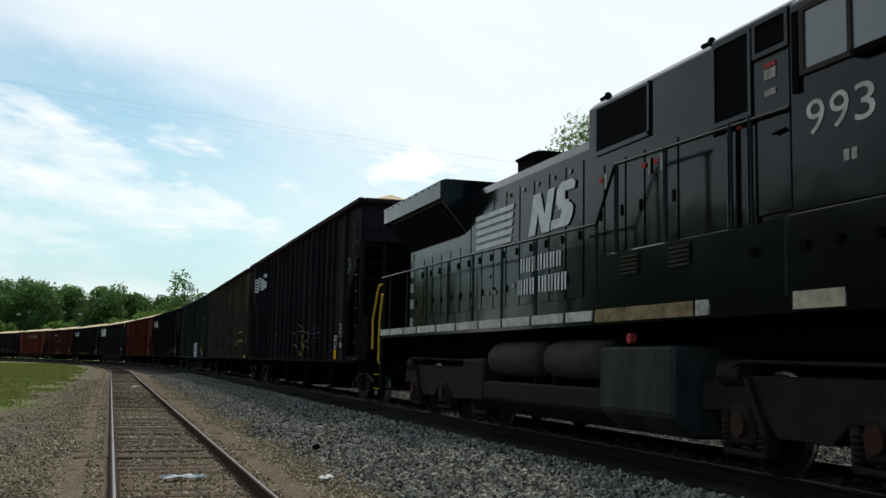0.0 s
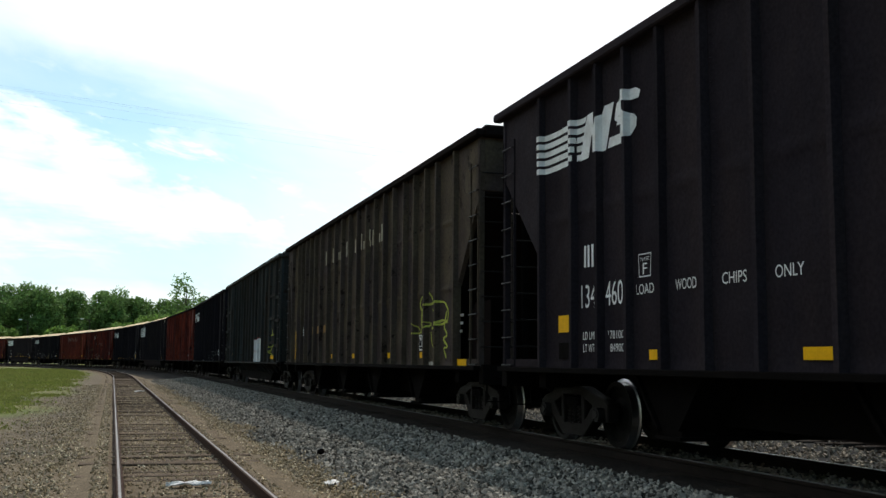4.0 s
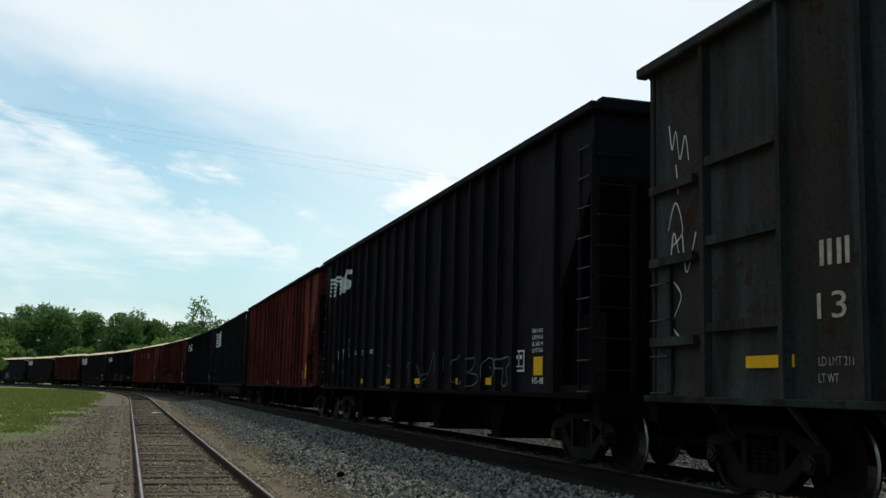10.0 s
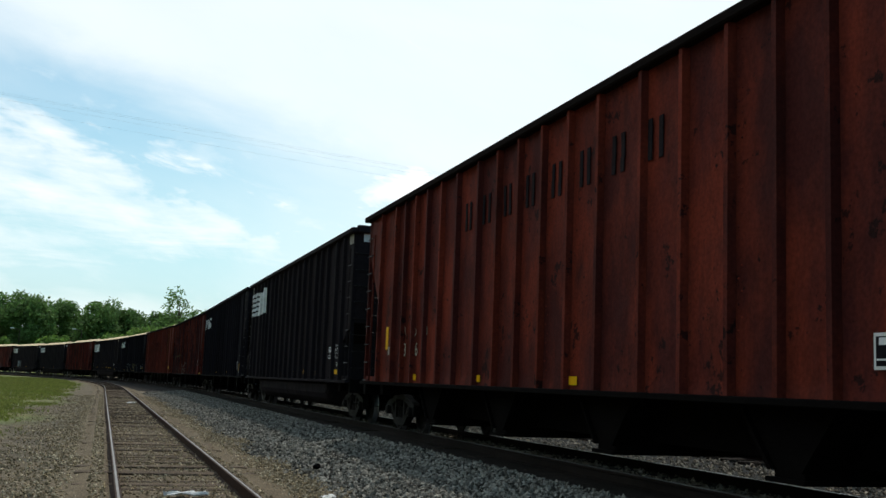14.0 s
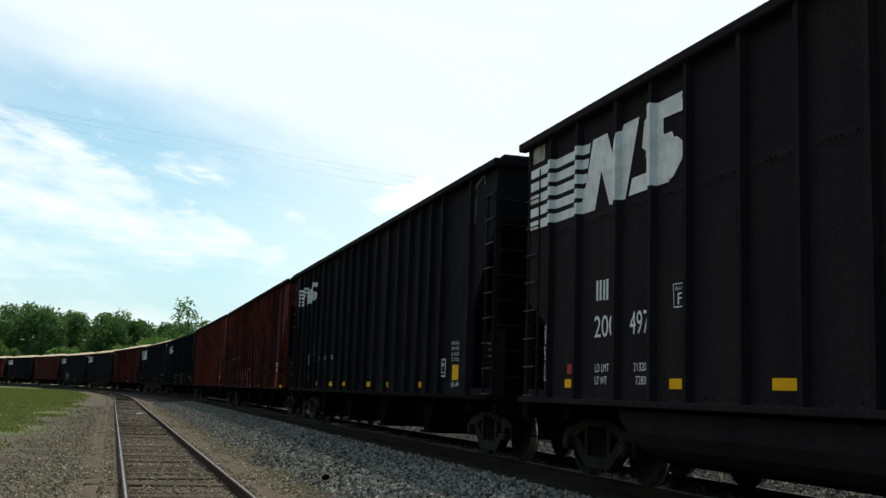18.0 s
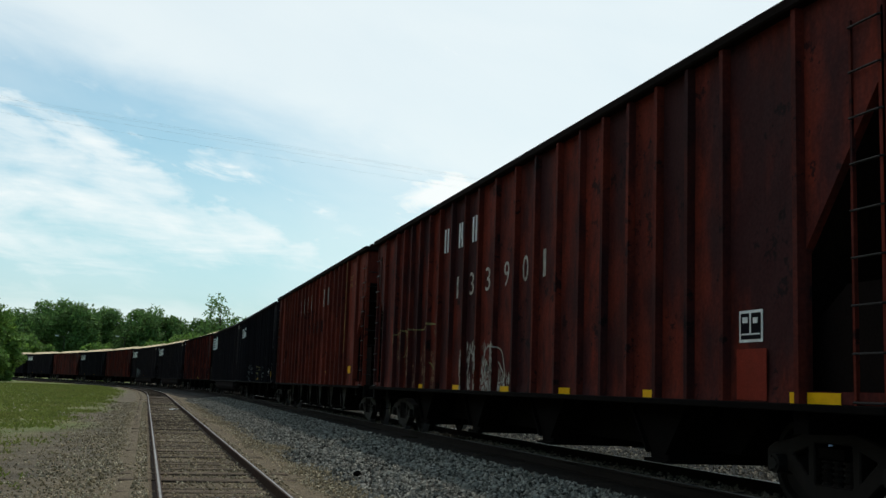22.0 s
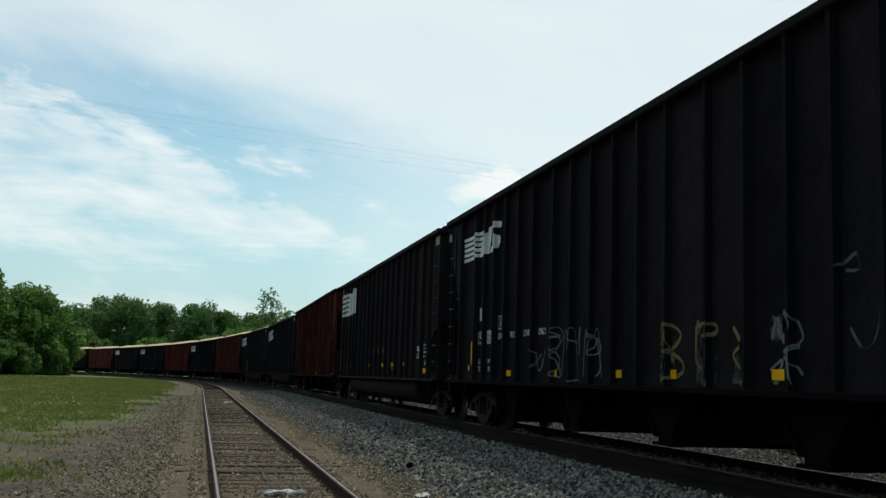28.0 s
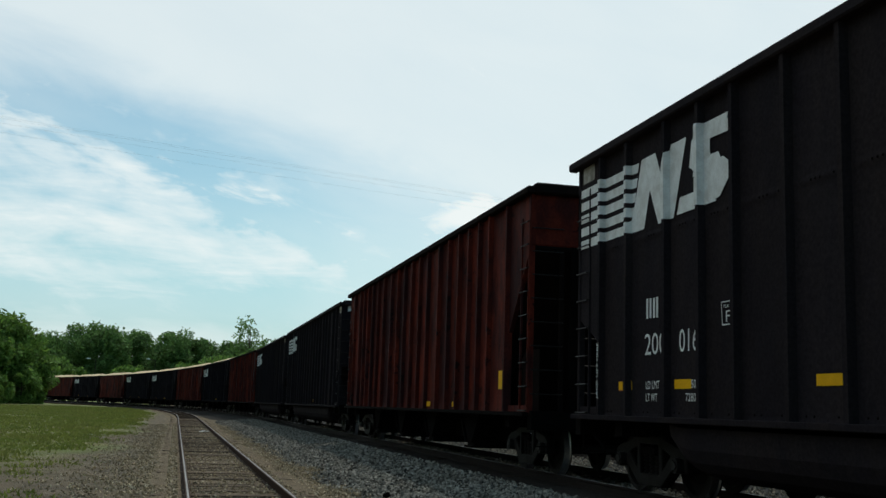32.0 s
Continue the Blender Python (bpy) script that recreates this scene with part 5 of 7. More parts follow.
def over_ribs(thing, polys, ys, mat, name, label):
    """Painted convex shapes that follow the pressed sheet and run over the ribs."""
    top = None
    for n, poly in enumerate(polys):
        poly = [(y + SHIFT, z) for y, z in poly]
        y0, y1 = min(p[0] for p in poly), max(p[0] for p in poly)
        stops = {y0 + 0.0005, y1 - 0.0005} | {p[0] for p in poly if y0 + 0.001 < p[0] < y1 - 0.001}
        stops |= {y0 + (y1 - y0) * i / 24 for i in range(1, 24)} if PANEL["ys"] else set()
        for r in ys:
            stops |= {r + o for o in (-RIB_W, -RIB_W * 0.74, RIB_W * 0.74, RIB_W) if y0 < r + o < y1}
        bm, prev = bmesh.new(), None
        for y in sorted(stops):
            zs = [a[1] + (b[1] - a[1]) * (y - a[0]) / (b[0] - a[0]) for a, b in zip(poly, poly[1:] + poly[:1]) if (a[0] - y) * (b[0] - y) <= 0 and a[0] != b[0]]
            if len(zs) < 2:
                continue
            near = min([abs(y - r) for r in ys] + [9.0])
            x = SKIN - 0.005 - 0.0012 * n - RIB_DEPTH * min(1.0, max(0.0, (RIB_W - near) / (RIB_W * 0.26)))
            pair = [bm.verts.new((x + dish(y, z), y, z)) for z in (min(zs), max(zs))]
            if prev:
                bm.faces.new((prev[0], prev[1], pair[1], pair[0]))
            prev = pair
        if top is None:
            top = part(name, bm, mat, thing, label)
        else:
            part("emblem_shape", bm, mat, top)
    return top


def remnants(thing, ys, y0, y1, z0, z1, n, mat, seed, label):
    """What is left of a rubbed-off painting: many small ragged flecks over sheet and ribs, as one layer of paint."""
    rnd = random.Random(seed)
    verts, faces = [], []
    while len(faces) < n:
        y, z = rnd.uniform(y1, y0) + SHIFT, z0 + (z1 - z0) * rnd.random() ** 1.3
        near = min(abs(y - r) for r in ys)
        if RIB_W < near < RIB_W * 2.2 or noise.noise((y * 1.3, z * 1.1, seed)) < -0.05:
            continue
        x = SKIN - 0.004 + (dish(y, z) if near > RIB_W else -RIB_DEPTH)
        w, h = rnd.uniform(0.006, 0.03), rnd.uniform(0.015, 0.11)
        k = len(verts)
        for a in range(5):
            q = a * 1.2566 + rnd.uniform(-0.4, 0.4)
            verts.append((x, y + w * math.cos(q), z + h * math.sin(q)))
        faces.append(tuple(range(k, k + 5)))
    return tagged(part("graffiti", raw("graffiti", verts, faces, mat), None, thing), label, kind="stuff")


def emblem(thing, ys, y0, y1, y2, z0, z1, mat, gap=0.0):
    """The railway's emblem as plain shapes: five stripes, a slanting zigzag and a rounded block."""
    h = z1 - z0
    polys = []
    for k in range(5):
        z = z0 + h * (k * 0.2 + 0.02)
        lean = 0.22 * (k * 0.2 + 0.1) * h
        polys.append([(y0, z), (y0, z + h * 0.13), (y1 + 0.25 - lean - 0.03, z + h * 0.13), (y1 + 0.25 - lean, z)])
    b = y1 + 0.28 - gap
    w = b - y2
    for shape in (((0, 0), (0.15, 0), (0.27, 0.97), (0.12, 0.97)), ((0.13, 0.97), (0.27, 0.97), (0.44, 0), (0.30, 0)), ((0.31, 0), (0.46, 0), (0.58, 0.97), (0.44, 0.97)),
                  ((0.49, 0.02), (0.52, 0.23), (0.80, 0.23), (0.84, 0.02)), ((0.78, 0.02), (0.70, 0.23), (0.74, 0.52), (0.90, 0.52), (0.95, 0.42), (0.94, 0.24), (0.87, 0.06)),
                  ((0.64, 0.42), (0.66, 0.62), (0.86, 0.60), (0.90, 0.42)), ((0.61, 0.56), (0.63, 0.88), (0.71, 1.0), (0.79, 1.0), (0.76, 0.80), (0.80, 0.60), (0.68, 0.44)),
                  ((0.69, 0.81), (0.72, 1.02), (0.94, 1.02), (1.0, 0.93), (0.98, 0.79))):
        polys.append([(b - w * u, z0 + h * v) for u, v in shape])
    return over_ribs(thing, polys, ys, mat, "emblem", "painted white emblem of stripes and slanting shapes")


def bars(thing, y0, y1, z0, z1, n, mat, worn=0):
    """Words that cannot or may not be spelt out, as a row of plain upright bars."""
    rnd = random.Random(n * 31 + worn)
    bm = bmesh.new()
    w = (y0 - y1) / n
    for k in range(n):
        a = y0 - w * k + SHIFT
        for u in (0.12, 0.58):
            if worn and rnd.random() < worn * 0.1:
                continue
            d = sunk(a - w * (u + 0.24), a - w * u, z0, z1)
            box(bm, SKIN - 0.009 + d, SKIN - 0.003 + d, a - w * (u + 0.24), a - w * u, z0 + (z1 - z0) * rnd.uniform(0, 0.05), z1 - (z1 - z0) * rnd.uniform(0, 0.05))
    return part("lettering", bm, mat, thing, "worn lettering")


def bar_word(thing, centres, z0, z1, w, mat, seed, keep=1.0):
    """A spaced-out word: every letter one pair of plain upright bars, worn in places."""
    rnd = random.Random(seed)
    for y in [c + SHIFT for c in centres]:
        for s in (-1, 1):
            zz = z0
            while zz < z1 - 0.01:
                z2 = min(z1, zz + (z1 - z0) * rnd.uniform(0.3, 0.6))
                if rnd.random() < keep:
                    d = sunk(y + s * w * 0.45, y + s * w * 0.19, zz, z2)
                    part("lettering", made(box, SKIN - 0.018 + d, SKIN - 0.006 + d, y + s * w * 0.32 - w * 0.13, y + s * w * 0.32 + w * 0.13, zz, z2), mat, thing, "worn upright paint bar")
                zz = z2


def data_panel(thing, y0, y1, z0, z1, mat=WHITE):
    """A framed service stencil: white outline, a few white fields on black."""
    fr = patch(thing, y0, y1, z0, z1, mat, "service_panel", label="white-framed service data panel")
    patch(fr, y0 - 0.03, y1 + 0.03, z0 + 0.03, z1 - 0.03, BLACK, "field", SKIN - 0.0105)
    m = (y0 + y1) / 2
    patch(fr, m + 0.012, m - 0.012, z0 + 0.08, z1 - 0.03, mat, "divider", SKIN - 0.0145)
    patch(fr, y0 - 0.04, y1 + 0.04, z0 + 0.075, z0 + 0.09, mat, "divider", SKIN - 0.0145)
    patch(fr, y0 - 0.07, m + 0.05, z0 + 0.20, z0 + 0.26, mat, "stencil", SKIN - 0.0145)
    patch(fr, m - 0.05, y1 + 0.08, z1 - 0.14, z1 - 0.08, mat, "stencil", SKIN - 0.0145)


def plate_mark(thing, y, z, mat=WHITE):
    pts = [(y + 0.13, z - 0.13), (y + 0.15, z + 0.13), (y - 0.15, z + 0.13), (y - 0.13, z - 0.13), (y + 0.13, z - 0.13)]
    strokes(thing, [pts], mat, 0.016, "plate_mark", label="outlined clearance-plate mark")
    words_on(thing, "F", y + 0.05, y - 0.05, z - 0.1, z + 0.03, mat)
    words_on(thing, "PLATE", y + 0.1, y - 0.1, z + 0.06, z + 0.1, mat)


def dims(thing, rows, y0, y1, z1, dz, mat=WHITE):
    for k, r in enumerate(rows):
        words_on(thing, r, y0, y1, z1 - k * dz - dz * 0.62, z1 - k * dz, mat)


def yellows(thing, ys, z=1.25, w=0.43, h=0.115):
    for y in ys:
        patch(thing, y + w / 2, y - w / 2, z - h / 2, z + h / 2, YELLOW, label="yellow reflective strip")


def black_hopper_marks(car, ys, a, b, top, low, front, yl, initials=2, corner=True, split=6.72, low_yellow=False, fore=0.0):
    emblem(car, ys, 8.9, 7.2, 5.8, 3.82, 4.42, WHITE)
    bars(car, 7.41, 6.99 if initials == 2 else 6.75, 2.38, 2.68, initials, WHITE)
    words_on(car, a, 7.43, 6.99, 1.86, 2.16, WHITE)
    words_on(car, b, split, split - 0.47, 1.86, 2.16, WHITE)
    plate_mark(car, 5.7, 2.28)
    for w, y in (("LOAD", 5.92), ("WOOD", 5.01), ("CHIPS", 4.09), ("ONLY", 3.2)):
        words_on(car, w, y, y - 0.43, 1.95, 2.07, WHITE)
    words_on(car, "LD LMT", 7.38, 6.97, 1.45, 1.55, WHITE)
    words_on(car, "LT WT", 7.38, 7.03, 1.29, 1.39, WHITE)
    words_on(car, top, 6.66, 6.24, 1.45, 1.55, WHITE)
    words_on(car, low, 6.6, 6.24, 1.29, 1.39, WHITE)
    if corner:
        patch(car, 8.16, 7.73, 1.56, 1.79, YELLOW, label="yellow reflective square")
    patch(car, 8.12, 7.8, 1.2, 1.42, UNDER, "placard_holder", SKIN - 0.02)
    yellows(car, yl)
    data_panel(car, fore - 7.55, fore - 7.97, 1.40, 1.74)
    if low_yellow:
        patch(car, -7.55, -7.97, 1.1, 1.36, YELLOW, label="yellow reflective square")
    else:
        patch(car, fore - 8.36, fore - 8.72, 1.34, 1.62, YELLOW, label="yellow reflective square")
    dims(car, ["EXH 16-3", "EXW 9-10", "IL 65-9", "CU FT 7526"], fore - 8.3, fore - 8.72, 2.05, 0.1)
    words_on(car, front, fore - 8.3, fore - 8.75, 1.42 if low_yellow else 1.21, 1.55 if low_yellow else 1.31, WHITE)


def tub_marks(car, ys, a, b, top, low, front, loadmarks, yl=(7.98, 5.13, 3.2, 1.35, -1.6, -3.45, -5.4), yz=1.29, notices=(1.38, 0.33, -0.7, -1.62)):
    emblem(car, ys, 9.6, 7.5, 4.92, 3.58, 4.58, WHITE)
    bars(car, 7.31, 6.9, 2.35, 2.63, 2, WHITE)
    words_on(car, a, 7.29, 6.68, 1.88, 2.16, WHITE)
    words_on(car, b, 6.31, 5.82, 1.88, 2.16, WHITE)
    plate_mark(car, 5.12, 2.27)
    words_on(car, "LD LMT", 7.26, 6.86, 1.44, 1.54, WHITE)
    words_on(car, "LT WT", 7.26, 6.92, 1.28, 1.38, WHITE)
    words_on(car, top, 6.2, 5.82, 1.44, 1.54, WHITE)
    words_on(car, low, 6.15, 5.82, 1.28, 1.38, WHITE)
    yellows(car, yl, yz)
    for w, y in zip(("LOAD", "WOOD", "CHIPS", "ONLY"), notices):
        p = patch(car, y + 0.2, y - 0.2, 1.9, 2.06, YELLOW if loadmarks else OCHRE, "load_notice", label="yellow notice with black words")
        words_on(p, w, y + 0.16, y - 0.16, 1.93, 2.03, BLACK, SKIN - 0.012)
    data_panel(car, -7.0, -7.42, 1.66, 1.98)
    dims(car, ["EXH 16-3 W", "EXW 9-11 H", "EW 9-11 H", "CU FT"], -7.89, -8.43, 2.03, 0.1)
    words_on(car, front, -8.05, -8.36, 1.45, 1.56, WHITE)
    patch(car, -7.87, -8.46, 1.24, 1.36, YELLOW, label="yellow reflective strip")
    patch(car, 8.12, 7.92, 1.42, 1.55, REDMARK, "placard", label="small red placard")
    me = words_on(car, "JACK LIFT HERE", 0.4, -0.4, -0.04, 0.04, WHITE, 0.0)
    me.matrix_basis = Matrix.Translation((SKIN - RIB_DEPTH - 0.006, 8.7, 1.72)) @ pose(0, 0, 0, -90)


def place(made_car, rear, L):
    car, ys = made_car
    moving.append((car, rear - L / 2, L - 3.0))
    return car, ys


REARS = [46.1, 67.4, 88.0, 109.9, 132.0, 153.05, 174.71, 196.91, 218.95, 240.22, 260.9, 283.2]
while len(REARS) < 23:
    REARS.append(REARS[-1] + 21.6)


def train_cars():
    R = [None] + REARS

    def hop(k, paint, label, near=True, L=20.0, top=5.08, dy=0.0, **kw):
        global TOP, SHIFT
        TOP, SHIFT = top, dy
        return place(hopper_car("hopper_car", paint, label, near and R[k] - L / 2, L=L, **kw), R[k], L)

    def tub(k, paint, label, near=True):
        global TOP, SHIFT
        TOP, SHIFT = 5.0, 0.0
        return place(tub_car("tub_car", paint, label, near and R[k] - 9.7), R[k], 19.4)

    # first car: black, lime graffiti low on its side
    c, ys = hop(1, BLACK3, "black chip hopper with lime graffiti, coupled behind the locomotive", L=21.0, top=5.1, dy=0.2, cut=1.6, lip=0.0,
                press={"tiers": (0.52, 1.0), "depth": 0.035, "dents": 0.02, "edge": 0.2, "rim": 0.14})
    black_hopper_marks(c, ys, "134", "460", "178100", "84900", "HS-50", (5.4, 2.6, 0.7, -2.2, -4.05, -6.65), 3, low_yellow=True)
    tag(c, [[(-1.92, 1.92), (-1.7, 2.13), (-1.9, 2.26), (-2.2, 2.28), (-2.42, 2.07)], [(-1.92, 1.92), (-2.58, 1.99), (-2.95, 2.08), (-3.3, 2.03), (-3.57, 1.78), (-3.43, 1.53), (-3.77, 1.35)],
            [(-1.38, 1.99), (-1.5, 1.78)], [(-3.73, 1.99), (-3.8, 1.75)]], LIME, 0.024, "lime spray-paint tag", ys)
    tag(c, [[(-1.4, 1.55), (-1.73, 1.42), (-1.81, 1.82), (-2.01, 1.46), (-2.07, 1.63), (-2.33, 1.63)], [(-2.07, 1.51), (-2.2, 1.45), (-2.41, 1.25), (-2.54, 1.23)], [(-2.53, 1.6), (-2.85, 1.28)],
            [(-2.46, 1.57), (-2.71, 1.84), (-2.96, 1.59), (-2.59, 1.5), (-3.03, 1.44), (-3.43, 1.53)], [(-3.43, 1.53), (-3.15, 1.23), (-3.38, 1.35), (-3.08, 1.49), (-3.32, 1.21)]], LIME, 0.036, "lime spray-paint tag", ys)
    tag(c, [[(-4.19, 2.01), (-4.33, 1.61)], [(-4.07, 1.72), (-4.2, 1.83), (-4.57, 1.88)], [(-4.42, 2.07), (-4.48, 1.68)], [(-4.74, 1.99), (-4.54, 1.85), (-4.58, 1.69), (-4.78, 1.7)],
            [(-4.99, 2.04), (-5.04, 1.68)], [(-5.17, 1.91), (-5.04, 1.77), (-5.35, 1.72)], [(-5.18, 1.75), (-5.26, 2.05), (-5.44, 1.72)], [(-5.18, 1.82), (-5.48, 1.93), (-5.64, 1.95), (-5.5, 1.81), (-5.52, 1.74)]], PALEBLUE, 0.016, "pale violet-grey spray-paint tag", ys)
    for k in range(3):
        for j in range(2):
            part("stencil", made(box, SKIN + 0.232, SKIN + 0.238, -9.12 - 0.3 * j, -8.98 - 0.3 * j, 1.88 - 0.1 * k, 1.94 - 0.1 * k), SMEAR, c)
    for k in range(5):
        for j in range(2):
            patch(c, -9.2 - 0.21 * j, -9.37 - 0.21 * j, 3.66 - 0.085 * k, 3.71 - 0.085 * k, SMEAR if (k + j) % 3 else PALEBLUE, "stencil")
    me = words_on(c, "134460", 0.33, -0.33, -0.075, 0.075, WHITE, 0.0)
    me.matrix_basis = Matrix.Translation((0.86, -10.52, 4.27)) @ pose(0, 0, 0, 0, 0, 90) @ Matrix.Translation((-sunk(0.56, -0.16, -0.07, 0.07), 0, 0))
    for k in range(3):
        part("lettering", made(box, 0.53 + 0.12 * k, 0.60 + 0.12 * k, -10.526, -10.52, 4.43, 4.55), WHITE, c, "worn lettering")
    # second car: weathered brown, orange blocks and a large lime scrawl
    c, ys = hop(2, BROWN, "weathered brown chip hopper with peeling paint and lime graffiti", L=20.2, dy=0.2,
                ribs=[-7.75, -7.02, -6.22, -5.42, -4.55, -3.72, -2.85, -1.98, -1.03, -0.07, 0.85, 1.75, 2.75, 3.8, 4.73, 5.55, 6.3, 7.03, 7.75],
                press={"tiers": (0.36, 0.67, 1.0), "depth": 0.055, "dents": 0.03, "edge": 0.17, "rim": 0.09})
    bar_word(c, [3.16 - 0.92 * i for i in range(8)], 3.92, 4.32, 0.28, CREAM, 3, 0.9)
    bars(c, 7.63, 6.58, 2.36, 2.70, 3, WHITE, 2)
    for w, y0, y1 in (("13", 7.47, 7.08), ("43", 6.82, 6.32), ("20", 6.0, 5.55)):
        words_on(c, w, y0, y1, 1.94, 2.22, WHITE)
    for y0, y1 in ((5.13, 4.57), (4.31, 3.65), (3.43, 2.74)):
        patch(c, y0, y1, 1.96, 2.18, ORANGE, "paint_block", label="rubbed orange paint block")
    patch(c, 8.29, 8.16, 1.2, 2.15, YELLOW, label="upright yellow reflective strip")
    yellows(c, (5.75, 4.0, 2.07, -0.7, -4.3, -6.9), 1.28)
    words_on(c, "LD LMT", 7.41, 7.08, 1.43, 1.53, OLDWHITE)
    words_on(c, "LT WT", 7.41, 7.12, 1.28, 1.37, OLDWHITE)
    words_on(c, "178400", 6.66, 6.34, 1.43, 1.52, OLDWHITE)
    words_on(c, "84600", 6.62, 6.34, 1.28, 1.37, OLDWHITE)
    data_panel(c, -6.64, -7.08, 1.37, 1.68)
    tag(c, [[(-6.72, 2.16), (-6.61, 2.31), (-6.83, 2.46), (-7.09, 2.49)], [(-7.31, 2.5), (-7.41, 2.34)], [(-6.72, 2.16), (-7.08, 2.23), (-7.53, 2.28), (-7.9, 2.28), (-8.24, 2.24), (-8.45, 2.08), (-8.36, 1.9), (-7.88, 1.83)]],
        LIME, 0.05, "lime spray-paint tag", ys)
    tag(c, [[(-6.01, 2.03), (-6.14, 1.96), (-6.2, 2.13), (-6.39, 1.94), (-6.66, 1.73), (-6.75, 2.13), (-6.8, 1.72)], [(-6.18, 1.79), (-6.38, 1.72), (-6.61, 1.72)],
            [(-7.07, 2.13), (-6.93, 1.9), (-7.06, 1.79), (-7.35, 1.87), (-7.15, 1.94)], [(-7.44, 2.16), (-7.62, 1.9), (-7.39, 1.79), (-7.58, 1.78), (-7.79, 1.54)], [(-7.87, 1.54), (-7.77, 1.76), (-7.6, 1.78)],
            [(-7.34, 1.72), (-7.38, 1.55), (-7.49, 1.41), (-7.7, 1.35)]], LIME, 0.042, "lime spray-paint tag", ys)
    tag(c, [[(-7.88, 1.83), (-8.1, 1.92), (-8.41, 1.88)], [(-8.37, 2.09), (-8.22, 1.8), (-8.35, 1.65), (-8.18, 1.57), (-8.37, 1.43), (-8.2, 1.39), (-8.33, 1.22)]], LIME, 0.055, "lime spray-paint tag", ys)
    patch(c, -7.36, -7.64, 1.08, 1.15, OLDWHITE, "notice")
    patch(c, -8.82, -9.6, 1.06, 1.2, YELLOW, label="yellow reflective strip", x=SKIN - 0.002)
    for k in range(3):
        patch(c, -8.98 - 0.03 * k, -9.3 + 0.04 * k, 1.95 - k * 0.14, 2.0 - k * 0.14, OLDWHITE, "stencil", SKIN + 0.05)
    global SHIFT
    SHIFT = 0.0
    # third car: dark green-grey, outside ribs, white throw-up graffiti
    c, ys = place(box_car_open("ribbed_car", GREEN, "dark green-grey chip car with heavy ribs and white graffiti", R[3] - 9.45), R[3], 18.9)
    bar_word(c, [2.85 - 1.02 * i for i in range(8)], 3.68, 4.28, 0.4, CREAM, 5)
    for w, y0 in (("LOAD", 0.85), ("WOOD", -0.14), ("CHIPS", -1.17)):
        p = patch(c, y0, y0 - 0.42, 1.79, 1.96, CREAM, "load_notice", label="cream notice with dark words")
        words_on(p, w, y0 - 0.03, y0 - 0.39, 1.82, 1.93, BLACK, SKIN - 0.012)
    bars(c, 6.33, 5.84, 2.28, 2.53, 2, CREAM)
    words_on(c, "13", 6.28, 5.87, 1.81, 2.05, CREAM)
    words_on(c, "55", 5.28, 4.86, 1.81, 2.07, CREAM)
    words_on(c, "LD LMT 211", 6.28, 5.8, 1.39, 1.47, OLDWHITE)
    words_on(c, "LT WT", 6.28, 6.0, 1.24, 1.32, OLDWHITE)
    plate_mark(c, 3.93, 2.18, CREAM)
    strokes(c, scrawl(60, 5.2, 4.75, 1.35, 1.7, 3), OLDWHITE, 0.016, label="pale scrawl")
    puffs = ([(-1.98, 1.08), (-1.95, 1.5), (-2.05, 1.85), (-2.2, 2.03), (-2.4, 2.08), (-2.52, 2.0), (-2.55, 1.08)],
             [(-2.62, 1.08), (-2.6, 1.6), (-2.7, 1.95), (-2.85, 2.02), (-3.0, 1.9), (-3.05, 1.55), (-3.08, 1.08)],
             [(-3.1, 1.08), (-3.06, 1.75), (-3.15, 2.1), (-3.3, 2.16), (-3.45, 2.06), (-3.52, 1.7), (-3.55, 1.08)],
             [(-3.68, 1.08), (-3.66, 1.75), (-3.75, 2.03), (-3.9, 2.06), (-4.0, 1.95), (-4.03, 1.5), (-4.0, 1.08)],
             [(-4.05, 1.08), (-4.03, 1.75), (-4.15, 2.06), (-4.35, 2.1), (-4.52, 1.98), (-4.58, 1.6), (-4.55, 1.08)])
    for k, poly in enumerate(puffs):
        over_ribs(c, [curve(poly, 4)], ys, SPRAY, "graffiti", "puffy white spray-paint shape")
        tag(c, [poly[1:-1]], REDMARK, 0.022, "thin dark red outline", ys)
    tag(c, [[(-2.2, 1.75), (-2.28, 1.55), (-2.24, 1.2)], [(-2.24, 1.55), (-2.45, 1.48), (-2.9, 1.55), (-3.2, 1.45)], [(-4.15, 1.65), (-4.3, 1.5), (-4.4, 1.72), (-4.5, 1.5)]], REDMARK, 0.022, "thin dark red inner line", ys)
    tag(c, [[(-5.25, 1.8), (-5.2, 2.0), (-5.4, 2.05), (-5.5, 2.2), (-5.7, 2.1), (-5.7, 1.9), (-5.35, 1.8), (-5.3, 1.6), (-5.4, 1.35), (-5.7, 1.35)],
            [(-5.4, 1.6), (-5.7, 1.57), (-5.7, 1.42), (-5.4, 1.43), (-5.4, 1.6)], [(-5.4, 1.3), (-5.7, 1.32)]], PALEBLUE, 0.035, "pale blue spray-paint outline", ys)
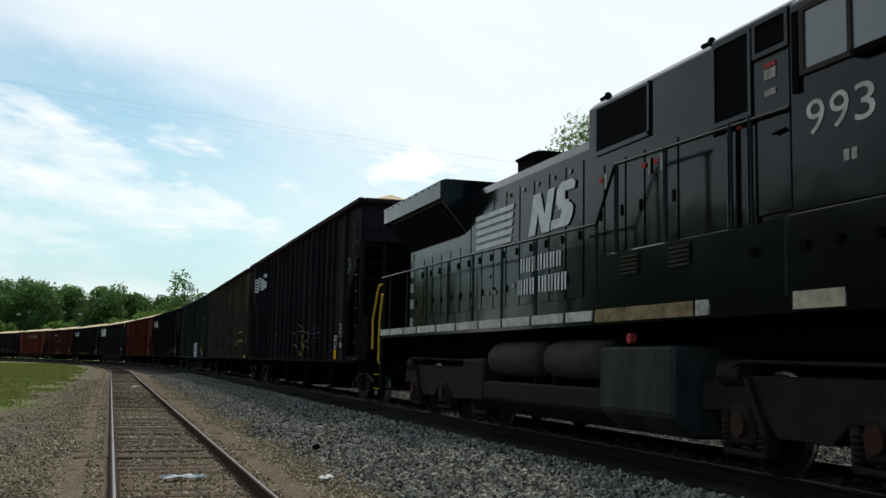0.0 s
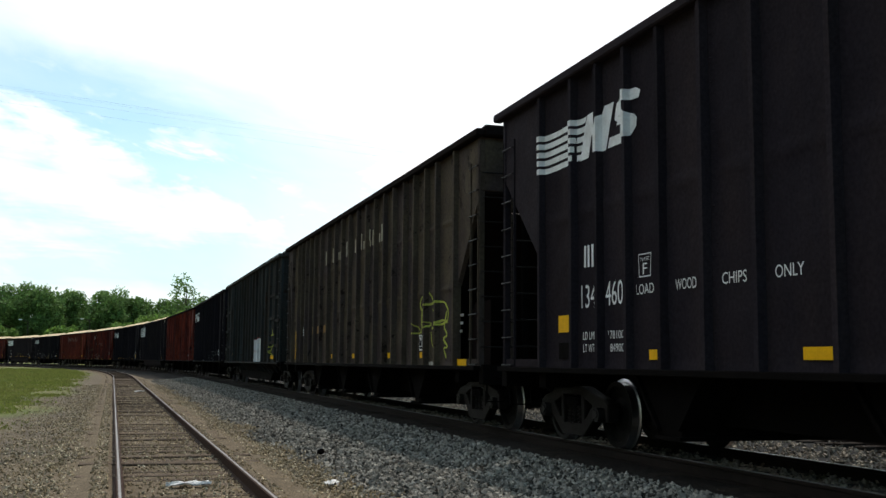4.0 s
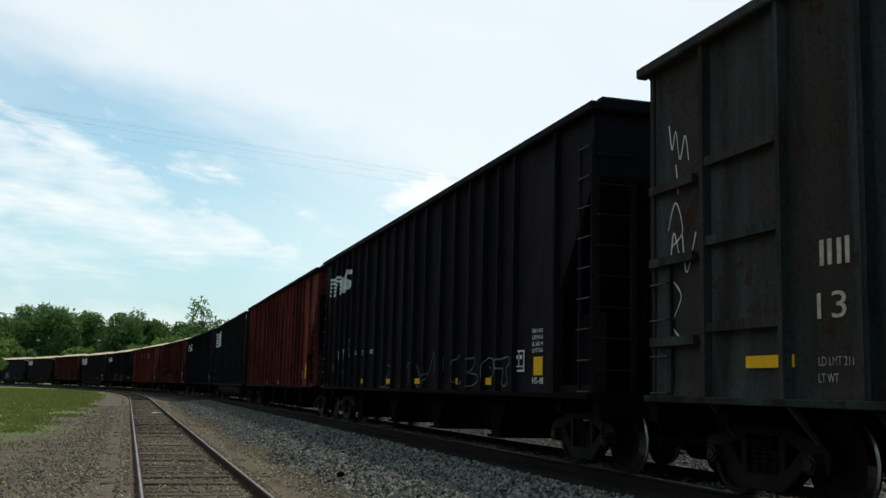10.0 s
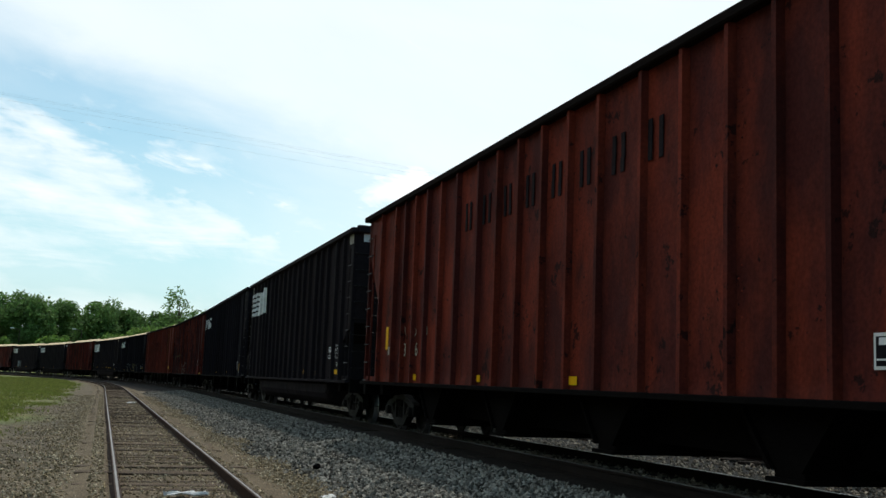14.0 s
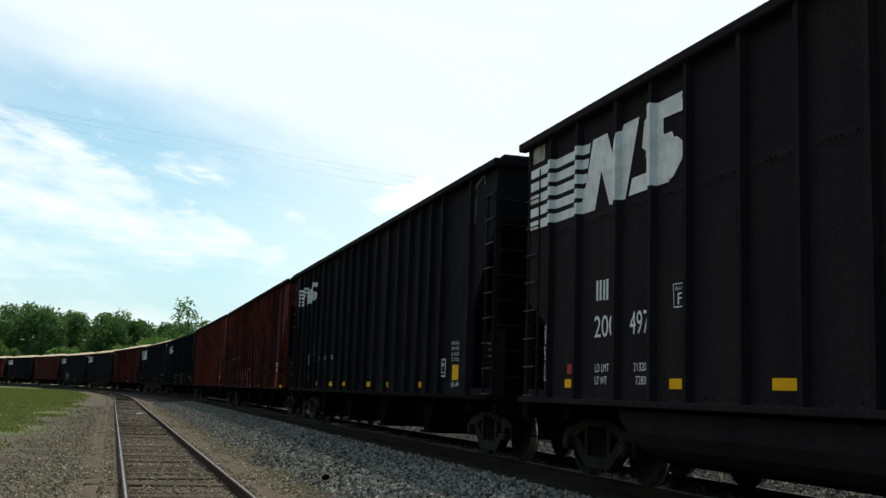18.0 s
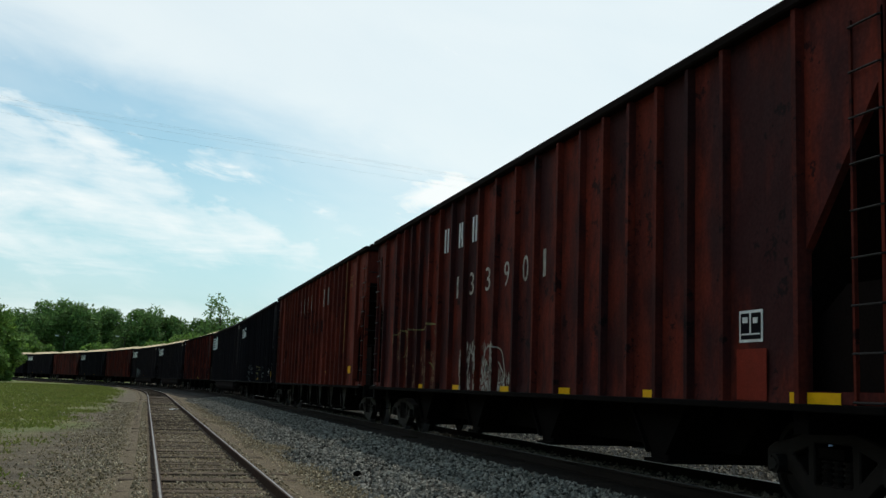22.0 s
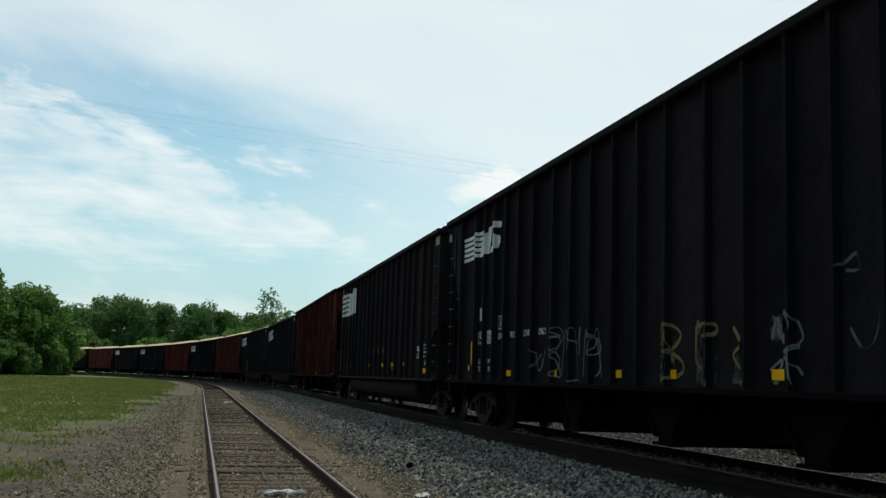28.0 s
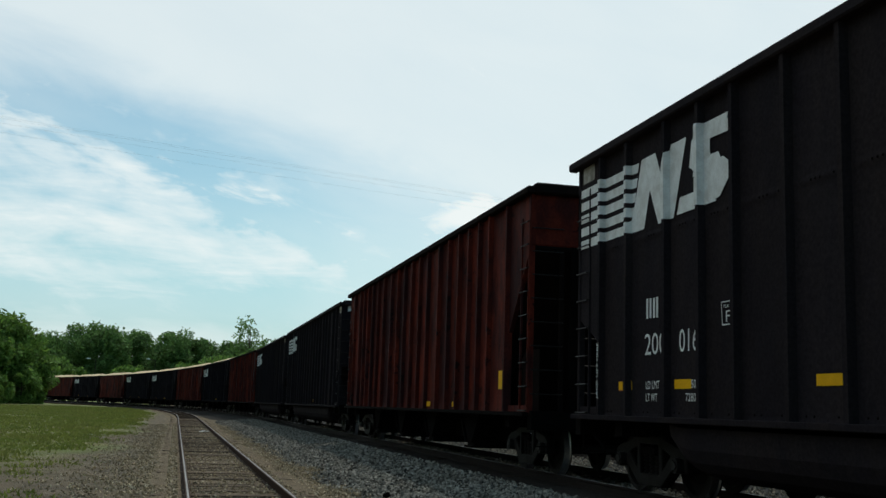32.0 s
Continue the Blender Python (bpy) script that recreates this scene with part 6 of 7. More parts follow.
    tag(c, [[(-6.8, 2.4), (-6.5, 2.35), (-6.4, 2.15), (-6.6, 2.0), (-6.8, 2.05)], [(-7.25, 2.35), (-7.35, 2.15), (-7.15, 2.1), (-7.7, 2.15), (-8.2, 2.15), (-8.35, 2.05), (-8.25, 1.85)],
            [(-6.15, 1.9), (-6.35, 1.8), (-6.4, 1.55), (-6.65, 1.45), (-6.7, 1.9), (-6.35, 1.65)], [(-6.75, 1.65), (-7.2, 1.65), (-7.1, 1.5), (-6.75, 1.55), (-7.2, 1.4), (-7.7, 1.25)]],
        LIME, 0.055, "lime spray-paint tag", ys)
    tag(c, [[(-7.2, 1.55), (-7.4, 1.7), (-7.6, 1.7), (-7.65, 1.45), (-7.95, 1.85), (-7.6, 1.85), (-7.85, 1.4), (-8.25, 1.55), (-8.25, 1.65)],
            [(-8.7, 1.8), (-8.75, 1.7), (-8.9, 1.85), (-8.85, 1.7)], [(-8.25, 1.3), (-8.05, 1.3), (-8.2, 1.23), (-8.0, 1.23)], [(-7.85, 1.35), (-7.8, 1.2), (-7.9, 1.16)]],
        LIME, 0.05, "lime spray-paint tag", ys)
    tag(c, [[(9.05, 4.25), (8.98, 3.95), (8.9, 4.15), (8.8, 3.8), (8.68, 4.05), (8.6, 3.75)], [(8.9, 3.75), (8.85, 3.4)], [(9.1, 3.0), (8.9, 3.3), (8.75, 2.95), (9.0, 2.8)],
            [(9.05, 2.6), (8.95, 2.95), (8.8, 2.6)], [(8.75, 2.9), (8.7, 2.5), (8.6, 2.55), (8.45, 2.9)], [(9.0, 2.4), (8.8, 2.2), (9.0, 1.9), (8.75, 1.7)]], SPRAY, 0.024, "pale looping spray-paint tag", ys)
    yellows(c, (4.9, 0.7, -2.4, -4.43), 1.27)
    patch(c, 7.45, 6.65, 1.38, 1.5, YELLOW, label="yellow reflective strip")
    patch(c, -7.1, -8.1, 1.2, 1.34, YELLOW, label="yellow reflective strip")
    # fourth car
    c, ys = hop(4, BLACK, "black chip hopper with faint chalk scrawls along its side", L=20.3, top=5.05, dy=0.4)
    black_hopper_marks(c, ys, "198", "700", "19900", "8700", "HS-48", (3.85, 1.0, -1.6, -4.3, -6.2))
    tag(c, [[(1.25, 1.65), (0.9, 1.55), (1.3, 1.3), (0.9, 1.3), (1.35, 1.1), (0.9, 1.1)], [(-0.6, 1.55), (-0.8, 1.65), (-0.75, 1.15)],
            [(-1.05, 1.15), (-1.2, 1.7), (-1.3, 1.45), (-1.05, 1.35)], [(-1.5, 1.6), (-1.7, 1.4), (-1.75, 1.15), (-1.5, 1.15)],
            [(-2.0, 1.15), (-2.45, 1.45), (-2.2, 1.1)], [(-2.5, 1.45), (-2.85, 1.85), (-2.85, 1.4)]], CHALK, 0.028, "thin chalky scrawl", ys)
    tag(c, [[(-3.5, 1.75), (-3.5, 1.45)], [(-3.95, 1.45), (-4.05, 1.42), (-4.2, 1.75)], [(-4.55, 1.75), (-4.35, 1.6), (-4.27, 1.4), (-4.45, 1.2), (-4.65, 1.25)],
            [(-5.2, 1.63), (-5.4, 1.67), (-5.43, 1.57), (-5.3, 1.4), (-5.6, 1.36), (-5.58, 1.23), (-5.13, 1.18), (-5.2, 1.63)]], CHALK, 0.028, "thin chalky scrawl", ys)
    tag(c, [[(-6.1, 1.3), (-6.12, 1.6), (-6.28, 1.65), (-6.46, 1.58), (-6.43, 1.36), (-6.27, 1.32)], [(-6.26, 1.5), (-6.32, 1.46)],
            [(-6.8, 1.6), (-7.2, 1.65), (-7.24, 1.55), (-7.1, 1.45), (-7.15, 1.25), (-7.05, 1.17), (-6.92, 1.22), (-6.96, 1.44), (-6.83, 1.47), (-6.8, 1.6)]], CHALK, 0.03, "thin chalky outline", ys)
    # fifth car: oxide red
    c, ys = hop(5, RED, "oxide-red chip hopper with dark scuffed patches", L=20.6, top=5.04, dy=0.12, hi=4.15, cut=1.35)
    patch(c, 8.33, 8.14, 1.8, 2.3, YELLOW, label="upright yellow reflective strip")
    patch(c, -8.21, -8.41, 1.35, 1.85, YELLOW, label="upright yellow reflective strip")
    patch(c, 8.1, 7.95, 1.68, 1.85, OLDWHITE, "notice")
    data_panel(c, -7.28, -7.72, 1.34, 1.64)
    yellows(c, (6.04, 2.3, -1.45), 1.2)
    for k, y in enumerate((6.8, 6.1, 5.25)):
        strokes(c, scrawl(80 + k, y + 0.14, y - 0.14, 1.97, 2.27, 1, 0.9), CREAM, 0.022, "lettering", label="hand-painted letter")
    words_on(c, "13", 6.9, 6.65, 1.63, 1.9, CREAM)
    words_on(c, "986", 6.4, 5.8, 1.63, 1.9, CREAM)
    bar_word(c, [3.0 - 0.95 * i for i in range(8)], 3.8, 4.3, 0.35, BLACK2, 8)
    # sixth
    c, ys = tub(6, BLACK2, "smooth black chip car with a rounded belly and yellow notices")
    tub_marks(c, ys, "200", "497", "213200", "72800", "G102", True)
    # seventh
    c, ys = hop(7, BLACK, "black chip hopper with yellow reflective strips", L=20.3, top=5.03, dy=0.35)
    black_hopper_marks(c, ys, "199", "015", "19900", "85400", "HS-49", (5.3, 3.0, 1.2, -1.7, -3.4, -6.1), split=6.8, fore=0.08)
    strokes(c, [[(-9.3, 4.72), (-9.42, 4.8), (-9.6, 4.84), (-9.78, 4.9)], [(-9.78, 4.92), (-9.84, 4.72)]], PALEBLUE, 0.04, "scuff", SKIN - 0.006, "pale scuff of rubbed paint")
    for k, w in enumerate((0.10, 0.05)):
        strokes(c, [[(-9.3 - 0.13 * k, 4.78 + 0.03 * k), (-9.31 - 0.13 * k, 4.6), (-9.3 - 0.12 * k, 4.4 + 0.07 * k), (-9.31 - 0.12 * k, 4.12 + 0.14 * k)]], SMEAR, w, "scuff", SKIN - 0.005, "pale scuff of rubbed paint")
    for k in range(3):
        for j in range(3):
            part("stencil", made(box, SKIN + 0.232, SKIN + 0.238, -9.12 - 0.22 * j, -9.0 - 0.22 * j, 1.96 - 0.11 * k, 2.0 - 0.11 * k), SMEAR, c)
    part("spot", made(rod, (SKIN + 0.232, -8.95, 1.46), (SKIN + 0.238, -8.95, 1.46), 0.045, 14), CHALK, c, "round chalked spot")
    # eighth
    c, ys = hop(8, DEEPRED, "oxide-red chip hopper with rusty patches and rubbed graffiti", L=20.6, top=5.05, dy=0.34,
                ribs=[-7.72, -6.95, -6.18, -5.4, -4.6, -3.8, -2.93, -1.98, -1.03, 0.02, 1.02, 1.92, 2.85, 3.75, 4.6, 5.45, 6.25, 7.0, 7.8])
    bar_word(c, [3.15, 2.15, 1.2], 3.95, 4.45, 0.3, WHITE, 14)
    for w, y in zip("133901", (2.3, 1.4, 0.4, -0.65, -1.6, -2.55)):
        words_on(c, w, y, y - (0.12 if w == "1" else 0.27), 2.92, 3.36, OLDWHITE)
    yellows(c, (4.95, 2.1, -0.84, -3.53, -6.3), 1.12)
    patch(c, -9.17, -9.94, 1.05, 1.19, YELLOW, label="yellow reflective strip", x=SKIN - 0.002)
    patch(c, -8.24, -8.79, 1.1, 1.62, PRIMER, "primer_patch", label="fresh red primer patch")
    data_panel(c, -8.3, -8.73, 1.69, 2.02)
    remnants(c, ys, 7.8, 3.7, 1.1, 2.42, 620, RUBBED, 4, "faded rubbed-out graffiti")
    remnants(c, ys, 2.0, -1.0, 1.1, 1.95, 560, OLDWHITE, 6, "faded rubbed-out pale graffiti")
    tag(c, [[(7.8, 2.3), (6.9, 2.45), (6.3, 2.4), (6.1, 2.45), (5.0, 2.4), (4.5, 2.5), (3.7, 2.45), (3.7, 2.35)], [(6.55, 2.45), (6.4, 2.05), (6.6, 1.8)], [(4.2, 1.65), (3.75, 1.4), (3.7, 1.1)]], OCHRE, 0.05, "rubbed ochre graffiti line", ys)
    tag(c, [[(2.0, 1.45), (1.95, 1.8), (1.7, 1.85), (1.6, 1.45)], [(1.0, 1.75), (0.93, 1.45)], [(0.3, 1.85), (0.0, 1.93), (0.0, 1.85)], [(-0.1, 1.9), (-0.55, 1.8), (-0.75, 1.45), (-0.75, 1.3)], [(-0.45, 1.6), (-0.75, 1.3), (-0.45, 1.23)]], OLDWHITE, 0.035, "rubbed pale graffiti line", ys)
    # ninth
    c, ys = hop(9, RED2, "faded oxide-red chip hopper with worn white lettering", L=20.6, dy=0.1, chutes=6, chute_paint=TRUCK)
    bar_word(c, [2.92 - 0.947 * i for i in range(8)], 3.84, 4.45, 0.36, OLDWHITE, 17)
    yellows(c, (7.25, 5.7, 3.7, 0.9, -1.95, -3.87), 1.5)
    patch(c, -7.87, -8.3, 1.45, 1.67, YELLOW, label="yellow reflective square")
    patch(c, 7.1, 7.03, 2.3, 5.0, ORANGE, "paint_line", label="thin yellow upright paint line")
    patch(c, -7.57, -7.62, 2.1, 4.9, ORANGE, "paint_line", SKIN - RIB_DEPTH - 0.004, label="thin yellow upright paint line")
    for k, w in enumerate(("DO NOT", "SHAKER")):
        words_on(c, w, -7.75, -8.2, 4.32 - k * 0.22, 4.46 - k * 0.22, ORANGE)
    for k, w in enumerate(("LOCATE", "HERE")):
        words_on(c, w, -8.55, -8.95, 4.34 - k * 0.22, 4.48 - k * 0.22, ORANGE)
    p = patch(c, 7.7, 5.6, 1.95, 2.15, BLACK2, "number_panel", label="dark number panel")
    bars(p, 7.6, 7.1, 1.98, 2.12, 3, WHITE)
    data_panel(c, -7.12, -7.52, 1.34, 1.69, OLDWHITE)
    bar_word(c, [2.4 - 0.98 * i for i in range(6)], 2.95, 3.35, 0.25, BLACK2, 21)
    # tenth
    c, ys = hop(10, BLACK, "black chip hopper with pale graffiti low on its side", top=5.0, dy=-0.19)
    black_hopper_marks(c, ys, "199", "004", "199300", "85100", "HS-50", (5.1, 2.35, -0.5, -2.3, -5.05), corner=False)
    patch(c, 8.07, 7.96, 1.43, 1.95, YELLOW, label="upright yellow reflective strip")
    patch(c, 8.3, 7.9, 1.3, 1.42, YELLOW, label="yellow reflective strip")
    tag(c, [[(3.35, 1.65), (3.2, 1.3), (2.95, 1.5)], [(2.05, 1.9), (2.45, 1.8), (2.05, 1.45), (2.4, 1.2)], [(2.25, 1.95), (2.05, 1.8), (2.25, 1.55), (2.0, 1.2), (2.45, 1.25)],
            [(1.7, 2.0), (1.45, 1.6), (1.65, 1.15), (1.1, 1.15)], [(1.6, 1.95), (1.2, 1.75), (1.07, 2.0), (1.1, 1.55)],
            [(0.7, 1.9), (0.25, 1.75), (0.15, 1.6), (0.45, 1.55), (0.25, 1.8)], [(0.7, 1.95), (0.35, 1.8), (0.15, 1.35), (0.35, 1.2)]], CHALK, 0.04, "pale looping graffiti", ys)
    tag(c, [[(3.45, 1.7), (3.3, 1.55), (3.4, 1.35), (3.1, 1.6), (3.0, 1.35), (2.85, 1.68)], [(1.95, 1.2), (1.78, 1.98), (1.5, 1.3), (1.32, 2.0), (1.15, 1.2)], [(2.5, 1.75), (2.2, 2.05), (1.9, 1.85), (2.3, 1.6), (1.95, 1.3)],
            [(0.9, 1.2), (0.8, 1.95), (0.55, 1.5), (0.3, 1.95), (0.1, 1.2)]], CHALK, 0.022, "thin pale graffiti lines", ys)
    for k, (y0, y1, z1) in enumerate(((-2.08, -2.62, 1.9), (-3.05, -3.55, 1.86), (-3.95, -4.35, 1.8), (-4.78, -5.4, 1.85))):
        remnants(c, ys, y0, y1, 1.15, z1, 110, SMEAR, 8 + k, "smeared dull graffiti")
    tag(c, [[(-2.1, 1.85), (-2.3, 1.9), (-2.6, 1.75), (-2.3, 1.55), (-2.1, 1.7), (-2.3, 1.85)], [(-2.3, 1.55), (-2.65, 1.4), (-2.6, 1.25), (-2.1, 1.2), (-2.15, 1.4)], [(-2.3, 1.8), (-2.4, 1.4)],
            [(-3.05, 1.85), (-3.5, 1.85), (-3.55, 1.75), (-3.3, 1.65), (-3.3, 1.35), (-3.05, 1.4), (-3.05, 1.85)], [(-3.95, 1.8), (-4.1, 1.6), (-3.95, 1.45), (-4.35, 1.15)]], OCHRE, 0.06, "blotchy graffiti", ys)
    tag(c, [[(-4.8, 1.63), (-4.9, 1.85), (-5.05, 1.6), (-5.2, 1.9), (-5.4, 1.65), (-5.27, 1.5), (-5.3, 1.15)], [(-4.9, 1.75), (-5.15, 1.5), (-5.4, 1.25)], [(-4.85, 1.15), (-5.0, 1.4), (-4.75, 1.3)],
            [(-5.15, 1.85), (-5.2, 1.55), (-4.9, 1.15)], [(-5.35, 1.55), (-5.1, 1.4), (-5.0, 1.2)]], CHALK, 0.045, "pale pointed graffiti", ys)
    tag(c, [[(-6.1, 2.3), (-6.3, 2.4), (-6.35, 2.25), (-6.15, 2.25)], [(-6.2, 1.7), (-6.4, 1.5), (-6.6, 1.65), (-6.7, 2.2)]], SMEAR, 0.04, "faint rubbed scrawl", ys)
    # eleventh
    c, ys = tub(11, BLACK2, "smooth black chip car with a rounded belly and faded notices")
    tub_marks(c, ys, "200", "016", "213500", "72800", "G 97", False, (7.91, 6.22, 3.24, 1.46, -1.31, -3.06, -4.88), 1.49, (1.42, 0.51, -0.45, -1.37))
    for k in range(3):
        patch(c, -2.98 - 0.02 * k, -3.22, 1.39 - 0.03 * k, 1.402 - 0.03 * k, OLDWHITE, "stencil")
    # twelfth
    c, ys = hop(12, DEEPRED, "oxide-red chip hopper with dark streaks")
    patch(c, -8.2, -8.5, 1.5, 1.85, YELLOW, label="yellow reflective square")
    yellows(c, (-2.5, -5.0), 1.2)
    # the rest of the train, seen only from afar
    kinds = ("tub", "tub", "red", "black", "red", "black", "black", "red", "black", "red", "black")
    for k, kind in enumerate(kinds, 13):
        if kind == "red":
            hop(k, DEEPRED, "oxide-red chip hopper in the line of cars on the curve", False)
            continue
        c, ys = tub(k, BLACK2, "smooth black chip car in the line on the curve", False) if kind == "tub" else hop(k, BLACK, "black chip hopper in the line of cars on the curve", False)
        emblem(c, ys, 9.0, 7.3, 5.4, 3.75, 4.55, WHITE)
        yellows(c, (5.2, -2.4), 1.25)
        if k == 14:
            for j in range(3):
                blob(c, [(4.5 - j * 1.1 + 0.45 * math.cos(a), 1.75 + 0.6 * math.sin(a)) for a in [6.2832 * i / 20 for i in range(20)]], PALEBLUE, x=SKIN - 0.005 - 0.0004 * j, label="pale spray-paint shape")


train_cars()


# ---- the locomotive ----
LOCO_R = 0.52


def loco_sideframe():
    bm = bmesh.new()
    prism(bm, [(-2.75, 0.62), (-2.75, 0.92), (-2.35, 1.02), (2.35, 1.02), (2.75, 0.92), (2.75, 0.62), (2.35, 0.66), (1.65, 0.62), (1.4, 0.42), (0.6, 0.42), (0.35, 0.62), (-0.35, 0.62), (-0.6, 0.42), (-1.4, 0.42), (-1.65, 0.62), (-2.35, 0.66)], -0.10, 0.10)
    return mesh_of(bm, "sideframe", TRUCKGREY, bevel=0.015)


def locomotive():
    PANEL["ys"] = []
    loco = tagged(new("locomotive"), "black diesel locomotive with white emblem, grey tanks and cream sill stripes", "locomotive", group="cars of the freight train")
    H = HOODPAINT
    W = -1.53
    part("frame", made(box, -0.9, 0.9, -11.0, 9.95, 1.25, 1.66), UNDER, loco)
    part("walkway", made(box, W + 0.01, -W - 0.01, -11.0, 9.95, 1.60, 1.80), H, loco)
    part("frame_web", made(box, -0.45, 0.45, 3.4, 9.2, 0.95, 1.3), UNDER, loco)
    part("frame_web", made(box, -0.45, 0.45, -10.0, -2.6, 0.95, 1.3), UNDER, loco)
    # sill stripes along the edge of the walkway
    edges = [9.9, 9.0, 7.9, 6.9, 5.6, 4.4, 3.2, 2.1, 0.9, -0.3, -1.2]
    for a, b in zip(edges, edges[1:]):
        part("sill_stripe", made(box, W - 0.006, W + 0.012, b + 0.05, a - 0.05, 1.655, 1.785), STENCIL, loco, "worn cream sill stripe")
    for a, b, m in ((-1.25, -3.6, RUSTCREAM), (-3.65, -3.9, OLDWHITE), (-5.3, -6.0, CREAM), (-6.6, -7.6, CREAM), (-8.0, -9.2, CREAM)):
        part("sill_stripe", made(box, W - 0.008, W + 0.012, b, a, 1.63, 1.79), m, loco, "stained sill stripe")
    # long hood with rounded shoulders
    prof = [(-0.94, 1.74), (-0.94, 4.18), (-0.86, 4.34), (-0.70, 4.42), (0.70, 4.42), (0.86, 4.34), (0.94, 4.18), (0.94, 1.74)]
    part("long_hood", made(prism, prof, 0.0, 9.5, "y"), H, loco)
    for k in range(14):
        y = 0.35 + k * 0.62
        d = part("hood_door", made(box, -0.955, -0.935, y, y + 0.57, 2.05, 3.30 if k > 8 else 4.05), H, loco, bevel=0.006)
        part("latch", made(box, -0.975, -0.955, y + 0.07, y + 0.12, 2.9, 3.02), UNDER, d)
        part("hinge", made(box, -0.97, -0.955, y + 0.5, y + 0.55, 2.3, 2.42), UNDER, d)
    for z in (1.86, 2.26, 2.62, 2.96, 3.3):
        part("end_stripe", made(box, -0.952, -0.934, 9.22, 9.46, z, z + 0.2), OLDWHITE, loco)
    # radiator wings, flared out over the hood
    wing = [(-0.94, 3.55), (-1.46, 4.16), (-1.52, 4.20), (-1.52, 4.54), (-1.40, 4.58), (1.40, 4.58), (1.52, 4.54), (1.52, 4.20), (1.46, 4.16), (0.94, 3.55)]
    part("radiator_housing", made(prism, wing, 5.5, 9.42, "y"), H, loco)
    part("radiator_hood_end", made(prism, [(-1.46, 4.17)] + wing[2:8] + [(1.46, 4.17)], 9.42, 9.8, "y"), H, loco)
    for k in range(9):
        part("radiator_bolt", made(rod, (-1.53, 5.8 + k * 0.46, 4.5), (-1.515, 5.8 + k * 0.46, 4.5), 0.02, 6), UNDER, loco)
    for k in range(7):
        y = 5.7 + k * 0.55
        part("intake_screen", made(prism, [(-0.95, 3.59), (-1.44, 4.15), (-1.46, 4.13), (-0.97, 3.55)], y, y + 0.53, "y"), GRILLE, loco)
    # exhaust stack
    part("exhaust_hood", made(prism, [(-0.40, 4.40), (-0.40, 4.76), (-0.46, 4.77), (-0.45, 4.81), (-0.25, 4.86), (0.25, 4.86), (0.45, 4.81), (0.46, 4.77), (0.40, 4.76), (0.40, 4.40)], 3.55, 4.35, "y"), UNDER, loco, bevel=0.02)
    # blower section and its grille
    x1 = -1.2
    part("blower_section", made(prism, [(x1, 1.74), (x1, 4.60), (x1 + 0.1, 4.70), (-x1 - 0.1, 4.70), (-x1, 4.60), (-x1, 1.74)], -3.85, -0.35, "y"), H, loco, bevel=0.015)
    g = part("grille", made(box, x1 - 0.015, x1 + 0.02, -2.05, -0.62, 3.96, 4.55), GRILLE, loco, "black intake grille")
    part("grille_frame", made(box, x1 - 0.03, x1 - 0.005, -2.1, -2.05, 3.91, 4.59), H, g)
    part("grille_frame", made(box, x1 - 0.03, x1 - 0.005, -2.1, -0.6, 3.90, 3.96), H, g)
    for y0, y1 in ((-0.4, -0.85), (-0.9, -1.45), (-1.5, -1.95), (-2.3, -2.75), (-2.8, -3.75)):
        d = part("hood_door", made(box, x1 - 0.014, x1 + 0.01, y1, y0, 2.5, 3.75), H, loco, bevel=0.006)
        part("latch", made(box, x1 - 0.03, x1 - 0.014, y1 + 0.06, y1 + 0.1, 3.0, 3.14), UNDER, d)
    for y in (-0.72, -1.9, -2.2):
        patch(loco, y, y - 0.1, 3.52, 3.58, REDMARK, "warning_label", x1 - 0.018)
        patch(loco, y - 0.16, y - 0.22, 3.42, 3.62, OLDWHITE, "warning_label", x1 - 0.018)
    # electrical cabinet
    x2 = -1.44
    part("electrical_cabinet", made(prism, [(x2, 1.74), (x2, 4.52), (x2 + 0.1, 4.60), (-x2 - 0.1, 4.60), (-x2, 4.52), (-x2, 1.74)], -5.26, -3.85, "y"), H, loco, bevel=0.015)
    for y0, y1, z0, z1 in ((-3.95, -4.55, 3.62, 4.42), (-4.68, -5.15, 4.16, 4.44)):
        g = part("grille", made(box, x2 - 0.02, x2 + 0.02, y1, y0, z0, z1), GRILLE, loco, "black filter grille")
        for a, b, c, d in ((y1 - 0.05, y1, z0 - 0.05, z1 + 0.04), (y0, y0 + 0.05, z0 - 0.05, z1 + 0.04), (y1, y0, z0 - 0.05, z0), (y1, y0, z1, z1 + 0.04)):
            part("grille_frame", made(box, x2 - 0.035, x2, a, b, c, d), H, g)
    d = part("cabinet_door", made(box, x2 - 0.022, x2 + 0.01, -5.2, -4.64, 2.55, 4.08), H, loco, bevel=0.008)
    part("door_handle", made(rod, (x2 - 0.05, -4.98, 3.3), (x2 - 0.05, -5.18, 3.32), 0.014, 6), UNDER, d)
    for z, h, m in ((3.86, 0.1, OLDWHITE), (3.98, 0.04, REDMARK), (3.7, 0.06, OLDWHITE)):
        patch(loco, -4.82, -5.0, z, z + h, m, "warning_label", x2 - 0.027)
    patch(loco, -4.3, -4.4, 3.48, 3.54, REDMARK, "warning_label", x2 - 0.006)
    # cab
    x3 = -1.5
    part("cab", made(prism, [(x3, 2.5), (x3, 4.46), (x3 + 0.14, 4.58), (-0.6, 4.66), (0.6, 4.66), (-x3 - 0.14, 4.58), (-x3, 4.46), (-x3, 2.5)], -8.2, -5.26, "y"), H, loco, bevel=0.02)
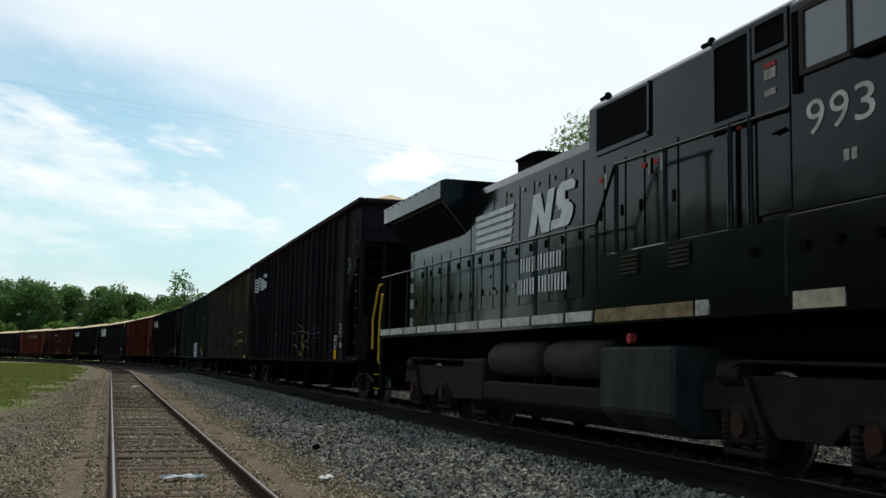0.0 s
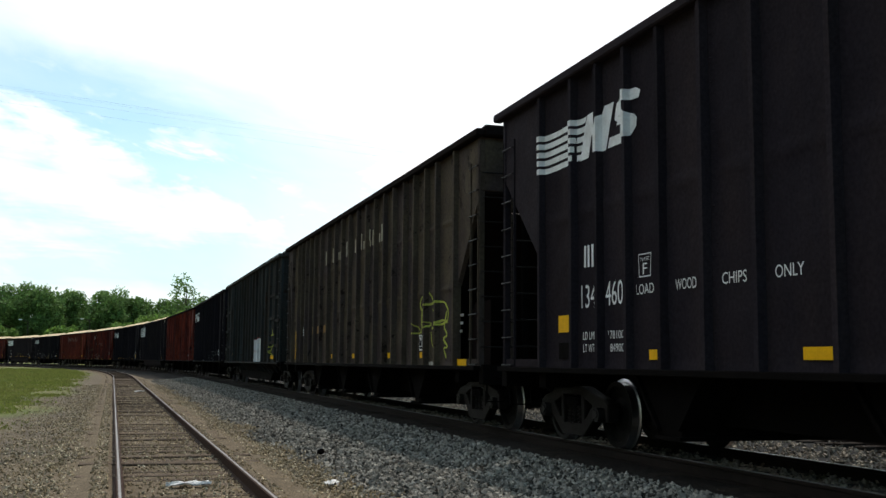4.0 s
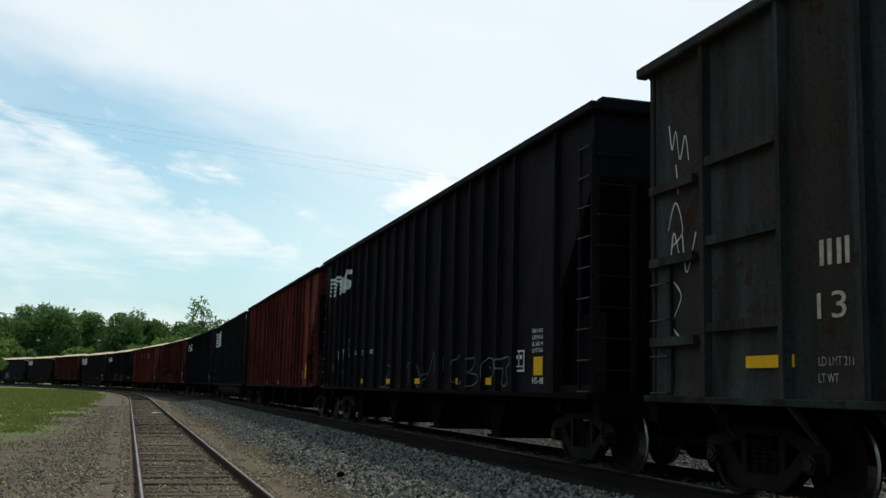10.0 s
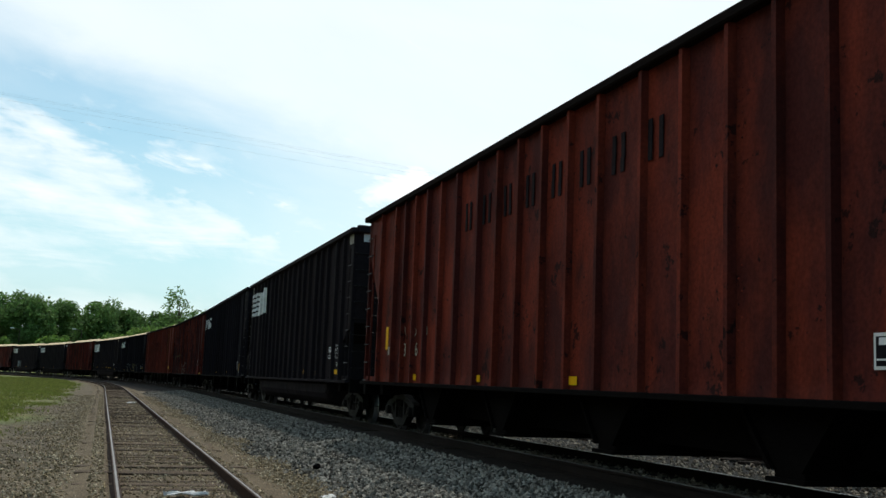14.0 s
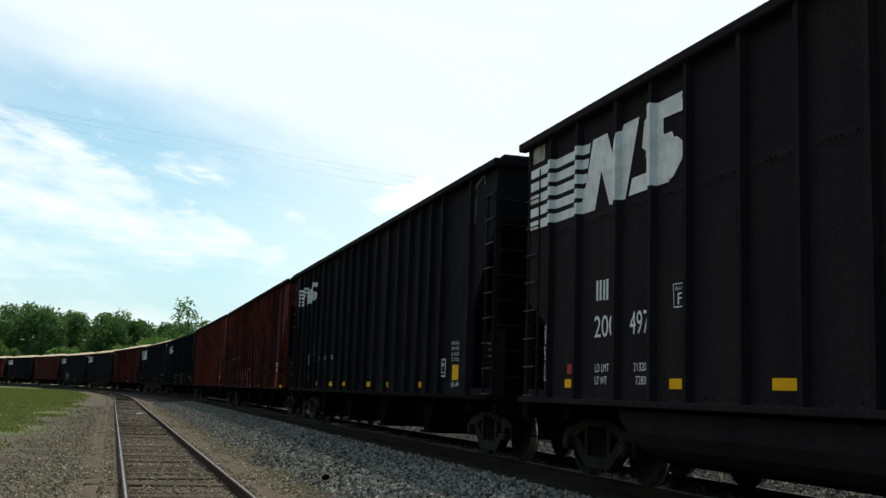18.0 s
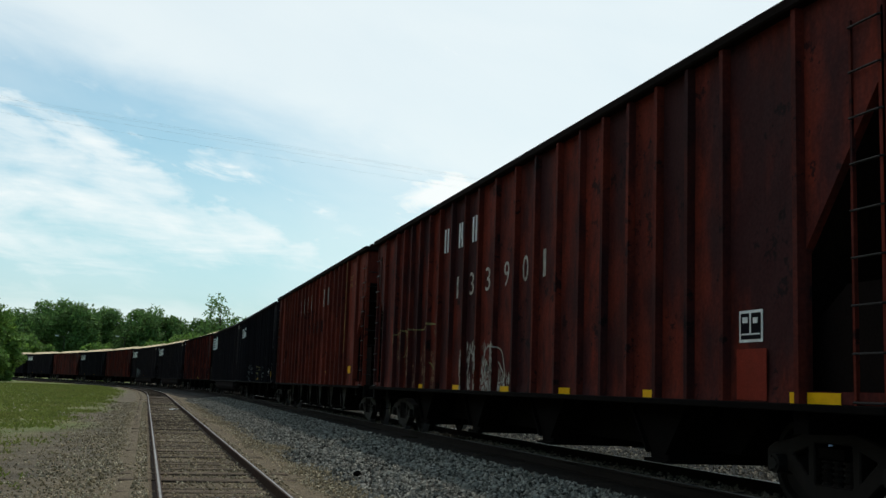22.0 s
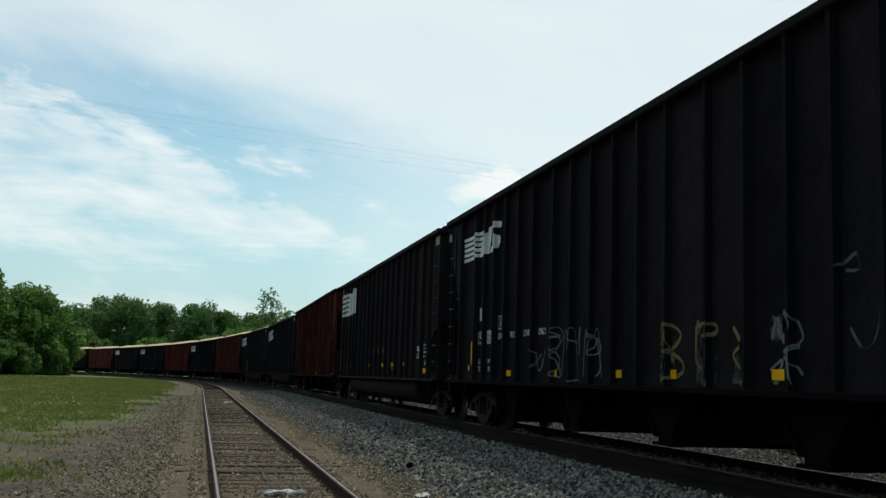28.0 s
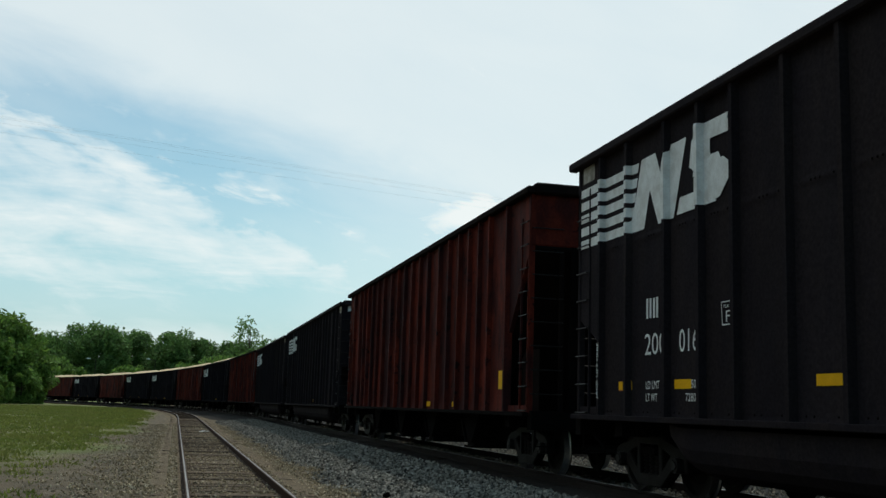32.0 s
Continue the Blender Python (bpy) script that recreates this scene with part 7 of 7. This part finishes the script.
    part("cab_base", made(box, x3 - 0.03, -x3 + 0.03, -8.6, -5.2, 1.74, 2.5), H, loco, bevel=0.015)
    part("nose", made(prism, [(-8.2, 1.74), (-8.2, 3.45), (-10.4, 3.25), (-10.9, 2.9), (-10.9, 1.74)], -1.15, 1.15), H, loco, bevel=0.05)
    w = part("cab_window", made(box, x3 - 0.012, x3 + 0.01, -7.1, -5.50, 3.78, 4.34), GLASSY, loco, "tinted sliding cab windows")
    for a, b, c, d in ((-5.50, -5.44, 3.74, 4.38), (-6.14, -6.09, 3.78, 4.34), (-7.16, -7.10, 3.74, 4.38), (-7.1, -5.5, 3.74, 3.79), (-7.1, -5.5, 4.33, 4.38)):
        part("window_frame", made(box, x3 - 0.03, x3, a, b, c, d), TANKGREY, w)
    part("rear_window_post", made(box, x3 - 0.035, x3, -5.42, -5.34, 3.6, 4.36), UNDER, loco)
    part("armrest", made(box, x3 - 0.09, x3, -7.0, -6.2, 3.70, 3.76), UNDER, loco)
    for k, ch in enumerate("993"):
        words_on(loco, ch, -5.50 - 0.32 * k, -5.50 - 0.32 * k - 0.25, 3.17, 3.49, STENCIL, x3 - 0.006)
    patch(loco, -5.99, -6.06, 2.86, 2.96, OLDWHITE, "lettering", x3 - 0.006)
    patch(loco, -6.09, -6.16, 2.86, 2.96, OLDWHITE, "lettering", x3 - 0.006)
    # raised equipment box below the stepped walkway, with louvres
    part("equipment_box", made(box, W, -W, -5.2, -1.35, 1.74, 2.48), H, loco, bevel=0.02)
    for y in (-2.2, -3.35):
        v = part("louvre_panel", made(box, W - 0.012, W, y - 0.22, y + 0.22, 2.16, 2.42), H, loco)
        for k in range(5):
            part("louvre", made(box, W - 0.035, W - 0.01, y - 0.2, y + 0.2, 2.18 + k * 0.05, 2.20 + k * 0.05), TANKGREY, v)
    for y in (-4.7, -5.5, -5.95, -6.45):
        part("lifting_hole", made(rod, (W - 0.036, y, 2.2), (W - 0.02, y, 2.2), 0.05, 10), GRILLE, loco)
    # handrail, stepping up beside the blower section
    hx = W + 0.04
    bm = bmesh.new()
    tube(bm, [(hx, 9.95, 2.98), (hx, 4.0, 2.95), (hx, -1.2, 2.90), (hx, -1.72, 3.58), (hx, -5.24, 3.50)], 0.022, 8)
    part("handrail", bm, H, loco, smooth=False)
    for y, z in ((9.2, 2.97), (7.8, 2.96), (6.4, 2.95), (5.0, 2.95), (3.6, 2.94), (2.2, 2.93), (0.8, 2.91), (-1.2, 2.9)):
        part("handrail_post", made(rod, (hx, y, 1.6), (hx, y, z), 0.022, 8), H, loco)
    for y in (-1.75, -2.95, -4.25, -4.6):
        part("handrail_post", made(rod, (hx, y, 2.2), (hx, y, 3.56), 0.03, 8), H, loco)
    for y, z in ((-3.05, 4.78), (-0.45, 4.78)):
        b = part("horn", made(rod, (-1.05, y, z - 0.03), (-1.05, y - 0.14, z - 0.03), 0.03, 12), UNDER, loco)
        part("horn_bell", made(rod, (-1.05, y - 0.14, z - 0.03), (-1.05, y - 0.2, z - 0.03), 0.03, 12, 0.06), UNDER, b)
    # rear stairs
    for pts in ([(-1.5, 9.9, 2.84), (-1.5, 10.14, 2.82), (-1.5, 10.28, 2.73), (-1.5, 10.73, 2.07), (-1.5, 10.71, 1.36)],
                [(-1.5, 9.86, 2.6), (-1.5, 10.08, 2.02), (-1.5, 10.09, 1.1), (-1.48, 9.94, 0.97)]):
        bm = bmesh.new()
        tube(bm, pts, 0.026)
        part("step_rail", bm, HANDYEL, loco, "yellow-painted step rail")
    bm = bmesh.new()
    tube(bm, [(-1.35, 10.4, 1.6), (-1.38, 10.5, 1.85), (-1.38, 10.62, 1.85), (-1.36, 10.6, 1.65), (-1.35, 10.42, 1.5), (-1.3, 10.35, 0.5)], 0.018)
    part("uncoupling_lever", bm, SMEAR, loco, "dull bent uncoupling lever")
    part("step_side", made(box, -1.52, -1.44, 9.72, 9.93, 0.45, 1.72), UNDER, loco)
    for z, y in ((0.46, 10.5), (0.78, 10.42), (1.1, 10.32), (1.42, 10.2)):
        st = part("step", made(box, -1.5, -0.9, 9.93, y, z - 0.03, z), UNDER, loco)
        if z < 0.9:
            part("step_edge", made(box, -1.515, -1.5, 9.95, y, z - 0.012, z + 0.004), HANDYEL, st, "yellow step edge")
    part("end_sheet", made(box, -1.4, 1.4, 9.9, 10.05, 0.75, 1.9), UNDER, loco)
    # emblem and lettering on the hood
    hoodx = -0.962
    e = emblem(loco, [], 4.98, 2.95, 0.55, 3.14, 3.82, WHITE, 0.85)
    e.matrix_basis = Matrix.Translation((hoodx - SKIN, 0, 0))
    for y0, y1, z0, z1, n in ((2.75, 1.05, 2.56, 2.82, 7), (2.85, 0.85, 2.20, 2.48, 8)):
        b = bars(loco, y0, y1, z0, z1, n, WHITE)
        b.matrix_basis = Matrix.Translation((hoodx - SKIN, 0, 0))
    for y, z in ((4.3, 2.6), (4.35, 2.3), (4.0, 2.3), (3.1, 2.35)):
        patch(loco, y, y - 0.12, z, z + 0.06, OLDWHITE, "warning_label", hoodx - 0.01)
    for k in range(5):
        patch(loco, 3.3 - k * 0.62, 3.2 - k * 0.62, 3.92, 3.99, OLDWHITE, "warning_label", hoodx - 0.01)
    # fuel tank and air reservoirs
    part("fuel_tank", made(prism, [(-1.50, 1.32), (-1.50, 0.55), (-1.22, 0.30), (1.22, 0.30), (1.50, 0.55), (1.50, 1.32)], -3.1, -1.3, "y"), TEALTANK, loco, bevel=0.04)
    part("tank_saddle", made(prism, [(-1.46, 0.80), (-1.46, 0.52), (-1.2, 0.30), (1.2, 0.30), (1.46, 0.52), (1.46, 0.80)], -1.3, 4.1, "y"), FUELGREY, loco, bevel=0.03)
    part("tank_block", made(box, -1.48, 1.48, 3.05, 4.12, 0.45, 1.16), FUELGREY, loco, bevel=0.04)
    part("tank_core", made(box, -0.95, 0.95, -1.3, 4.0, 0.78, 1.32), UNDER, loco)
    for y0, y1 in ((0.88, 2.95), (-1.25, 0.64)):
        rings, seg = [], 28
        for f, r in ((0.0, 0.10), (0.03, 0.19), (0.09, 0.25), (0.17, 0.27)):
            rings.append((y0 + f, r))
        rings += [(y0 + y1 - y, r) for y, r in rings[::-1]]
        verts = [(-1.22 + r * math.cos(k * 6.28319 / seg), y, 1.16 + r * math.sin(k * 6.28319 / seg)) for y, r in rings for k in range(seg)]
        faces = [(i * seg + k, i * seg + (k + 1) % seg, (i + 1) * seg + (k + 1) % seg, (i + 1) * seg + k) for i in range(len(rings) - 1) for k in range(seg)]
        faces += [tuple(range(seg))[::-1], tuple(range((len(rings) - 1) * seg, len(rings) * seg))]
        t = part("air_reservoir", raw("air_reservoir", verts, faces, TANKGREY, True), None, loco, "dusty grey cylindrical air tank")
        for q in (0.12, 0.88):
            yy = y0 + (y1 - y0) * q
            part("tank_strap", made(rod, (-1.22, yy - 0.012, 1.16), (-1.22, yy + 0.012, 1.16), 0.275, 28), TANKGREY, t)
            part("tank_foot", made(box, -1.36, -1.08, yy - 0.07, yy + 0.07, 0.79, 0.92), UNDER, t)
    part("fuel_filler", made(rod, (-1.40, -2.05, 1.42), (-1.48, -2.05, 1.42), 0.06, 12), REDMARK, loco, "red fuel filler cap")
    # trucks
    coil = spring_mesh(0.085, 0.42, 5, 0.055, TRUCKGREY)
    bm = bmesh.new()
    prism(bm, [(-0.42, 0.66), (-0.38, 0.20), (0.38, 0.20), (0.42, 0.66), (0.26, 0.66), (0.27, 0.27), (-0.27, 0.27), (-0.26, 0.66)], -0.09, 0.09)
    pedestal = mesh_of(bm, "pedestal", TRUCKGREY, bevel=0.02)
    frame_me, ws = loco_sideframe(), wheelset_mesh(LOCO_R, "wheelset")
    for y in (6.0, -6.0):
        t = part("truck", made(box, -0.9, 0.9, y - 2.4, y + 2.4, 0.55, 0.95), UNDER, loco)
        for s in (-1, 1):
            part("sideframe", frame_me, None, t, at=pose(s * 1.12, y, 0))
            for k in (-1, 1):
                part("brake_cylinder", made(rod, (s * 1.18, y + k * 2.15 - 0.22, 1.04), (s * 1.18, y + k * 2.15 + 0.2, 1.04), 0.14, 16), TRUCKGREY, t, bevel=0.02)
                part("brake_lever", made(prism, [(y + k * 1.9, 1.0), (y + k * 1.82, 1.0), (y + k * 1.5, 0.42), (y + k * 1.58, 0.42)], s * 1.24, s * 1.28), TRUCKGREY, t)
        for k in (-2.0, 0.0, 2.0):
            w = part("wheelset", ws, None, t, at=pose(0, y + k, LOCO_R))
            spinning.append((w, LOCO_R, 13.3 + y + k))
            for s in (-1, 1):
                part("pedestal", pedestal, None, t, at=pose(s * 1.12, y + k, 0))
                ab = part("axle_box", made(box, s * 1.12 - 0.13, s * 1.12 + 0.13, y + k - 0.2, y + k + 0.2, 0.30, 0.74), TRUCKGREY, t, bevel=0.05)
                part("bearing_cap", made(rod, (s * 1.22, y + k, LOCO_R), (s * 1.29, y + k, LOCO_R), 0.12, 16), RUSTHUB, ab, "rust-brown round bearing cap")
                for q in (-0.31, 0.31):
                    part("spring", coil, None, t, at=pose(s * 1.16, y + k + q, -0.12))
        bm = bmesh.new()
        tube(bm, [(-1.3, y - 2.3, 1.12), (-1.3, y + 1.9, 1.16), (-1.3, y + 2.3, 1.0)], 0.02)
        part("sand_pipe", bm, TRUCKGREY, t)
    part("coupler", COUPLER, None, loco, at=pose(0, 10.1, 0.86))
    moving.append((loco, 13.3, 12.0))
    return loco


locomotive()


# ---- small things ----
def litter(x, y, z, w, h, seed, label, mat=PAPER):
    rnd = random.Random(seed)
    n = 6
    verts = [((i / n - 0.5) * w + rnd.uniform(-0.02, 0.02), (j / n - 0.5) * h + rnd.uniform(-0.02, 0.02), 0.02 + rnd.uniform(0, 0.05)) for j in range(n + 1) for i in range(n + 1)]
    faces = [(j * (n + 1) + i, j * (n + 1) + i + 1, (j + 1) * (n + 1) + i + 1, (j + 1) * (n + 1) + i) for j in range(n) for i in range(n)]
    verts += [(a, b, c - 0.012) for a, b, c in verts]
    k = (n + 1) ** 2
    faces += [tuple(q + k for q in f)[::-1] for f in faces]
    ob = tagged(new("paper_scrap", raw("paper_scrap", verts, faces, mat)), label, "litter")
    ob.matrix_basis = pose(x, y, z, 0, 0, rnd.uniform(-30, 30))


litter(2.8, 13.2, -0.17, 0.16, 0.34, 1, "crumpled white paper scrap lying on the gravel")
litter(1.05, 13.35, -0.15, 0.52, 0.15, 8, "torn white paper lying across the siding ties")
litter(1.4, 51.9, -0.15, 0.35, 0.6, 3, "small white scrap between the siding rails")


def lump(x, y, z, r, mat, name, label):
    rnd = random.Random(int(x * 100))
    bm = bmesh.new()
    bmesh.ops.create_icosphere(bm, subdivisions=2, radius=r)
    for v in bm.verts:
        v.co *= rnd.uniform(0.75, 1.15)
        v.co.z *= 0.7
    ob = tagged(new(name, mesh_of(bm, name, mat)), label, "stone")
    ob.matrix_basis = pose(x, y, z)


lump(3.4, 17.05, -0.08, 0.07, UNDER, "coal_lump", "black coal lump lying on the ballast slope")


def switch_stand(x, y):
    top = tagged(new("switch_stand"), "small railway switch stand with a pale round target", "switch stand")
    top.matrix_basis = pose(x, y, -0.2)
    part("base", made(box, -0.3, 0.3, -0.2, 0.2, 0, 0.2), UNDER, top)
    part("mast", made(rod, (0, 0, 0.2), (0, 0, 1.3), 0.04, 8), UNDER, top)
    part("target", made(rod, (0, -0.02, 1.35), (0, 0.02, 1.35), 0.28, 16), WHITE, top, "pale round target")
    part("lever", made(rod, (0.1, 0, 0.25), (0.7, 0, 0.5), 0.025, 6), UNDER, top)


switch_stand(-9.6, 196.0)


def far_lamp(x, y, h):
    top = tagged(new("street_lamp"), "slim pole lamp standing before the far wood", "street lamp")
    top.matrix_basis = pose(x, y, -0.2)
    part("pole", made(rod, (0, 0, 0), (0, 0, h), 0.12, 8, 0.08), TANKGREY, top)
    part("arm", made(rod, (0, 0, h), (-1.6, 0, h + 0.4), 0.06, 6), TANKGREY, top)
    part("lamp_head", made(box, -2.3, -1.4, -0.2, 0.2, h + 0.3, h + 0.55), WHITE, top)


far_lamp(-6.0, 288, 11.5)
far_lamp(-21.0, 288, 11.0)


def wires():
    for k in range(4):
        bm = bmesh.new()
        pts = []
        for i in range(25):
            u = i / 24
            x = -60 + 150 * u
            y = 42.6 + (x + 7) * 0.335 + k * 0.75
            pts.append((x, y, 12.0 + (0.0, 0.1, -0.3, 0.25)[k] + 5.0 * (u - 0.42) ** 2))
        tube(bm, pts, 0.0022, 5)
        tagged(new("overhead_wire", mesh_of(bm, "overhead_wire", WIRE)), "thin overhead wire strung across the tracks", "wire", group="overhead wires")


wires()


def motions():
    for thing, centre, base in moving:
        rows = []
        for k in range(33):
            s = centre - SPEED * k
            (p, a), (q, b) = main_at(s - base / 2), main_at(s + base / 2)
            m = (p + q) / 2
            d = q - p
            rows.append((float(k), pose(m.x, m.y, MAIN_Z, 0, 0, math.degrees(math.atan2(-d.x, d.y)))))
        walk(thing, rows)
    for w, r, s in spinning:
        t0, t1 = max(0.0, (s - 62) / SPEED), min(32.0, (s - 3) / SPEED)
        if t1 <= 0.1:
            continue
        n = max(2, round((t1 - t0) * 15))
        here = w.matrix_basis.translation.copy()
        rows = [] if t0 == 0 else [(0.0, pose(*here))]
        for i in range(n + 1):
            t = t0 + (t1 - t0) * i / n
            rows.append((t, pose(*here, math.degrees(SPEED * (t - t0) / r))))
        if t1 < 32:
            rows.append((32.0, rows[-1][1]))
        walk(w, rows)


motions()
